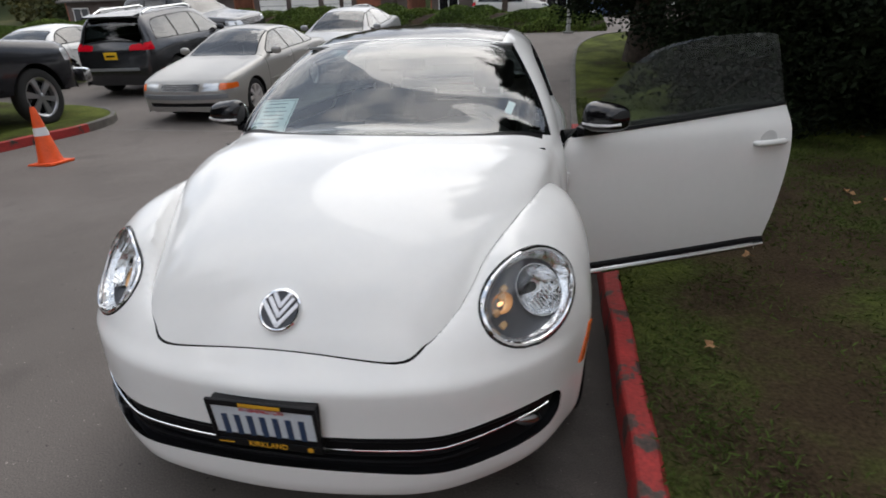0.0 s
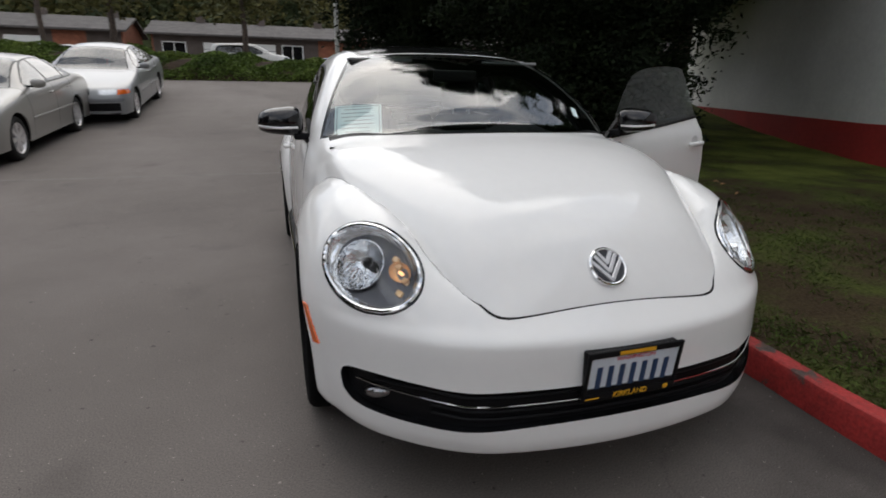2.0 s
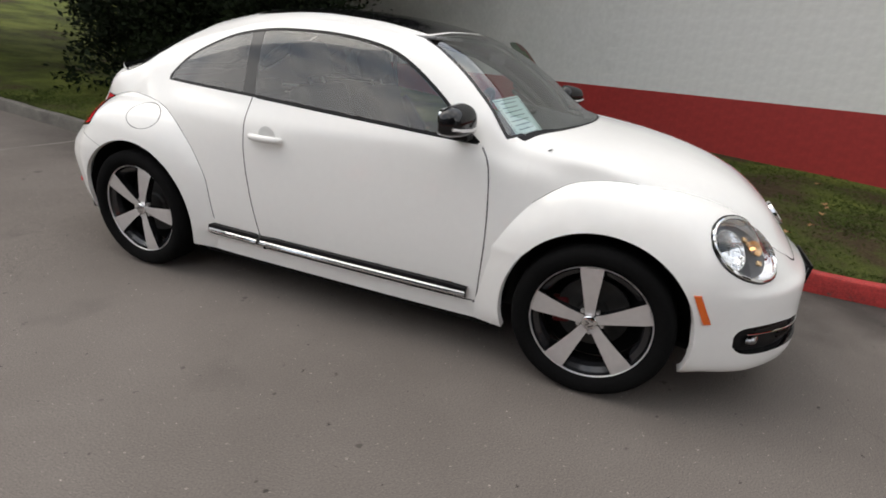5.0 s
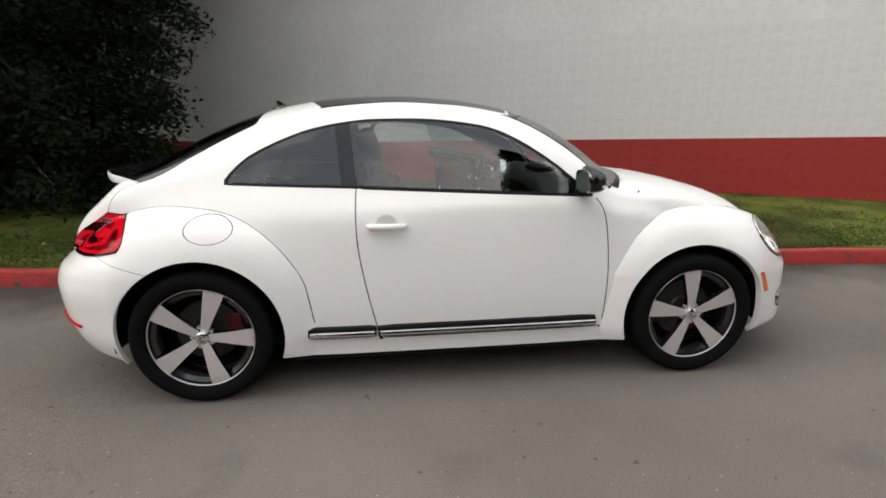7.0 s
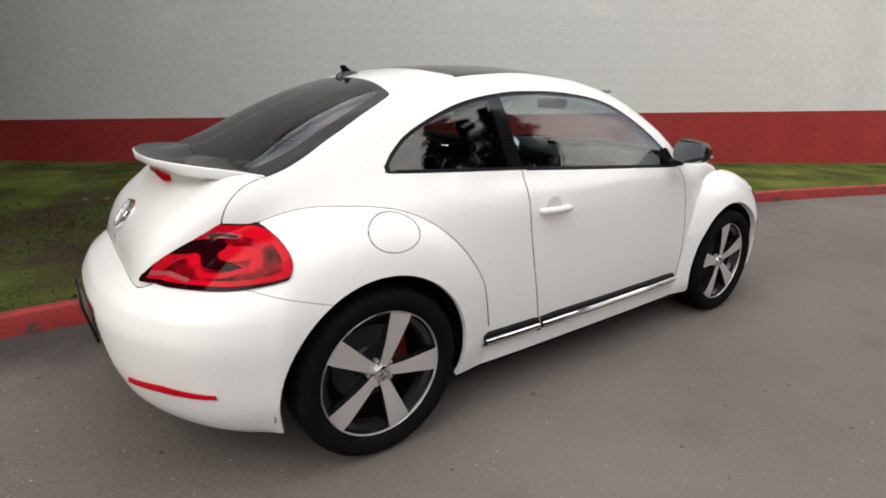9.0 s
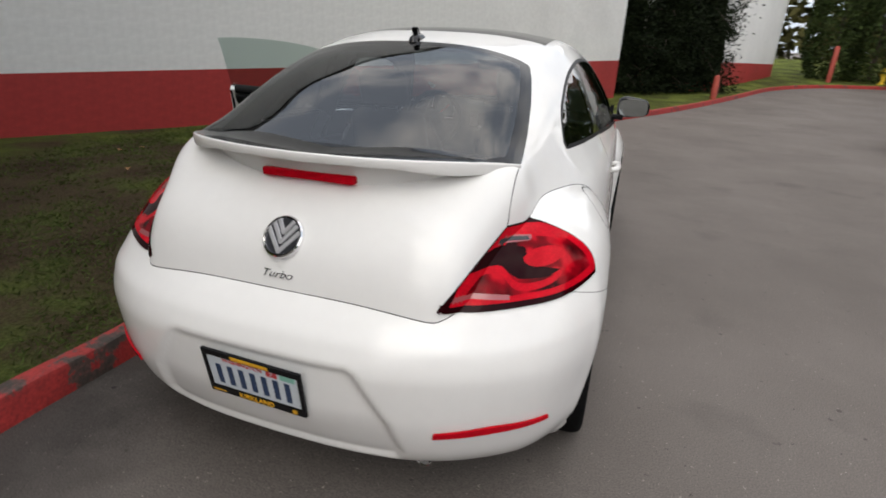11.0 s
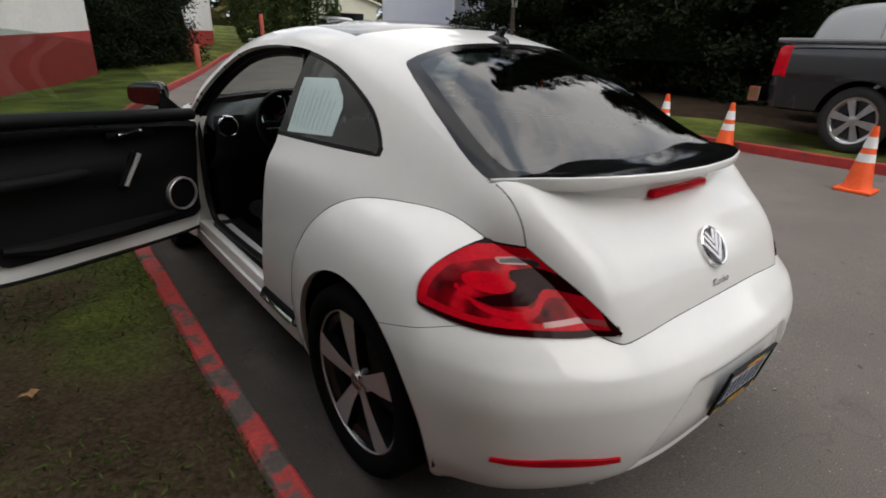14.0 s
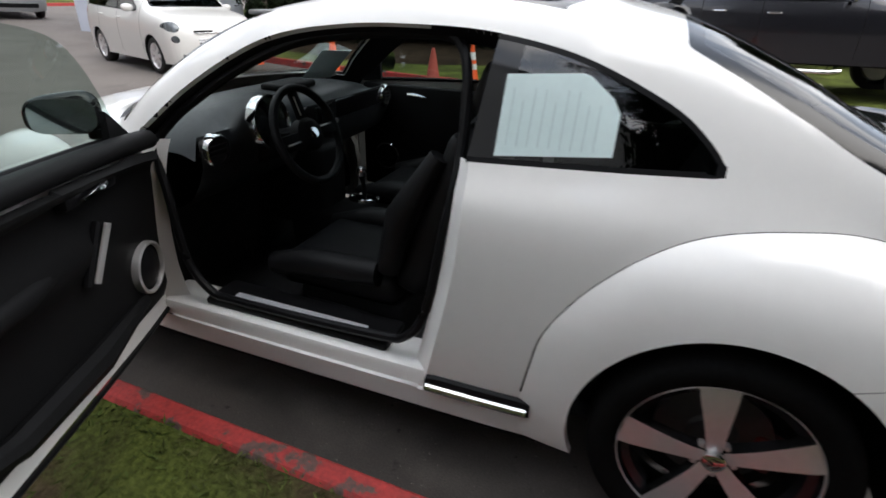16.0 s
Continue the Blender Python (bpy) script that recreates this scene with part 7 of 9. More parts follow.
def evergreen(name, base, height, radius, low, seed, leaves, size, label, lean=0.0, trunk_r=0.22, mat=None, branches=150, shape=0.75, flare=0.0):
    """A broad evergreen: tapered trunk, drooping limbs, sprays of small blades along them, gaps between."""
    rng = np.random.default_rng(seed)
    bx, by, bz = base
    top = Vector((lean, 0, height))
    tr = part(name, bm_tube([(top * t + Vector((0.06 * math.sin(5 * t), 0.05 * math.cos(4 * t), 0))) for t in np.linspace(0, 1, 9)], [trunk_r * (1.35 if t == 0 else 1) * (1 - 0.92 * t) + 0.01 for t in np.linspace(0, 1, 9)], 12), M_BARK)
    tr.location = (bx, by, bz - 0.05)
    tagged(tr, label, "tree")
    cents = []
    per = leaves // branches
    for k in range(branches):
        h = low + (height - low) * rng.uniform(0, 1) ** 1.25
        rel = (h - low) / (height - low)
        reach = radius * (1 - rel) ** shape * rng.uniform(0.62, 1.12) * (0.75 + 0.25 * min(1, rel * 6)) * (1 + flare * min(1, max(0, (h - 3.6) / 2.0))) + 0.25
        a = rng.uniform(0, 2 * math.pi)
        u = Vector((math.cos(a), math.sin(a), 0))
        start = top * (h / height)
        tip = start + u * reach + Vector((0, 0, reach * rng.uniform(-0.30, 0.18)))
        mid = (start + tip) / 2 + Vector((0, 0, reach * 0.14))
        if k % 5 == 0:
            part("limb", bm_tube([start, mid, tip], [0.05 * (1 - 0.7 * rel), 0.03, 0.008], 5), M_BARK, tr)
        t = rng.uniform(0.12, 1.05, per) ** 0.75
        P = np.outer((1 - t) ** 2, start) + np.outer(2 * t * (1 - t), mid) + np.outer(t * t, tip)
        sp = (0.10 + 0.24 * np.sin(np.pi * np.clip(t, 0, 1)) * min(1.0, reach))[:, None]
        P += rng.normal(size=(per, 3)) * sp * np.array([1, 1, 0.55])
        P[:, 2] -= np.abs(rng.normal(size=per)) * 0.12
        cents.append(P)
    # solid heart of the crown, coloured as the shade between its branches
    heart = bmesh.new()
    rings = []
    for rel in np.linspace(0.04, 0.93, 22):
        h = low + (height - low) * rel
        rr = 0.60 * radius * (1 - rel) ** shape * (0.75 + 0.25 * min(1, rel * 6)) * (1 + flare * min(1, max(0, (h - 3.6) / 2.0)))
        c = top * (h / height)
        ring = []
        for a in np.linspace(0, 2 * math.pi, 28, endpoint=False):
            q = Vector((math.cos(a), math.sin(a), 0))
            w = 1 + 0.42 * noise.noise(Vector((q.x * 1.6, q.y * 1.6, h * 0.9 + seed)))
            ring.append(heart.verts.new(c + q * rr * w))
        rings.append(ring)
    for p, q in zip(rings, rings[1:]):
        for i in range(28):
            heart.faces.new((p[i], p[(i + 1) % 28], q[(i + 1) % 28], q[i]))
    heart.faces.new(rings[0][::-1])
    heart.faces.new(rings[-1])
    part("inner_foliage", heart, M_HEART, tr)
    C_ = np.concatenate(cents)
    C_ = C_[C_[:, 2] > 0.05]
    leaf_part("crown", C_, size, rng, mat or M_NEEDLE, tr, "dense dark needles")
    return tr


evergreen("evergreen_tree", (4.15, 5.15, gz(4, 5.15) + 0.13), 14.0, 2.2, 0.25, 3, 330000, 0.085, "broad dark evergreen tree on the lawn by the wall", 0, 0.26, None, 440, 0.45, 0.95)
evergreen("evergreen_tree", (7.4, 6.5, gz(7.4, 6.5) + 0.13), 13.0, 4.3, 4.1, 6, 150000, 0.14, "tall dark evergreen tree close to the block wall", 0, 0.22, None, 300, 0.4)
evergreen("evergreen_tree", (9.9, 11.2, gz(9.9, 11.2) + 0.13), 12.5, 4.2, 2.6, 7, 100000, 0.14, "dark evergreen tree overhanging the end of the block wall", 0, 0.22, None, 240, 0.45)
evergreen("evergreen_tree", (2.95, 10.6, gz(3, 10.6) + 0.13), 11.0, 2.6, 1.55, 4, 120000, 0.11, "dark evergreen tree with a bare lower trunk", 0, 0.36, None, 240, 0.55)
for k, (x, y, h, r, lo, n, lb) in enumerate((
        (-11.9, -9.6, 11.3, 3.1, 1.25, 56000, "dark evergreen with low sweeping branches behind the kerb"),
        (-13.2, -6.2, 12.4, 3.4, 0.3, 42000, "broad dark evergreen in the planted strip"),
        (-14.2, -2.4, 6.9, 3.0, 0.2, 36000, "broad dark evergreen in the planted strip"),
        (-15.4, 1.4, 4.5, 3.2, 0.2, 30000, "broad dark evergreen in the planted strip"),
        (-14.2, 5.4, 4.4, 3.0, 0.3, 22000, "broad dark evergreen in the planted strip"))):
    tagged(evergreen("evergreen_tree", (x, y, gz(x, y) + 0.15), h * 1.4, r, lo, 20 + k, int(n * 2.0), 0.13, lb, 0.25 if k == 0 else 0.0, 0.17, None, 170, 0.6), group="dark evergreens along the west kerb")
for k, (x, y, h, r, n) in enumerate(((-0.9, -16.6, 5.2, 1.15, 16000), (-2.3, -17.8, 5.6, 1.3, 18000), (-3.5, -18.9, 5.4, 1.2, 16000))):
    tagged(evergreen("evergreen_shrub", (x + 0.5, y + 0.2, gz(x, y) + 0.12), h, r, 0.15, 40 + k, int(n * 1.6), 0.10, "tall dark evergreen shrub beside the wall", 0, 0.08, None, 150, 0.5), group="shrubs beyond the wall's end")


def columnar(base, height, radius, seed, n):
    rng = np.random.default_rng(seed)
    tr = part("column_cypress", bm_tube([(0, 0, 0), (0, 0, height * 0.9)], [0.10, 0.02], 8), M_BARK)
    tr.location = base
    t = rng.uniform(0, 1, n)
    a = rng.uniform(0, 2 * math.pi, n)
    prof = radius * np.minimum(1, 0.72 + 2.0 * t) * np.minimum(1, (1 - t) * 3.2) ** 0.6
    rr = prof * (1 + 0.07 * np.sin(5 * a + 9 * t) + rng.normal(size=n) * 0.05) * np.where(rng.uniform(size=n) < 0.2, 0.75, 1)
    leaf_part("crown", np.stack([rr * np.cos(a), rr * np.sin(a), 0.05 + t * (height - 0.1)], 1), 0.16, rng, M_COLUMN, tr, "dense upright needles", -0.5)
    return tagged(tr, "tall clipped columnar evergreen", "tree", "columnar evergreens at the lane's end")


for k, (x, y, h, r) in enumerate(((-9.2, -26.2, 6.6, 1.15), (-10.7, -26.0, 6.9, 1.2), (-12.3, -25.7, 6.4, 1.1))):
    columnar((x, y, gz(x, y) + 0.1), h, r, 60 + k, 12000)


def mound(name, line, width, height, seed, n, size, mat, label, category):
    """A low bank of greenery along a line: an earth ridge under many small leaves."""
    rng = np.random.default_rng(seed)
    line = np.asarray(line, float)
    bm = bmesh.new()
    rows_ = []
    for i, p in enumerate(line):
        s = side_of(line, i)
        end = math.sin(math.pi * (i + 0.5) / len(line)) ** 0.35
        rows_.append([bm.verts.new((p[0] + s[0] * w * width, p[1] + s[1] * w * width, gz(*(p + s * w * width)) + height * 0.82 * end * (1 - (2 * w - 1) ** 2) ** 0.6 - 0.02)) for w in np.linspace(0, 1, 9)])
    for a, b in zip(rows_, rows_[1:]):
        for i in range(8):
            bm.faces.new((a[i], a[i + 1], b[i + 1], b[i]))
    bmesh.ops.recalc_face_normals(bm, faces=bm.faces[:])
    ob = part(name, bm, M_SOIL)
    i = rng.uniform(0, len(line) - 1.001, n)
    i0 = i.astype(int)
    P = line[i0] + (line[i0 + 1] - line[i0]) * (i - i0)[:, None]
    S = np.array([side_of(line, k) for k in range(len(line))])[i0]
    w = rng.uniform(0.04, 1, n)
    end = np.sin(np.pi * (i + 0.5) / len(line)) ** 0.35
    bumps = 1 + 0.16 * np.sin(P[:, 0] * 2.1) + 0.12 * np.sin(P[:, 0] * 5.3 + w * 7) + 0.1 * np.sin(w * 13 + P[:, 0] * 3)
    Q = P + S * (w * width)[:, None]
    z = np.array([gz(x, y) for x, y in Q]) + height * end * bumps * (1 - (2 * w - 1) ** 2) ** 0.6 * rng.uniform(0.82, 1.05, n)
    leaf_part("leaves", np.c_[Q, z], size, rng, mat, ob, "small bright leaves", -0.4, 0.7)
    return tagged(ob, label, category, kind="stuff")


M_SOIL = ramp_mat("brown_earth", [(0.3, (0.014, 0.009, 0.006)), (0.7, (0.040, 0.026, 0.016))], 3.0, 0.95, 8, 0.6, 40, 0.02)
M_SOIL.node_tree.nodes["Principled BSDF"].inputs["Specular IOR Level"].default_value = 0.1
mound("green_bank", [(x, 18.9 + 0.012 * (x + 3) ** 2 * 0.2) for x in np.linspace(2.5, -24, 40)], 3.2, 0.66, 71, 130000, 0.065, M_HEDGE, "green bank of low shrubs beyond the car park", "hedge")
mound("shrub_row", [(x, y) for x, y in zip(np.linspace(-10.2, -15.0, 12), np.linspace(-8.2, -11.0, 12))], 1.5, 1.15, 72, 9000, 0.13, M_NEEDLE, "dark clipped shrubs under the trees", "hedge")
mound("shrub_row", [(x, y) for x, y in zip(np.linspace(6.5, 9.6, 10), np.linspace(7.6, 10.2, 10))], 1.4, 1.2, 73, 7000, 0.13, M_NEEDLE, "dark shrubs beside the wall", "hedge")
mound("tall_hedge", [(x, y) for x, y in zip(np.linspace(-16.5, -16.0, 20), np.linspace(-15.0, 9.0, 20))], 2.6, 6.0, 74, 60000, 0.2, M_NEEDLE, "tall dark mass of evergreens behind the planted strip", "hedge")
# bare earth and leaf litter under the western trees
bm = bmesh.new()
g = [[bm.verts.new((x + 0.5 * math.sin(y), y, gz(x, y) + KERB_H + (0.075 if x < -8.7 else -0.06) + 0.03 * noise.noise(Vector((x, y, 0))))) for x in (-8.5, -8.9, -10.8, -12.4, -14.5, -18)] for y in np.linspace(-12, 1.0, 20)]
for a, b in zip(g, g[1:]):
    for i in range(5):
        bm.faces.new((a[i], a[i + 1], b[i + 1], b[i]))
bmesh.ops.recalc_face_normals(bm, faces=bm.faces[:])
tagged(part("bare_earth", bm, M_SOIL), "bare brown earth under the evergreens", "ground", kind="structure")

# far wooded hillside
rng = np.random.default_rng(5)
bm = bmesh.new()
g = [[bm.verts.new((x, y, 2.0 + z + 1.5 * math.sin(x * 0.05 + y))) for x in np.linspace(-130, 130, 27)] for y, z in ((56, 0), (66, 3), (80, 9), (100, 17), (130, 24))]
for a, b in zip(g, g[1:]):
    for i in range(26):
        bm.faces.new((a[i], a[i + 1], b[i + 1], b[i]))
bmesh.ops.recalc_face_normals(bm, faces=bm.faces[:])
hill = tagged(part("wooded_hillside", bm, M_WOODS), "dark wooded hillside far behind the houses", "woods", kind="stuff")
for nm, mat, count, hh, seed in (("far_conifers", M_WOODS, 170, (9, 15), 81), ("far_broadleaves", M_OLIVE, 90, (6, 10), 82)):
    r2 = np.random.default_rng(seed)
    cents = []
    for k in range(count):
        y = r2.uniform(58, 100)
        x = r2.uniform(-110, 100)
        z = 2.0 + float(np.interp(y, [56, 66, 80, 100], [0, 3, 9, 17]))
        h = r2.uniform(*hh)
        t = r2.uniform(0, 1, 800)
        a = r2.uniform(0, 6.28, 800)
        rad = (h * 0.24 * (1 - t) ** 0.8 if nm == "far_conifers" else h * 0.42 * np.sin(np.pi * np.clip(t * 0.9 + 0.08, 0, 1)) ** 0.7) * r2.uniform(0.5, 1.1, 800)
        cents.append(np.stack([x + rad * np.cos(a), y + rad * np.sin(a), z + t * h], 1))
    tagged(leaf_part(nm, np.concatenate(cents), 0.6, r2, mat, None, "", 0.2, 0.6), "far wooded slope of " + ("dark conifers" if nm == "far_conifers" else "yellow-green spring trees"), "woods", kind="stuff")
# south: woods behind the garage
r2 = np.random.default_rng(83)
cents = []
for k in range(60):
    x, y, h = r2.uniform(-60, 20), r2.uniform(-70, -46), r2.uniform(7, 13)
    t, a = r2.uniform(0, 1, 330), r2.uniform(0, 6.28, 330)
    rad = h * 0.4 * np.sin(np.pi * np.clip(t * 0.9 + 0.08, 0, 1)) ** 0.7 * r2.uniform(0.5, 1.1, 330)
    cents.append(np.stack([x + rad * np.cos(a), y + rad * np.sin(a), 1.2 + t * h], 1))
tagged(leaf_part("far_broadleaves", np.concatenate(cents), 1.0, r2, M_OLIVE, None, "", 0.2, 0.6), "yellow-green spring trees behind the garage", "woods", kind="stuff")

# ---- the other parked vehicles ----
M_SILVER = plain("silver_paint", (0.27, 0.275, 0.28), 0.38, 0.2, 0.6, 0.02, 4)
M_SILVER_WARM = plain("pale_silver_paint", (0.30, 0.288, 0.268), 0.40, 0.15, 0.6, 0.02, 4)
M_GRAPHITE = plain("dark_grey_paint", (0.055, 0.056, 0.06), 0.26, 0.75, 0.5, 0.03, 4)
M_CHARCOAL = plain("charcoal_paint", (0.014, 0.014, 0.018), 0.26, 0.3, 0.5, 0.03, 4)
M_WHITE2 = plain("white_paint", (0.62, 0.61, 0.585), 0.32, 0, 0.7, 0.015, 4)
M_BLUE = plain("blue_paint", (0.05, 0.10, 0.22), 0.3, 0.3, 0.6, 0.02, 4)
M_CARGLASS = glass_mat("parked_car_glass", (0.13, 0.15, 0.155), 0.0, 0.9)
M_HLAMP = plain("lamp_lens_grey", (0.62, 0.64, 0.66), 0.15, 0.5, 0.6, 0.15, 25)
M_HLAMP_DARK = plain("dark_round_lamp", (0.10, 0.11, 0.12), 0.08, 0.6, 0.6, 0.4, 30)
M_YPLATE = plain("yellow_dealer_plate", (0.85, 0.50, 0.02), 0.45)
M_DULLTYRE = plain("worn_tyre", (0.012, 0.012, 0.012), 0.85, 0, 0, 0.2, 12)
M_ALLOY = plain("polished_alloy", (0.42, 0.42, 0.43), 0.28, 0.85, 0, 0.1, 20)
M_GREYBAND = plain("grey_bumper_band", (0.16, 0.165, 0.175), 0.5, 0, 0, 0.1, 8)

SEDAN = dict(
    W=1.78, wroof=0.56, H=1.40, sill=0.21, R=0.315, arch=0.355, axles=(-1.46, 1.17),
    prof=[(-2.395, 0.24), (-2.415, 0.36), (-2.41, 0.52), (-2.37, 0.63), (-2.30, 0.70), (-2.1, 0.765), (-1.7, 0.845), (-1.2, 0.925), (-1.0, 0.955), (-0.55, 1.19), (-0.15, 1.355), (0.2, 1.40), (0.7, 1.385), (1.1, 1.28), (1.45, 1.09), (1.62, 1.035), (1.9, 1.02), (2.25, 0.985), (2.36, 0.92), (2.40, 0.72), (2.42, 0.45), (2.39, 0.26)],
    belt=[(-2.42, 0.56), (-2.2, 0.66), (-1.7, 0.77), (-1.0, 0.88), (0, 0.925), (1.3, 0.955), (1.8, 0.94), (2.42, 0.82)],
    ws=(-0.99, -0.13), rw=(0.98, 1.55), dlo=[(-0.74, 0.955), (-0.40, 1.17), (-0.12, 1.285), (0.25, 1.325), (0.66, 1.315), (1.0, 1.225), (1.33, 1.035), (1.27, 0.995), (0.2, 0.965)],
    pillars=(0.16, 0.93), gaps=(-0.92, 0.18, 1.02), handles=(0.02, 0.86),
    lamps=[([(0.42, 0.565), (0.42, 0.665), (0.66, 0.675), (0.66, 0.565)], "M_HLAMP"), ([(0.675, 0.565), (0.675, 0.672), (0.88, 0.655), (0.88, 0.575)], "M_AMBER")],
    grille=[(-0.33, 0.565), (-0.35, 0.665), (0.35, 0.665), (0.33, 0.565)], intake=[(-0.62, 0.31), (-0.62, 0.375), (0.62, 0.375), (0.62, 0.31)],
    tails=[([(0.45, 0.70), (0.45, 0.84), (0.88, 0.84), (0.88, 0.72)], "M_RED")], band=(0.435, 0.50), spokes=7)
SEDAN_B = dict(SEDAN, W=1.86, wroof=0.57, arch=0.36, axles=(-1.55, 1.20), ws=(-1.02, -0.20), pillars=(0.10, 0.93), gaps=(-1.0, 0.12, 1.0),
    lamps=[([(0.40, 0.60), (0.40, 0.69), (0.70, 0.69), (0.70, 0.60)], "M_HLAMP"), ([(0.715, 0.60), (0.715, 0.69), (0.90, 0.68), (0.90, 0.60)], "M_AMBER")],
    grille=[(-0.24, 0.60), (-0.24, 0.70), (0.24, 0.70), (0.24, 0.60)], band=(0.47, 0.52), intake=[(-0.75, 0.28), (-0.75, 0.44), (0.75, 0.44), (0.75, 0.28)])
SUV = dict(
    W=1.92, wroof=0.64, H=1.76, sill=0.30, R=0.38, arch=0.43, axles=(-1.45, 1.46),
    prof=[(-2.36, 0.28), (-2.40, 0.42), (-2.41, 0.62), (-2.39, 0.84), (-2.33, 0.99), (-2.12, 1.055), (-1.6, 1.10), (-1.15, 1.135), (-0.98, 1.16), (-0.5, 1.50), (-0.12, 1.69), (0.4, 1.76), (1.4, 1.735), (1.9, 1.67), (2.02, 1.58), (2.20, 1.16), (2.32, 1.02), (2.36, 0.85), (2.40, 0.60), (2.36, 0.30)],
    belt=[(-2.42, 0.80), (-2.1, 0.96), (-1.0, 1.06), (0, 1.09), (1.5, 1.13), (2.42, 1.05)],
    ws=(-0.97, -0.14), rw=(2.0, 2.20), dlo=[(-0.66, 1.12), (-0.35, 1.38), (-0.05, 1.56), (0.4, 1.61), (1.4, 1.59), (1.78, 1.52), (1.92, 1.22), (1.86, 1.17), (0.3, 1.135)],
    pillars=(0.22, 1.16), gaps=(-0.90, 0.25, 1.22), handles=(0.05, 1.0),
    lamps=[([(0.50, 0.82), (0.52, 0.95), (0.92, 0.97), (0.92, 0.84)], "M_HLAMP")],
    grille=[(-0.46, 0.80), (-0.48, 0.96), (0.48, 0.96), (0.46, 0.80)], intake=[(-0.6, 0.40), (-0.6, 0.54), (0.6, 0.54), (0.6, 0.40)],
    tails=[([(0.42, 1.00), (0.42, 1.10), (0.96, 1.16), (0.96, 1.00)], "M_RED")], band=None, spokes=5)
MPV = dict(
    W=1.78, wroof=0.66, H=1.67, sill=0.22, R=0.32, arch=0.365, axles=(-1.30, 1.31),
    prof=[(-2.08, 0.24), (-2.12, 0.36), (-2.125, 0.52), (-2.10, 0.70), (-2.04, 0.86), (-1.85, 0.985), (-1.5, 1.06), (-1.25, 1.095), (-1.12, 1.13), (-0.68, 1.45), (-0.36, 1.60), (0.2, 1.67), (1.2, 1.65), (1.68, 1.585), (1.82, 1.48), (1.98, 1.12), (2.06, 0.98), (2.10, 0.78), (2.12, 0.52), (2.08, 0.26)],
    belt=[(-2.13, 0.70), (-1.9, 0.86), (-1.1, 0.99), (0, 1.02), (1.3, 1.06), (2.12, 0.98)],
    ws=(-1.13, -0.38), rw=(1.78, 1.97), dlo=[(-0.80, 1.05), (-0.50, 1.28), (-0.2, 1.46), (0.3, 1.53), (1.2, 1.51), (1.55, 1.45), (1.68, 1.15), (1.62, 1.10), (0.2, 1.06)],
    pillars=(0.10, 1.05), gaps=(-0.92, 0.12, 1.08), handles=(0.0, 0.92),
    lamps=[([(0.745 + 0.105 * math.cos(a), 0.83 + 0.085 * math.sin(a)) for a in np.linspace(0, 6.0, 14)], "M_HLAMP_DARK"), ([(0.74 + 0.062 * math.cos(a), 0.635 + 0.06 * math.sin(a)) for a in np.linspace(0, 6.0, 12)], "M_HLAMP_DARK")],
    grille=[(-0.36, 0.555), (-0.38, 0.63), (0.38, 0.63), (0.36, 0.555)], intake=[(-0.66, 0.30), (-0.68, 0.385), (0.68, 0.385), (0.66, 0.30)],
    tails=[([(0.66, 0.9), (0.66, 1.12), (0.86, 1.12), (0.86, 0.9)], "M_RED")], band=None, spokes=7)
PICKUP = dict(
    W=2.02, wroof=0.70, H=1.90, sill=0.50, R=0.42, arch=0.49, axles=(-2.17, 1.875),
    prof=[(-3.14, 0.50), (-3.17, 0.66), (-3.18, 0.90), (-3.15, 1.10), (-3.05, 1.19), (-2.7, 1.235), (-1.9, 1.27), (-1.60, 1.30), (-1.42, 1.36), (-0.9, 1.72), (-0.6, 1.85), (-0.1, 1.90), (0.62, 1.875), (0.80, 1.80), (0.90, 1.45), (0.92, 1.375), (1.0, 1.36), (3.08, 1.36), (3.14, 1.33), (3.155, 1.0), (3.15, 0.72), (3.12, 0.55)],
    belt=[(-3.18, 1.0), (-2.8, 1.12), (-1.4, 1.20), (0, 1.22), (0.9, 1.24), (3.15, 1.24)],
    ws=(-1.45, -0.62), rw=(0.80, 0.895), dlo=[(-1.12, 1.27), (-0.82, 1.50), (-0.52, 1.70), (-0.1, 1.745), (0.55, 1.73), (0.68, 1.66), (0.72, 1.31), (0.66, 1.275)],
    pillars=(0.02,), gaps=(-1.25, 0.04, 0.85), handles=(-0.12, 0.62),
    lamps=[([(0.56, 0.92), (0.56, 1.10), (0.98, 1.10), (0.98, 0.92)], "M_HLAMP")],
    grille=[(-0.50, 0.80), (-0.52, 1.10), (0.52, 1.10), (0.50, 0.80)], intake=[(-0.6, 0.56), (-0.6, 0.66), (0.6, 0.66), (0.6, 0.56)],
    tails=[([(0.84, 0.92), (0.84, 1.30), (1.02, 1.30), (1.02, 0.92)], "M_RED")], band=None, spokes=6)


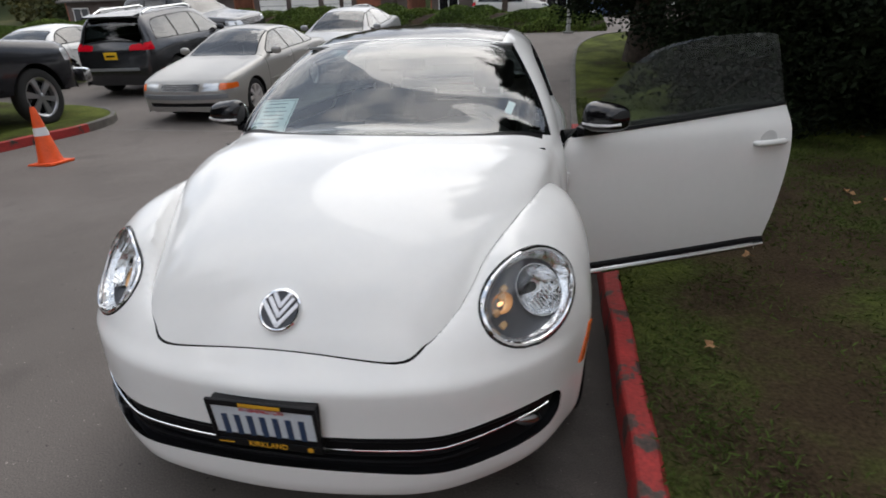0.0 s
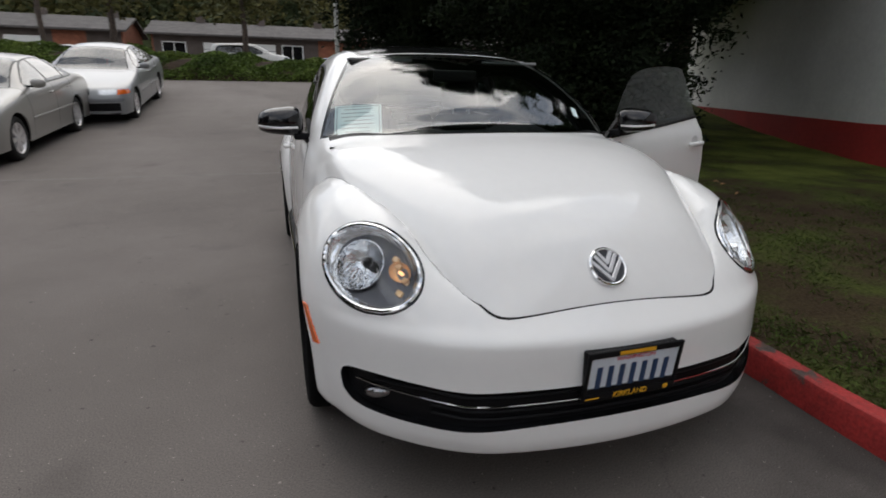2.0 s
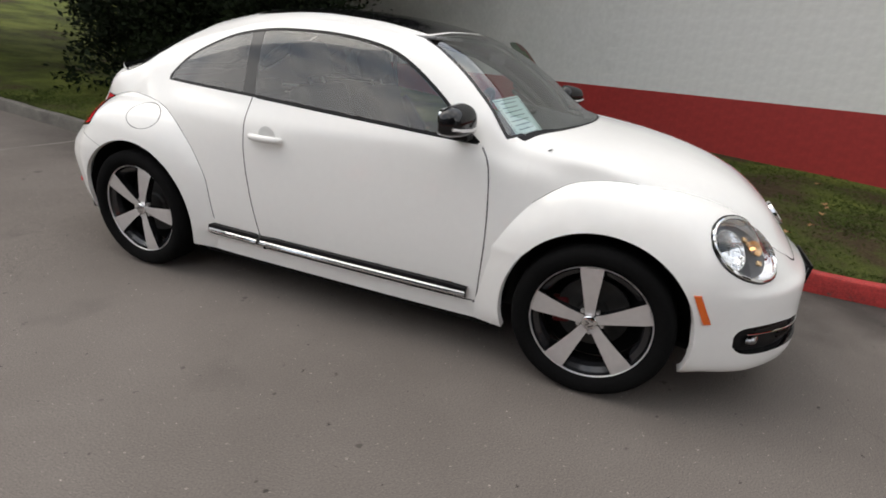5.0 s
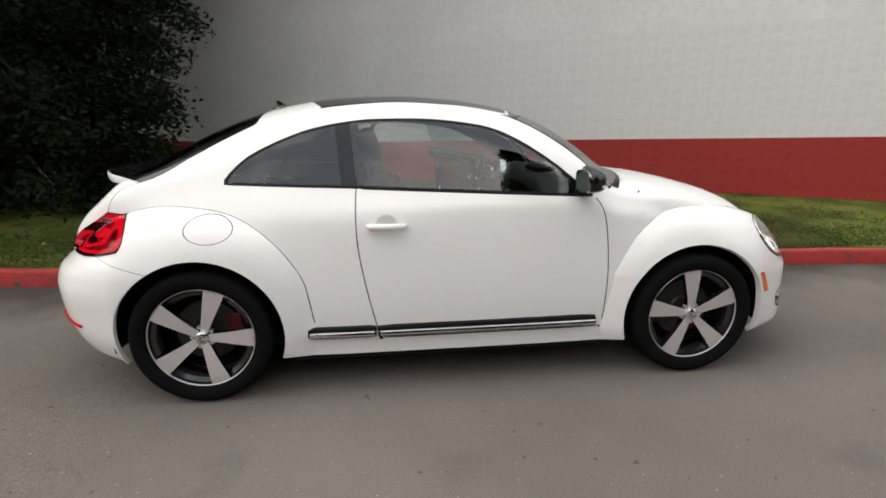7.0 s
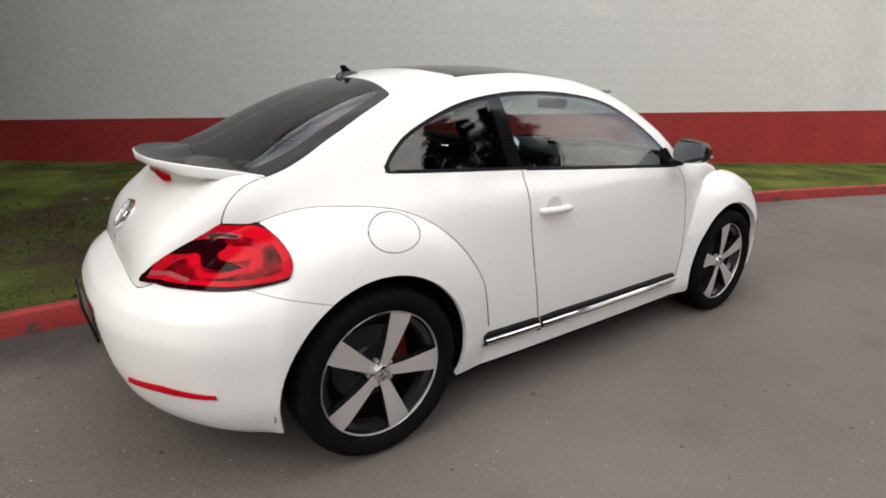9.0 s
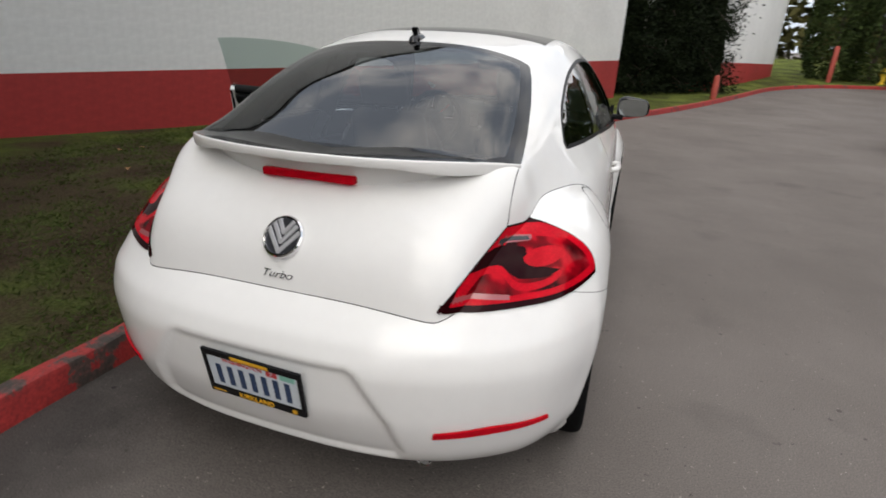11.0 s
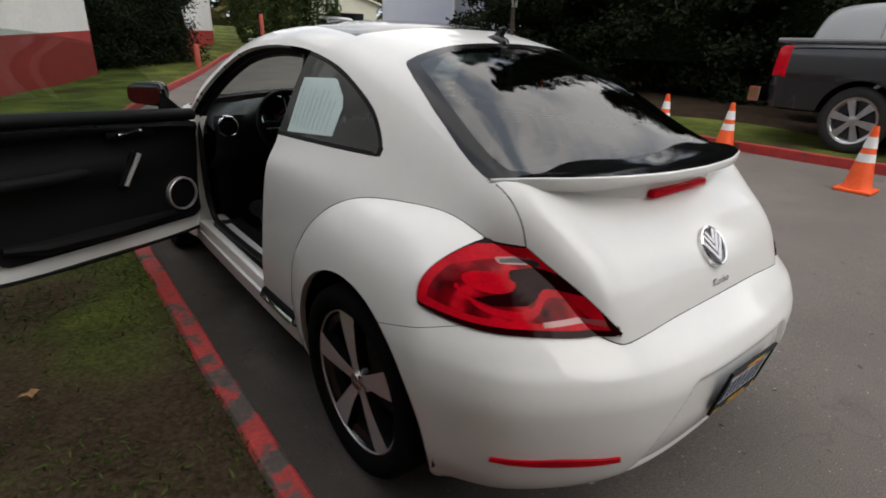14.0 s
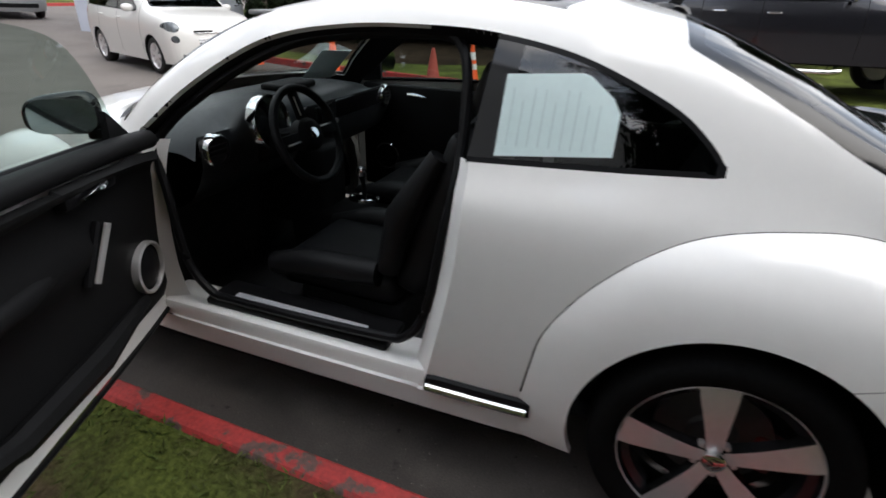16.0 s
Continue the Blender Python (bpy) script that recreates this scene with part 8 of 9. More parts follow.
def vehicle_grid(S, n=6):
    """Half surface of a vehicle from its side profile, belt line and width."""
    P = np.array(S["prof"])
    u = np.r_[0, np.cumsum(np.hypot(*np.diff(P, axis=0).T))]
    q = np.unique(np.r_[np.linspace(0, u[-1], 110), np.linspace(0, 0.6, 16), np.linspace(u[-1] - 0.6, u[-1], 16)])
    PP = smooth_interp(u, P, q)
    y0, y1 = P[:, 0].min(), P[:, 0].max()
    B = np.array(S["belt"])
    hw, sill = S["W"] / 2, S["sill"]
    rows = []
    for y, zt in PP:
        d = min(y - y0, y1 - y)
        w = hw * float(np.interp(d, [0, 0.03, 0.10, 0.22, 0.45, 0.9], [0.80, 0.86, 0.915, 0.955, 0.985, 1.0]))
        zb = float(np.interp(y, B[:, 0], B[:, 1]))
        s = min(max((zt - zb - 0.06) / (S["H"] - zb - 0.06), 0), 1)
        zbelt = min(zb, zt - 0.045 - 0.02 * s) if zt - sill > 0.12 else sill + (zt - sill) * 0.55
        wb = w * (0.955 if zt > sill + 0.12 else 0.98)
        wt = w * 0.85 * (1 - s) + S["wroof"] * s
        drop = 0.022 + 0.075 * s
        low = min(0.30 * sill + 0.70 * zbelt, zbelt - 0.01)
        ctrl = [(-wt * 0.6, zt - 0.012), (0, zt), (wt * 0.62, zt - 0.014 - 0.01 * s), (wt, max(zt - drop, zbelt + 0.008)), (wb, zbelt), (w, low), (w * 0.995, 0.62 * sill + 0.38 * zbelt), (w * 0.965, min(sill, zbelt - 0.02))]
        c = spline(ctrl, n)[n:]
        bow = 0.17 * max(0.0, 1 - d / 0.55) ** 1.5 * (1 if y < (y0 + y1) / 2 else -0.6)
        rows.append([(max(p[0], 0), y + bow * min(1.0, max(p[0], 0) / hw) ** 2.6, p[1]) for p in c])
    return np.array(rows)


def road_wheel(name, S, m, parent, mat):
    """Plain tyre and a spoked rim about local z, face towards +z."""
    k = S["R"] / 0.335
    sc = m @ Matrix.Diagonal((k, k, 1.0, 1))
    w = part("wheel", bm_lathe([(0.22, 0.085), (0.24, 0.100), (0.29, 0.105), (0.32, 0.09), (0.333, 0.065), (0.335, 0.0), (0.333, -0.065), (0.32, -0.09), (0.24, -0.10)], 36, None, sc), M_DULLTYRE, parent, "black tyre on an alloy wheel")
    part("rim", bm_lathe([(0.0, 0.0), (0.20, 0.0), (0.205, 0.07), (0.222, 0.092), (0.236, 0.095), (0.236, 0.08)], 36, None, sc), [mat][0], w)
    part("rim_well", bm_lathe([(0.0, 0.004), (0.197, 0.004)], 28, None, sc), M_RIM_DARK, w)
    for j in range(S["spokes"]):
        mm = sc @ Matrix.Rotation(j * 2 * math.pi / S["spokes"] + 0.3, 4, "Z")
        part("spoke", bm_prism([(0.03, -0.022), (0.03, 0.022), (0.212, 0.040), (0.212, -0.040)], 0.05, 0.082, "z", None, mm), mat, w, "", False)
    part("hub_cap", bm_lathe([(0, 0.092), (0.03, 0.09), (0.045, 0.082), (0.05, 0.05)], 18, None, sc), mat, w)
    return w


def vehicle(name, label, S, paint, m, rim_mat, plate=None, rear_plate=None, category="car"):
    """A parked vehicle, front towards -y of its own frame, standing on z = 0."""
    thing = empty(name)
    tagged(thing, label, category)
    g = outward(grid_bm(vehicle_grid(S)))
    dlo = spline(S["dlo"], 3, True)
    y0, y1 = min(p[0] for p in S["prof"]), max(p[0] for p in S["prof"])
    ya, yb = S["axles"]
    zb = lambda y: np.interp(y, [p[0] for p in S["belt"]], [p[1] for p in S["belt"]])  # noqa: E731

    def glass_width(P):
        return S["wroof"] * 0.93 + (S["W"] / 2 * 0.80 - S["wroof"] * 0.93) * np.clip((S["H"] - P[:, 2]) / (S["H"] - zb(P[:, 1])), 0, 1) ** 1.2

    fa = lambda P: np.minimum(np.hypot(P[:, 1] - ya, P[:, 2] - S["R"]), np.hypot(P[:, 1] - yb, P[:, 2] - S["R"])) - S["arch"]  # noqa: E731
    fa2 = lambda P: np.maximum(fa(P), 0.45 - P[:, 0])  # noqa: E731
    fd = lambda P: np.maximum(sdp(P[:, 1], P[:, 2], dlo), 0.35 - P[:, 0])  # noqa: E731
    fw = lambda P: np.maximum.reduce([S["ws"][0] + 0.10 * P[:, 0] ** 2 - P[:, 1], P[:, 1] - S["ws"][1] - 0.12 * P[:, 0] ** 2, P[:, 0] - glass_width(P)])  # noqa: E731
    fr = lambda P: np.maximum.reduce([S["rw"][0] - P[:, 1], P[:, 1] - S["rw"][1], P[:, 0] - glass_width(P) * 0.97])  # noqa: E731
    cuts = [("a", fa2, 0), ("d", fd, 0), ("d", fd, -0.018), ("w", fw, 0), ("w", fw, -0.02), ("r", fr, 0), ("r", fr, -0.02)]
    fields = dict(a=fa2, d=fd, w=fw, r=fr)
    for k, (poly, mt) in enumerate(S["lamps"]):
        fields["h%d" % k] = (lambda P, poly=poly: np.maximum(sdp(P[:, 0], P[:, 2], poly), P[:, 1] - (y0 + 0.42)))
    for k, (poly, mt) in enumerate(S["tails"]):
        fields["t%d" % k] = (lambda P, poly=poly: np.maximum(sdp(P[:, 0], P[:, 2], poly), (y1 - 0.30) - P[:, 1]))
    fields["g"] = lambda P: np.maximum(sdp(P[:, 0], P[:, 2], S["grille"]), P[:, 1] - (y0 + 0.5))
    fields["i"] = lambda P: np.maximum(sdp(P[:, 0], P[:, 2], S["intake"]), P[:, 1] - (y0 + 0.4))
    for k, fn in fields.items():
        if k not in "adwr":
            cuts.append((k, fn, 0))
    for k, fn, lv in cuts:
        isocut(g, fn, lv)
    for yy in S["gaps"]:
        isocut(g, lambda P: P[:, 1] - yy + 0.004)
        isocut(g, lambda P: P[:, 1] - yy - 0.004)
    V = {k: face_field(g, fn) for k, fn in fields.items()}
    C = np.array([f.calc_center_median()[:] for f in g.faces])
    used = V["a"] < 0
    put = lambda keep: mirror_join(take(g, keep))  # noqa: E731

    def sided(keep, s):
        b = take(g, keep)
        if s < 0:
            b2 = mirrored(b)
            b.free()
            return b2
        return b

    d_f = (V["d"] < 0) & ~used
    d_g = V["d"] < -0.018
    pil = np.zeros(len(C), bool)
    for p in S["pillars"]:
        pil |= d_g & (np.abs(C[:, 1] - p) < 0.03)
    w_f, r_f = (V["w"] < 0) & ~d_f, (V["r"] < 0) & ~d_f
    used = used | d_f | w_f | r_f
    pieces = []
    for k in fields:
        if k not in "adwr":
            sel = (V[k] < 0) & ~used
            used = used | sel
            pieces.append((k, sel))
    gap = np.zeros(len(C), bool)
    for yy in S["gaps"]:
        gap |= (np.abs(C[:, 1] - yy) < 0.004) & (C[:, 0] > S["W"] * 0.36) & (C[:, 2] > S["sill"] + 0.06) & ~used
    used = used | gap
    body = part("body", rim(put(~used), 0.012), paint, thing, "painted body")
    for yy in S["gaps"]:
        for s in (-1, 1):
            sel = gap & (np.abs(C[:, 1] - yy) < 0.004)
            if sel.any():
                part("door_gap", sided(sel, s), M_SEAM, body)
    lin = ~used & (C[:, 2] > zb(C[:, 1]) - 0.05) & (C[:, 1] > S["ws"][0]) & (C[:, 1] < S["rw"][1])
    if lin.any():
        part("headlining", inset_copy(put(lin), 0.014), M_INT, body)
    ws_ = part("windscreen", put(w_f & (V["w"] < -0.02)), M_CARGLASS, thing, "windscreen")
    part("windscreen_seal", put(w_f & (V["w"] >= -0.02)), M_TRIM, ws_)
    rw_ = part("rear_window", put(r_f & (V["r"] < -0.02)), M_CARGLASS, thing, "rear window")
    part("rear_window_seal", put(r_f & (V["r"] >= -0.02)), M_TRIM, rw_)
    edges = [-9] + list(S["pillars"]) + [9]
    for s in (-1, 1):
        part("window_surround", rim(sided((d_f & ~d_g) | pil, s), 0.01), M_TRIM, thing)
        for a, b in zip(edges, edges[1:]):
            sel = d_g & ~pil & (C[:, 1] > a) & (C[:, 1] < b)
            if sel.any():
                part("side_window", sided(sel, s), M_CARGLASS, thing)
    mats = dict(M_HLAMP=M_HLAMP, M_HLAMP_DARK=M_HLAMP_DARK, M_AMBER=M_AMBER, M_RED=M_RED)
    for k, sel in pieces:
        if not sel.any():
            continue
        if k[0] in "ht":
            mt = (S["lamps"] if k[0] == "h" else S["tails"])[int(k[1:])][1]
            for s in (-1, 1):
                part("headlamp" if k[0] == "h" and mt != "M_AMBER" else "turn_lamp" if k[0] == "h" else "tail_lamp", rim(sided(sel, s), 0.01), mats[mt], thing)
        else:
            b = put(sel)
            b.normal_update()
            for v, nn in [(v, v.normal.copy()) for v in b.verts]:
                v.co -= nn * 0.012
            gr = part("grille" if k == "g" else "air_intake", b, M_TRIM, thing, "dark grille")
            poly = S["grille"] if k == "g" else S["intake"]
            zs = [p[1] for p in poly]
            xm = max(p[0] for p in poly)
            if k == "g":
                tree = BVHTree.FromBMesh(g)
                for zz in np.linspace(min(zs), max(zs), 5):
                    pts = []
                    for x in np.linspace(-xm, xm, 9):
                        h = tree.ray_cast(Vector((abs(x), y0 - 1, float(zz))), Vector((0, 1, 0)))
                        if h[0] is not None:
                            pts.append((x, h[0].y - 0.003, float(zz)))
                    if len(pts) > 2:
                        part("grille_slat", bm_tube(pts, 0.007, 5), M_CHROME_DARK, gr, "", False)
    if S["band"]:
        lo, hi = S["band"]
        tree = BVHTree.FromBMesh(g)
        for lab, yy0, dy in (("front_bumper_strip", y0 - 1, 1), ("rear_bumper_strip", y1 + 1, -1)):
            rows = []
            for x in np.linspace(-S["W"] * 0.44, S["W"] * 0.44, 23):
                r = []
                for zz in (lo, hi):
                    h = tree.ray_cast(Vector((abs(x), yy0, zz)), Vector((0, dy, 0)))
                    r.append((x, h[0].y - dy * 0.010, zz) if h[0] is not None else (x, (y0 if dy > 0 else y1), zz))
                rows.append([(r[0][0], r[0][1] + dy * 0.012, r[0][2] - 0.012)] + r + [(r[1][0], r[1][1] + dy * 0.012, r[1][2] + 0.012)])
            part(lab, grid_bm(np.array(rows)), M_GREYBAND, thing, "grey bumper strip")
    # cabin, floor, wheels
    zf = S["sill"]
    part("floor_pan", bm_box(-S["W"] * 0.40, S["W"] * 0.40, y0 + 0.25, y1 - 0.25, zf - 0.03, zf + 0.03), M_SEAM, thing)
    wsb, rwb = S["ws"][0] + 0.15, S["rw"][1] - 0.25
    part("cabin_floor", bm_box(-S["W"] * 0.40, S["W"] * 0.40, wsb, max(rwb, wsb + 1.2), zf + 0.04, float(zb(0)) - 0.16), M_INT, thing)
    for yy in (-0.02, 0.82):
        if yy + 0.2 < rwb and not (S is PICKUP and yy > 0.5):
            for s in (-1, 1):
                st = part("seat", bm_box(s * 0.36 - 0.22, s * 0.36 + 0.22, yy, yy + 0.14, float(zb(0)) - 0.4, float(zb(0)) + 0.12, 0.05, 2), M_INT, thing)
                part("headrest", bm_box(s * 0.36 - 0.12, s * 0.36 + 0.12, yy + 0.02, yy + 0.12, float(zb(0)) + 0.13, float(zb(0)) + 0.28, 0.04, 2), M_INT, st)
    part("dashboard", bm_box(-S["W"] * 0.38, S["W"] * 0.38, S["ws"][0] + 0.12, S["ws"][0] + 0.45, float(zb(-0.8)) - 0.12, float(zb(-0.8)) + 0.015, 0.03), M_INT, thing)
    for s in (-1, 1):
        for yy in (ya, yb):
            road_wheel("wheel", S, Matrix.Translation((s * (S["W"] / 2 - 0.135), yy, S["R"])) @ Matrix.Rotation(radians(90) * s, 4, "Y"), thing, rim_mat)
            own = bm_lathe([(S["arch"] + 0.015, -0.30), (S["arch"] + 0.015, 0.10)], 28, None, Matrix.Translation((s * (S["W"] / 2 - 0.135), yy, S["R"])) @ Matrix.Rotation(radians(90) * s, 4, "Y"))
            own = bm_lathe([(S["arch"] + 0.015, -0.28), (0, -0.28)], 28, own, Matrix.Translation((s * (S["W"] / 2 - 0.135), yy, S["R"])) @ Matrix.Rotation(radians(90) * s, 4, "Y"))
            bmesh.ops.delete(own, geom=[v for v in own.verts if v.co.z < S["sill"] - 0.04], context="VERTS")
            part("wheel_arch_liner", own, M_SEAM, thing)
        ym = S["dlo"][0][0] + 0.10
        zm = S["dlo"][0][1] + 0.05
        mo = bmesh.new()
        bmesh.ops.create_uvsphere(mo, u_segments=14, v_segments=8, radius=1)
        for v in mo.verts:
            v.co = (s * (S["W"] / 2 + 0.06) + v.co.x * 0.105, ym + v.co.y * (0.06 if v.co.y < 0 else 0.03), zm + math.copysign(abs(v.co.z) ** 0.7, v.co.z) * 0.068)
        mi = part("door_mirror", mo, paint if S is not PICKUP else M_CHROME, thing)
        part("mirror_arm", bm_box(min(s * (S["W"] / 2 - 0.11), s * S["W"] / 2), max(s * (S["W"] / 2 - 0.11), s * S["W"] / 2), ym - 0.03, ym + 0.02, zm - 0.06, zm - 0.03, 0.006), M_TRIM, mi)
        for yy in S["handles"]:
            z = float(zb(yy)) - 0.10
            part("door_handle", bm_tube([(s * (S["W"] / 2 - 0.02), yy - 0.09, z), (s * (S["W"] / 2 + 0.012), yy - 0.07, z), (s * (S["W"] / 2 + 0.012), yy + 0.07, z), (s * (S["W"] / 2 - 0.02), yy + 0.09, z)], 0.012, 8), paint if paint is not M_CHARCOAL else M_CHROME, thing)
        if S["band"]:
            z = 0.52
            for a, b in zip(list(S["gaps"]), list(S["gaps"])[1:]):
                part("side_moulding", bm_box(s * S["W"] / 2 - 0.012, s * S["W"] / 2 + 0.010, a + 0.02, b - 0.02, z - 0.022, z + 0.022, 0.006), paint, thing)
    if plate:
        py, pz = plate
        pl = part("number_plate", bm_box(-0.155, 0.155, py - 0.012, py, pz - 0.075, pz + 0.075, 0.004), M_YPLATE, thing, "yellow dealer plate")
        part("plate_bar", bm_box(-0.10, 0.10, py - 0.015, py - 0.011, pz - 0.02, pz + 0.02), M_TRIM, pl, "", False)
    if rear_plate:
        py, pz = rear_plate
        pl = part("number_plate", bm_box(-0.155, 0.155, py, py + 0.012, pz - 0.075, pz + 0.075, 0.004), M_YPLATE, thing, "yellow dealer plate")
        part("plate_bar", bm_box(-0.10, 0.10, py + 0.011, py + 0.015, pz - 0.02, pz + 0.02), M_TRIM, pl, "", False)
    g.free()
    thing.matrix_world = m
    return thing


def at_heading(x, y, hx, hy, z=None):
    """Centre (x, y), nose along (hx, hy), tilted with the ground under the axles."""
    n = math.hypot(hx, hy)
    fx, fy = hx / n, hy / n
    zf, zr = gz(x + fx * 1.35, y + fy * 1.35), gz(x - fx * 1.35, y - fy * 1.35)
    zl, zq = gz(x - fy * 0.75, y + fx * 0.75), gz(x + fy * 0.75, y - fx * 0.75)
    back = Vector((-fx, -fy, (zr - zf) / 2.7)).normalized()
    left = Vector((-fy, fx, (zl - zq) / 1.5)).normalized()
    xa = (left - back * left.dot(back)).normalized()
    xa = -xa if xa.cross(Vector((0, 0, 1))).dot(back) > 0 else xa
    za = xa.cross(back).normalized()
    if za.z < 0:
        xa, za = -xa, -za
    c = (zf + zr) / 2 if z is None else z
    return Matrix(((xa.x, back.x, za.x, x), (xa.y, back.y, za.y, y), (xa.z, back.z, za.z, c), (0, 0, 0, 1)))


vehicle("sedan", "pale silver four-door sedan parked on the asphalt", SEDAN, M_SILVER_WARM, at_heading(-5.24, 7.33, 0, -1), M_SATIN)
v = vehicle("sedan", "silver four-door sedan with a dark lower bumper, parked behind another", SEDAN_B, M_SILVER, at_heading(-4.58, 11.6, 0, -1), M_SATIN)
v = vehicle("suv", "dark grey sport utility vehicle with a yellow dealer plate", SUV, M_GRAPHITE, at_heading(-8.6, 9.75, -0.05, 1), M_SATIN, None, (2.36, 0.90))
for x0 in (-0.16,):
    part("rear_chrome_strip", bm_box(-0.62, 0.62, 2.40, 2.425, 0.60, 0.66, 0.01), M_SILVER, v, "silver bumper trim")
    part("roof_spoiler", bm_prism([(1.85, 1.70), (2.12, 1.66), (2.12, 1.62), (1.9, 1.62)], -0.60, 0.60, "x"), M_GRAPHITE, v, "", False)
for s in (-1, 1):
    part("roof_rail", bm_tube([(s * 0.60, -0.1, 1.68), (s * 0.60, 0.1, 1.765), (s * 0.59, 1.5, 1.76), (s * 0.58, 1.75, 1.69)], 0.018, 6), M_CHROME, v)
vehicle("suv", "dark sport utility vehicle standing side-on in the car park", SUV, M_GRAPHITE, at_heading(-11.2, 14.6, 1, -0.12), M_SATIN)
vehicle("sedan", "white car parked beyond the dark utility vehicle", SEDAN_B, M_WHITE2, at_heading(-12.1, 10.0, -0.1, 1), M_SATIN)
v = vehicle("pickup", "dark grey four-door pickup truck with chrome wheels on the lawn", PICKUP, M_CHARCOAL, at_heading(-8.32, 2.225, 0, 1, gz(-8.45, 2.2) + 0.135) @ Matrix.Diagonal((1.0, 0.985, 1.07, 1)), M_ALLOY, category="pickup truck")
part("rear_bumper", bm_prism([(-1.0, 0.56), (-1.0, 0.76), (-0.3, 0.78), (0.3, 0.78), (1.0, 0.76), (1.0, 0.56), (0.4, 0.52), (-0.4, 0.52)], 3.14, 3.30, "y", None, None, 0.012), M_CHROME, v, "chrome step bumper")
part("front_bumper", bm_box(-0.98, 0.98, -3.30, -3.12, 0.55, 0.78, 0.04), M_CHROME, v, "chrome front bumper")
for s in (-1, 1):
    part("side_step", bm_tube([(s * 0.96, -1.15, 0.42), (s * 1.02, -1.0, 0.40), (s * 1.02, 0.7, 0.40), (s * 0.96, 0.85, 0.42)], 0.04, 10), M_CHROME, v, "chrome step tube")
    part("bed_rail", bm_tube([(s * 0.965, 0.98, 1.365), (s * 0.965, 3.05, 1.365)], 0.03, 8), M_GREYBAND, v, "grey bed rail")
VAN = dict(MPV, dlo=[(-0.80, 1.05), (-0.55, 1.26), (-0.28, 1.44), (0.0, 1.47), (0.04, 1.10), (0.0, 1.06)], pillars=(-0.36,), gaps=(-0.92, 0.12, 1.02))
vehicle("panel_van", "pale silver panel van standing on the lawn behind the pickup", VAN, M_SILVER, at_heading(-10.75, 0.95, 0, 1, 0.17) @ Matrix.Diagonal((1.05, 1.15, 1.27, 1)), M_SATIN, category="van")
mpv = vehicle("small_mpv", "white small people carrier with a yellow dealer plate on the drive", MPV, M_WHITE2, at_heading(-6.63, -8.52, 0.34, 0.94), M_SATIN, (-2.128, 0.475))
part("nose_bar", bm_box(-0.40, 0.40, -2.106, -2.085, 0.722, 0.742, 0.004), M_CHROME, mpv, "chrome nose bar")
for s in (-1, 1):
    part("nose_bar", bm_box(0.11 if s > 0 else -0.44, 0.44 if s > 0 else -0.11, -2.100, -2.07, 0.745, 0.775, 0.006), M_TRIM, mpv, "dark nose slot")
vehicle("suv", "silver sport utility vehicle far down the drive", SUV, M_SILVER, at_heading(-11.8, -22.3, 0.3, 0.95), M_SATIN)
vehicle("sedan", "white sedan parked beyond the grass bank", SEDAN, M_WHITE2, at_heading(-12.5, 38, 1, 0), M_SATIN)
vehicle("small_mpv", "white van parked beyond the grass bank", MPV, M_WHITE2, at_heading(-2.0, 38, 1, 0) @ Matrix.Diagonal((1.05, 1.3, 1.1, 1)), M_SATIN)
vehicle("sedan", "blue sedan parked far off beside the grass bank", SEDAN, M_BLUE, at_heading(4.9, 37.0, 1, -0.2), M_SATIN)

# ---- other buildings ----
M_ROOF = ramp_mat("grey_shingles", [(0.3, (0.050, 0.044, 0.042)), (0.7, (0.095, 0.085, 0.080))], 1.5, 0.9, 6, 0.3, 20, 0.02, (9.0, 0.25))
M_BRICK = ramp_mat("red_brown_brick", [(0.3, (0.16, 0.055, 0.030)), (0.7, (0.27, 0.10, 0.055))], 2.0, 0.9, 6, 0.3, 30, 0.01, (12.0, 0.2))
M_SIDING = ramp_mat("dark_siding", [(0.3, (0.06, 0.045, 0.038)), (0.7, (0.10, 0.08, 0.07))], 1.0, 0.85, 5, 0.2, 20, 0.01)
M_WHITE = ramp_mat("white_panel", [(0.3, (0.62, 0.62, 0.60)), (0.7, (0.74, 0.74, 0.72))], 1.0, 0.6, 5, 0, 20, 0.01)
M_CREAM = ramp_mat("cream_siding", [(0.3, (0.52, 0.50, 0.42)), (0.7, (0.62, 0.60, 0.52))], 0.8, 0.7, 5, 0.1, 20, 0.01)
M_BLUEW = ramp_mat("pale_blue_grey_siding", [(0.3, (0.44, 0.47, 0.56)), (0.7, (0.52, 0.55, 0.63))], 0.6, 0.65, 5, 0.05, 20, 0.01)


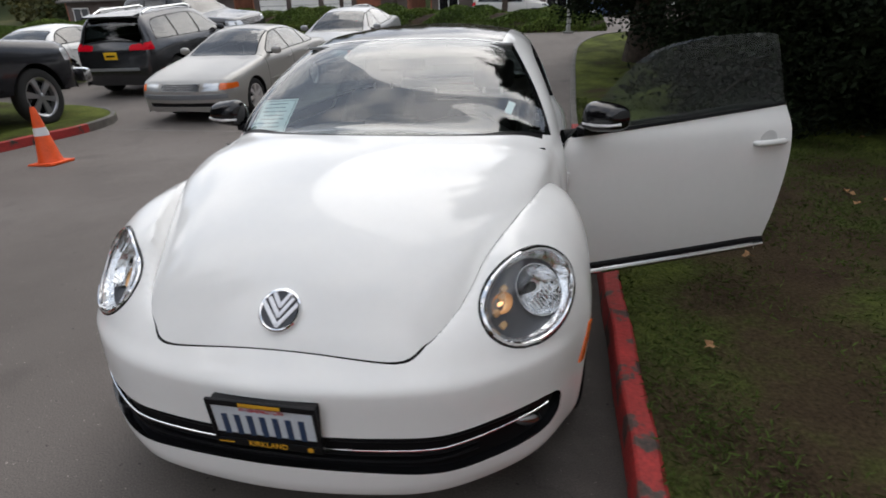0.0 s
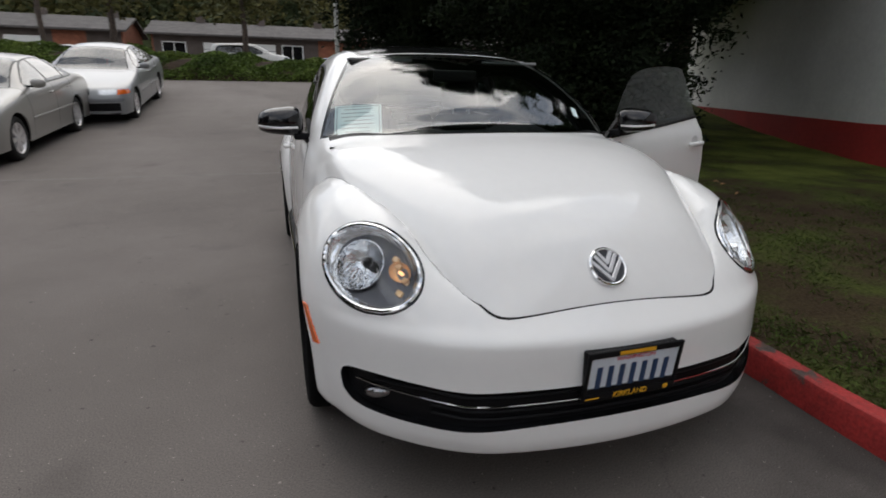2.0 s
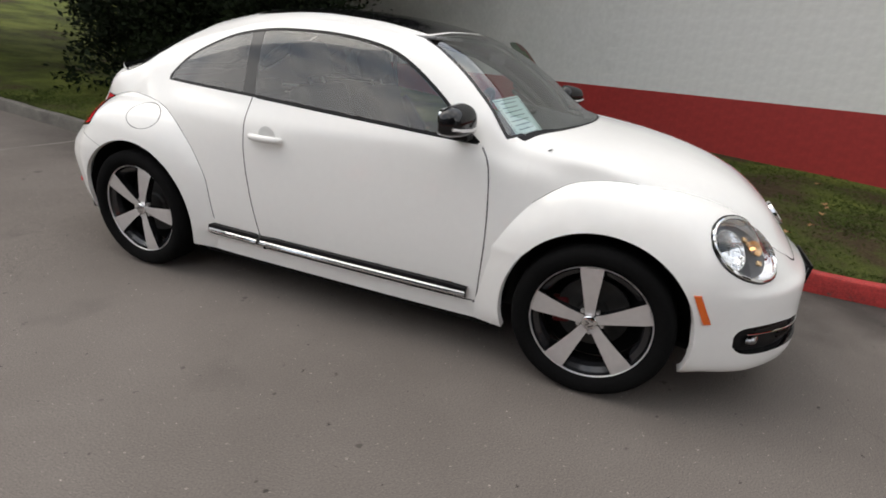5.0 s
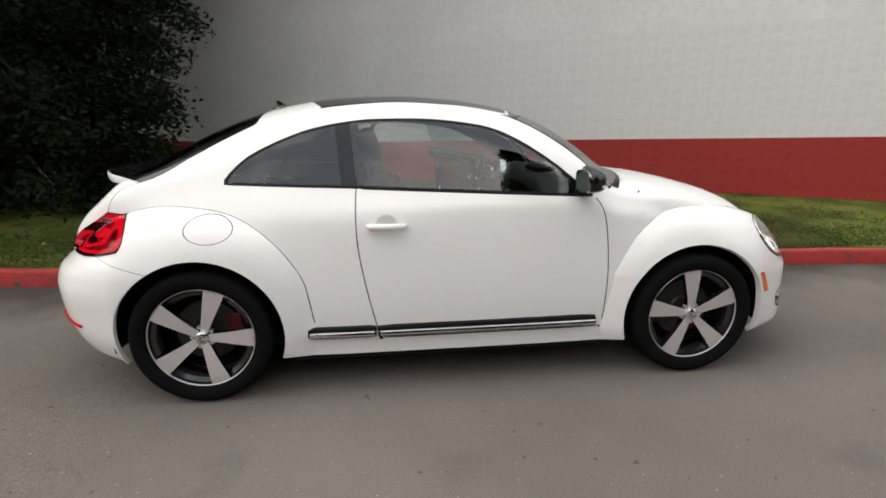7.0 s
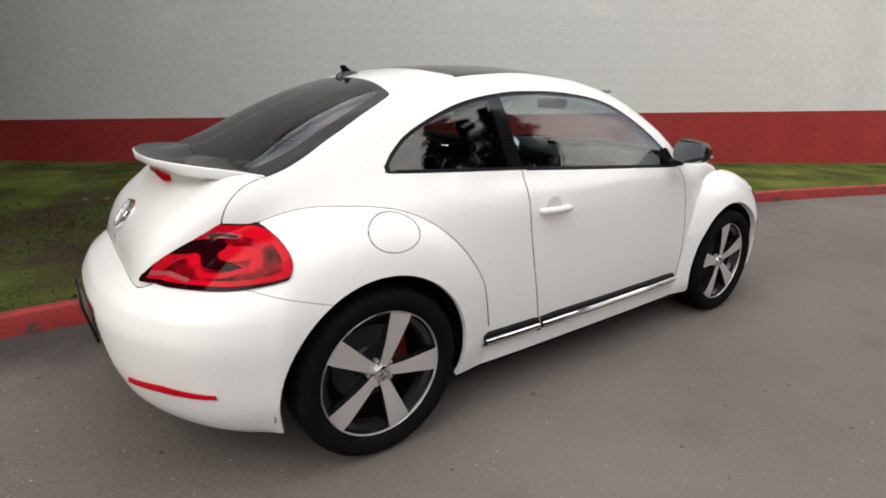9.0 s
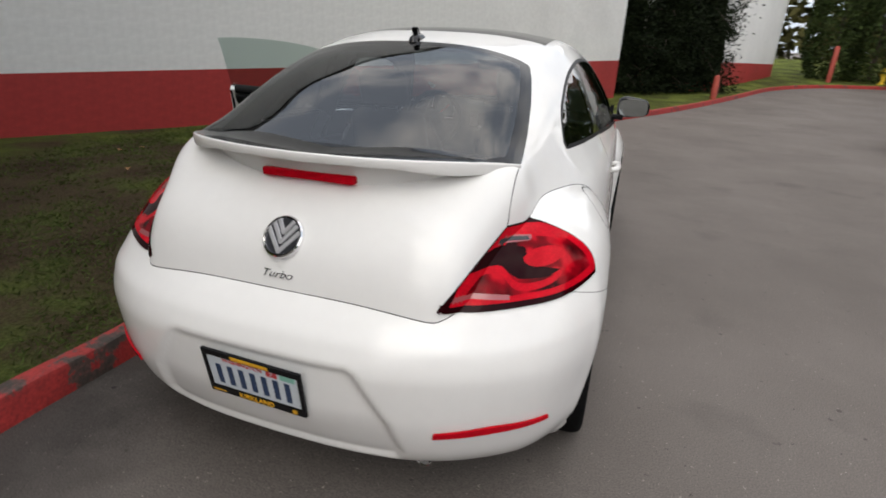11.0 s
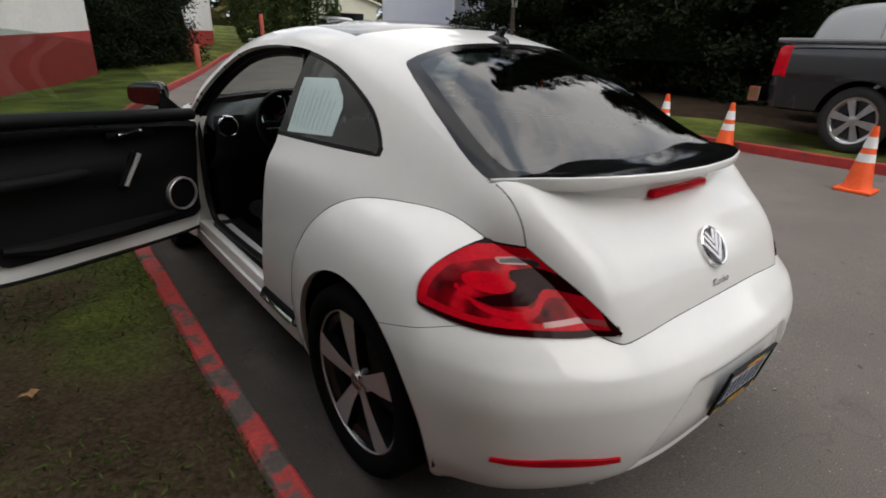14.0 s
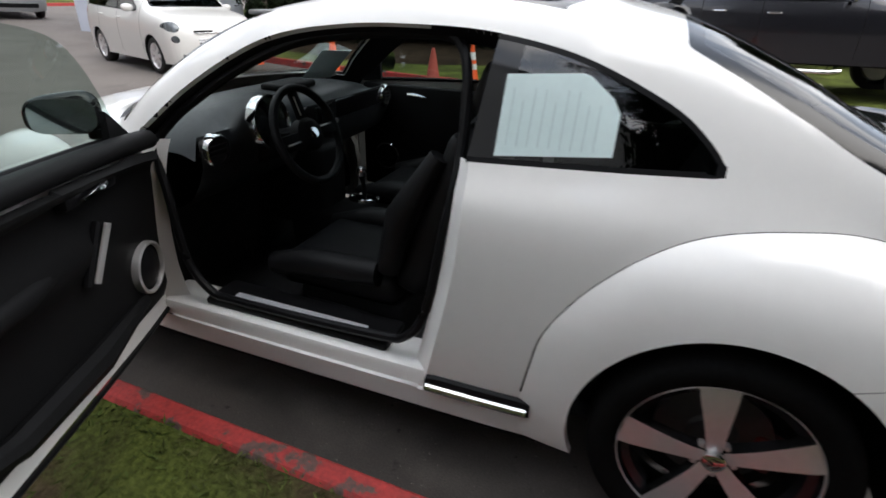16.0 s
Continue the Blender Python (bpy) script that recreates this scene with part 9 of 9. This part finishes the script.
def row_house(x0, x1, y, z, seed):
    r2 = random.Random(seed)
    h = empty("row_house", Matrix.Translation(((x0 + x1) / 2, y, z)))
    w = (x1 - x0) / 2
    part("wall", bm_box(-w, w, 0, 7, 0, 2.7, 0), M_SIDING, h, "dark siding", False)
    part("gable_end", bm_prism([(0, 0), (7, 0), (7, 2.7), (3.5, 3.75), (0, 2.7)], -w - 0.12, -w, "x"), M_BRICK, h, "brick end wall", False)
    part("gable_end", bm_prism([(0, 0), (7, 0), (7, 2.7), (3.5, 3.75), (0, 2.7)], w, w + 0.12, "x"), M_BRICK, h, "brick end wall", False)
    for s, (ya, yb) in ((1, (-0.7, 3.5)), (-1, (7.7, 3.5))):
        part("roof", bm_prism([(ya, 2.55), (yb, 3.8), (yb, 3.95), (ya, 2.70)], -w - 0.5, w + 0.5, "x"), M_ROOF, h, "grey shingle roof", False)
    x = -w + 0.6
    while x < w - 2.8:
        kind = r2.choice(["garage", "window", "brick", "window", "garage"])
        if kind == "garage":
            d = part("garage_door", bm_box(x, x + 2.6, -0.06, 0.0, 0, 2.1, 0.01), M_WHITE, h, "white garage door", False)
            for k in range(1, 4):
                part("door_joint", bm_box(x, x + 2.6, -0.065, -0.06, k * 0.52, k * 0.52 + 0.03, 0), M_SEAM, d, "", False)
        elif kind == "window":
            f = part("window", bm_box(x, x + 1.8, -0.06, 0.0, 0.7, 2.1, 0.01), M_WHITE, h, "white framed window", False)
            part("pane", bm_box(x + 0.08, x + 0.86, -0.065, -0.06, 0.78, 2.02, 0), M_BLACK, f, "", False)
            part("pane", bm_box(x + 0.94, x + 1.72, -0.065, -0.06, 0.78, 2.02, 0), M_BLACK, f, "", False)
        else:
            part("brick_panel", bm_box(x, x + 2.2, -0.05, 0.0, 0, 2.55, 0), M_BRICK, h, "brick panel", False)
        x += 3.1
    for k in range(3):
        part("chimney", bm_box(-w + 3 + k * 5, -w + 3.7 + k * 5, 3.2, 3.9, 3.6, 4.4, 0.03), M_SIDING, h, "", False)
    return tagged(h, "low row of dark houses with grey shingle roofs", "house", "row houses across the street")


row_house(-46, -28, 46, 2.3, 1)
row_house(-26, -11.5, 46, 2.35, 2)
row_house(-9.5, 6.5, 47, 2.35, 3)
row_house(8, 26, 45, 2.2, 4)
row_house(28, 46, 42, 2.1, 5)

# second block building beyond the end of the wall
bld = empty("block_building", Matrix.Translation((-3.55, -19.3, 0.2)) @ Matrix.Rotation(math.atan2(-0.8963, -0.4435) + math.pi, 4, "Z"))
part("wall", bm_box(-7.5, 1.2, -6.0, 0.0, 1.15, 6.5, 0.0), M_WALL_W, bld, "white block wall", False)
part("wall_base", bm_box(-7.5, 1.203, -6.0, 0.003, -0.3, 1.15, 0.0), M_WALL_R, bld, "red painted base", False)
part("roof", bm_box(-7.7, 1.4, -6.2, 0.2, 6.5, 6.7, 0.02), M_ROOF, bld, "flat roof edge", False)
tagged(bld, "white block building with a red painted base", "building")

# cream garage at the lane's end
gar = empty("garage", Matrix.Translation((-17.0, -32.2, gz(-17, -30))) @ Matrix.Rotation(radians(-28), 4, "Z"))
part("wall", bm_prism([(-2.6, 0), (2.6, 0), (2.6, 2.35), (0, 3.25), (-2.6, 2.35)], -6, 0, "y"), M_CREAM, gar, "cream gable wall", False)
part("doorway", bm_box(-1.7, 0.7, -0.4, 0.02, 0, 1.75, 0.01), M_BLACK, gar, "dark open garage door", False)
for a, b in (((-2.9, 2.28), (0, 3.28)), ((2.9, 2.28), (0, 3.28))):
    part("roof", bm_prism([a, b, (b[0], b[1] + 0.12), (a[0], a[1] + 0.12)], -6.3, 0.3, "y"), M_CREAM, gar, "pale roof edge", False)
tagged(gar, "cream gabled garage with a dark open doorway", "garage")

# pale blue-grey sided building
blue = empty("sided_building", Matrix.Translation((-11.6, -13.4, gz(-11.6, -13.4))) @ Matrix.Rotation(radians(20), 4, "Z"))
part("wall", bm_box(-5.5, 0.0, -3.2, 0.0, 0, 5.6, 0.0), M_BLUEW, blue, "pale blue-grey wall", False)
part("side_wall", bm_box(0.0, 0.02, -3.2, 0.0, 0, 5.6, 0.0), M_BLUEW, blue, "", False)
for k in range(36):
    part("siding_board", bm_box(-5.5, 0.0, 0.0, 0.012 + 0.004 * (k % 2), k * 0.155, k * 0.155 + 0.148, 0.0), M_BLUEW, blue, "", False)
part("corner_board", bm_box(-0.06, 0.03, -0.03, 0.03, 0, 5.6, 0.004), M_WHITE, blue, "white corner board", False)
part("wall_lamp", bm_lathe([(0.02, 0.22), (0.10, 0.16), (0.13, 0.0), (0.05, -0.04)], 16, None, Matrix.Translation((-2.4, 0.14, 3.15))), M_BLACK, blue, "black wall lamp")
tagged(blue, "pale blue-grey building with horizontal siding", "building")


# ---- cones, posts, hydrant ----
M_CONE = plain("orange_cone_vinyl", (0.80, 0.095, 0.015), 0.5, 0, 0, 0.15, 8)
M_CONE_OLD = plain("faded_red_vinyl", (0.36, 0.06, 0.04), 0.6, 0, 0, 0.2, 8)
M_BAND = plain("white_reflective_band", (0.70, 0.70, 0.70), 0.4, 0, 0, 0.06, 12)
M_POST = plain("grey_post", (0.35, 0.35, 0.33), 0.5, 0.3, 0, 0.1, 8)


def cone(x, y, h, bands, mat, label, z=None, tilt=0.0):
    c = empty("traffic_cone", Matrix.Translation((x, y, (gz(x, y) if z is None else z))) @ Matrix.Rotation(tilt, 4, "Y"))
    part("cone_base", bm_box(-0.18, 0.18, -0.18, 0.18, 0.0, 0.035, 0.012), mat, c)
    k = h / 0.9
    part("cone_body", bm_lathe([(0.145, 0.03), (0.132, 0.07), (0.128, 0.08), (0.03, h - 0.02), (0.028, h), (0.018, h), (0.016, h - 0.06)], 28, None), mat, c)
    for z0, z1 in bands:
        r0, r1 = (0.128 - (0.098) * (z - 0.08) / (h - 0.1) + 0.002 for z in (z0, z1))
        part("reflective_band", bm_lathe([(r0, z0), (r1, z1)], 28, None), M_BAND, c, "white reflective band")
    return tagged(c, label, "traffic cone", "traffic cones along the lane")


two = [(0.33, 0.42), (0.48, 0.60)]
cone(-5.60, 1.04, 0.71, two, M_CONE, "orange traffic cone with two white bands")
cone(-6.48, -0.85, 0.71, two, M_CONE, "orange traffic cone with two white bands")
cone(-6.75, -2.0, 0.71, two, M_CONE, "orange traffic cone with two white bands")
cone(-6.85, -2.75, 0.62, [], M_CONE_OLD, "faded red traffic cone without bands")
cone(-6.82, -4.76, 0.74, [], M_CONE, "plain orange traffic cone")
cone(-7.45, -7.2, 0.76, [(0.40, 0.48), (0.53, 0.63)], M_CONE, "orange traffic cone with two white bands")
cone(-5.43, 2.41, 0.71, [(0.36, 0.46)], M_CONE, "orange traffic cone with one grey band", None, radians(-3))

hy = empty("fire_hydrant", Matrix.Translation((-10.9, -25.1, gz(-10.9, -25.1) + 0.12)))
M_HYD = plain("yellow_enamel", (0.75, 0.50, 0.04), 0.4, 0, 0.3, 0.1, 10)
part("hydrant_body", bm_lathe([(0.14, 0), (0.14, 0.05), (0.10, 0.07), (0.10, 0.48), (0.13, 0.50), (0.13, 0.54), (0.09, 0.62), (0.03, 0.68), (0.03, 0.72), (0, 0.72)], 20), M_HYD, hy)
for s in (-1, 1):
    part("hydrant_cap", bm_lathe([(0.0, 0.17), (0.05, 0.17), (0.05, 0.09)], 14, None, Matrix.Translation((0, 0, 0.40)) @ Matrix.Rotation(radians(90) * s, 4, "Y")), M_HYD, hy)
tagged(hy, "yellow fire hydrant beside the far kerb", "hydrant")
for x, y, h, nm in ((-8.9, -24.9, 1.5, "bollard"), (-3.4, -16.2, 0.75, "bollard")):
    b = part(nm, bm_lathe([(0.09, 0), (0.09, h - 0.06), (0.06, h - 0.01), (0, h)], 16, None), M_CONE_OLD)
    b.location = (x, y, gz(x, y) + 0.1)
    tagged(b, "rusty red steel bollard", "bollard")

# lamp post at the edge of the car park, street poles
for x, y, h, r, lb in ((1.35, 15.7, 9.0, 0.07, "tall grey lamp post beside the green bank"), (-11.6, 30.0, 9.0, 0.13, "dark wooden street pole"), (-22, 31.0, 9.0, 0.13, "dark wooden street pole")):
    b = part("lamp_post", bm_tube([(0, 0, 0), (0, 0, h * 0.5), (0, 0, h)], [r, r * 0.85, r * 0.6], 12), M_POST if r < 0.1 else M_BARK)
    b.location = (x, y, gz(x, y) - 0.05)
    part("foot_plate", bm_box(-0.16, 0.16, -0.16, 0.16, 0.03, 0.09, 0.01), M_POST, b)
    tagged(b, lb, "post")
for x, y in ((-9.4, 34), (-2.2, 35), (6.0, 36)):
    rng = np.random.default_rng(int(abs(x) * 10))
    t = part("street_tree", bm_tube([(0, 0, 0), (0.1, 0, 2.5), (0.0, 0.1, 5.5)], [0.22, 0.17, 0.08], 10), M_BARK)
    t.location = (x, y, gz(x, y))
    P = rng.normal(size=(2600, 3)) * np.array([1.3, 1.3, 1.2]) + np.array([0, 0, 5.2])
    leaf_part("crown", P[P[:, 2] > 2.9], 0.28, rng, M_OLIVE, t, "thin spring leaves", 0.2, 0.6)
    tagged(t, "young street tree with thin spring leaves", "tree", "street trees by the houses")
# pole in the western strip with a pale sign
pw = part("leaning_post", bm_tube([(0, 0, 0), (0.10, 0.05, 1.6), (0.18, 0.08, 2.9)], [0.07, 0.06, 0.055], 10), M_BARK)
pw.location = (-9.6, -8.4, 0.2)
part("post_sign", bm_box(-0.10, 0.10, -0.012, 0.012, 2.05, 2.55, 0.004, 2, None, Matrix.Translation((0.12, 0.10, 0))), M_POST, pw, "small pale sign")
tagged(pw, "leaning dark post with a small pale sign", "post")
# fallen leaves on the lawn and lane
M_LEAF = plain("dry_leaf", (0.30, 0.16, 0.07), 0.8, 0, 0, 0.3, 40)
rl = random.Random(9)
leaf_me = None
for k in range(36):
    x, y = (rl.uniform(1.35, 4.6), rl.uniform(-4.5, 4.0))
    own = bmesh.new()
    ring = []
    for i in range(10):
        a = 2 * math.pi * i / 10
        r = (0.034 if i % 2 == 0 else 0.021) * rl.uniform(0.6, 1.25)
        ring.append(own.verts.new((r * math.cos(a), r * math.sin(a), 0.012 * math.cos(2 * a))))
    c = own.verts.new((0, 0, 0.004))
    for i in range(10):
        own.faces.new((c, ring[i], ring[(i + 1) % 10]))
    ob = part("fallen_leaf", own, M_LEAF, None, "", False)
    ob.location = (x, y, gz(x, y) + KERB_H + 0.030 + 0.02 * noise.noise(Vector((x * 0.9, y * 0.9, 0))))
    ob.rotation_euler = (rl.uniform(-0.2, 0.2), rl.uniform(-0.2, 0.2), rl.uniform(0, 6))
    tagged(ob, "dry brown leaf lying on the lawn", "leaf", "fallen leaves on the lawn")

# grass blades and weeds on the near lawn, thin over the bare patches
rg_ = np.random.default_rng(31)
n_try = 150000
gx_, gy_ = 1.09 + 4.2 * rg_.uniform(0, 1, n_try) ** 1.5, rg_.uniform(-6.0, 6.5, n_try)
dens = np.array([0.5 + 0.9 * noise.noise(Vector((x * 0.75, y * 0.75, 3.0))) + 0.5 * noise.noise(Vector((x * 2.6, y * 2.6, 7.0))) for x, y in zip(gx_, gy_)])
dens = np.where(gx_ < 1.24, 0.6, dens)
keep = rg_.uniform(0.25, 1.0, n_try) < dens
gx_, gy_ = gx_[keep], gy_[keep]
gz_ = np.array([gz(x, y) + KERB_H - 0.012 + 0.06 * (1 - math.exp(-3 * (x - 1.21) / 13.9)) + 0.02 * noise.noise(Vector((x * 0.9, y * 0.9, 0))) for x, y in zip(gx_, gy_)])
M_BLADE = ramp_mat("grass_blades", [(0.3, (0.035, 0.048, 0.012)), (0.60, (0.052, 0.074, 0.017)), (0.82, (0.105, 0.092, 0.040))], 1.3, 0.8, 4, 0, 30, 0.01, None, "Object", 0.5)
M_BLADE.node_tree.nodes["Principled BSDF"].inputs["Specular IOR Level"].default_value = 0.1
kx = np.array([np.interp(y, KA[::-1, 1], KA[::-1, 0]) for y in gy_]) + 0.090
sel = gx_ > kx
gx_, gy_, gz_ = gx_[sel], gy_[sel], gz_[sel]
tagged(leaf_part("grass", np.c_[gx_, gy_, gz_ + 0.010], 0.040, rg_, M_BLADE, None, "", -0.5, 0.16), "short patchy grass blades on the lawn", "grass", kind="stuff")

# ---- block courses of the painted wall: thin-jointed blocks, courses along the paint line ----
SLOPE = math.atan(0.026)
wall_turn = math.atan2(WD[1], WD[0])


def block_mesh(nm, w, h, mat):
    b = bm_box(0.0006, w - 0.0006, -0.0016, 0.0, 0.0008, h - 0.0008, 0.0005, 1)
    me = bpy.data.meshes.new(nm)
    b.to_mesh(me)
    b.free()
    me.materials.append(mat)
    return me


BW, BH = 0.406, 0.203
block_w, block_r = block_mesh("block", BW, BH, M_WALL_W), block_mesh("block", BW, BH, M_WALL_R)
wall_w, wall_r = bpy.data.objects["wall_white"], bpy.data.objects["wall_red_base"]


def block_pose(s, lift, proud):
    """Lower left corner of a block at s along the wall, lift above the paint line."""
    p = W0 + WD * s + WN * proud
    return Matrix.Translation((p[0], p[1], red_line(s) + lift)) @ Matrix.Rotation(wall_turn, 4, "Z") @ Matrix.Rotation(-SLOPE if s > -2 else 0.0, 4, "Y")


rest_w, rest_r = [], []
count = 0
for k in range(-5, 16):
    shift = (k % 2) * BW / 2
    for j in range(-5, 42):
        s = j * BW + shift
        if s + BW > WALL_B - 0.02:
            continue
        near = 1.6 < s < 10.8 and -4 <= k <= 7
        m = block_pose(s, k * BH, 0.0005 if k >= 0 else 0.0035)
        if near and count < 300:
            ob = new("block", block_w if k >= 0 else block_r)
            ob.parent = wall_w if k >= 0 else wall_r
            ob.matrix_world = m
            count += 1
        else:
            (rest_w if k >= 0 else rest_r).append(m)


def joined(nm, me, mats, parent):
    n0 = len(me.vertices)
    co = np.array([v.co[:] for v in me.vertices])
    fc = [list(p.vertices) for p in me.polygons]
    vs, fs = [], []
    for i, m in enumerate(mats):
        M3 = np.array(m)
        vs += (co @ M3[:3, :3].T + M3[:3, 3]).tolist()
        fs += [[q + i * n0 for q in f] for f in fc]
    out = bpy.data.meshes.new(nm)
    out.from_pydata(vs, [], fs)
    out.materials.append(me.materials[0])
    ob = new(nm, out)
    ob.parent = parent
    tagged(ob, kind="stuff")


joined("far_blocks", block_w, rest_w, wall_w)
joined("far_blocks", block_r, rest_r, wall_r)
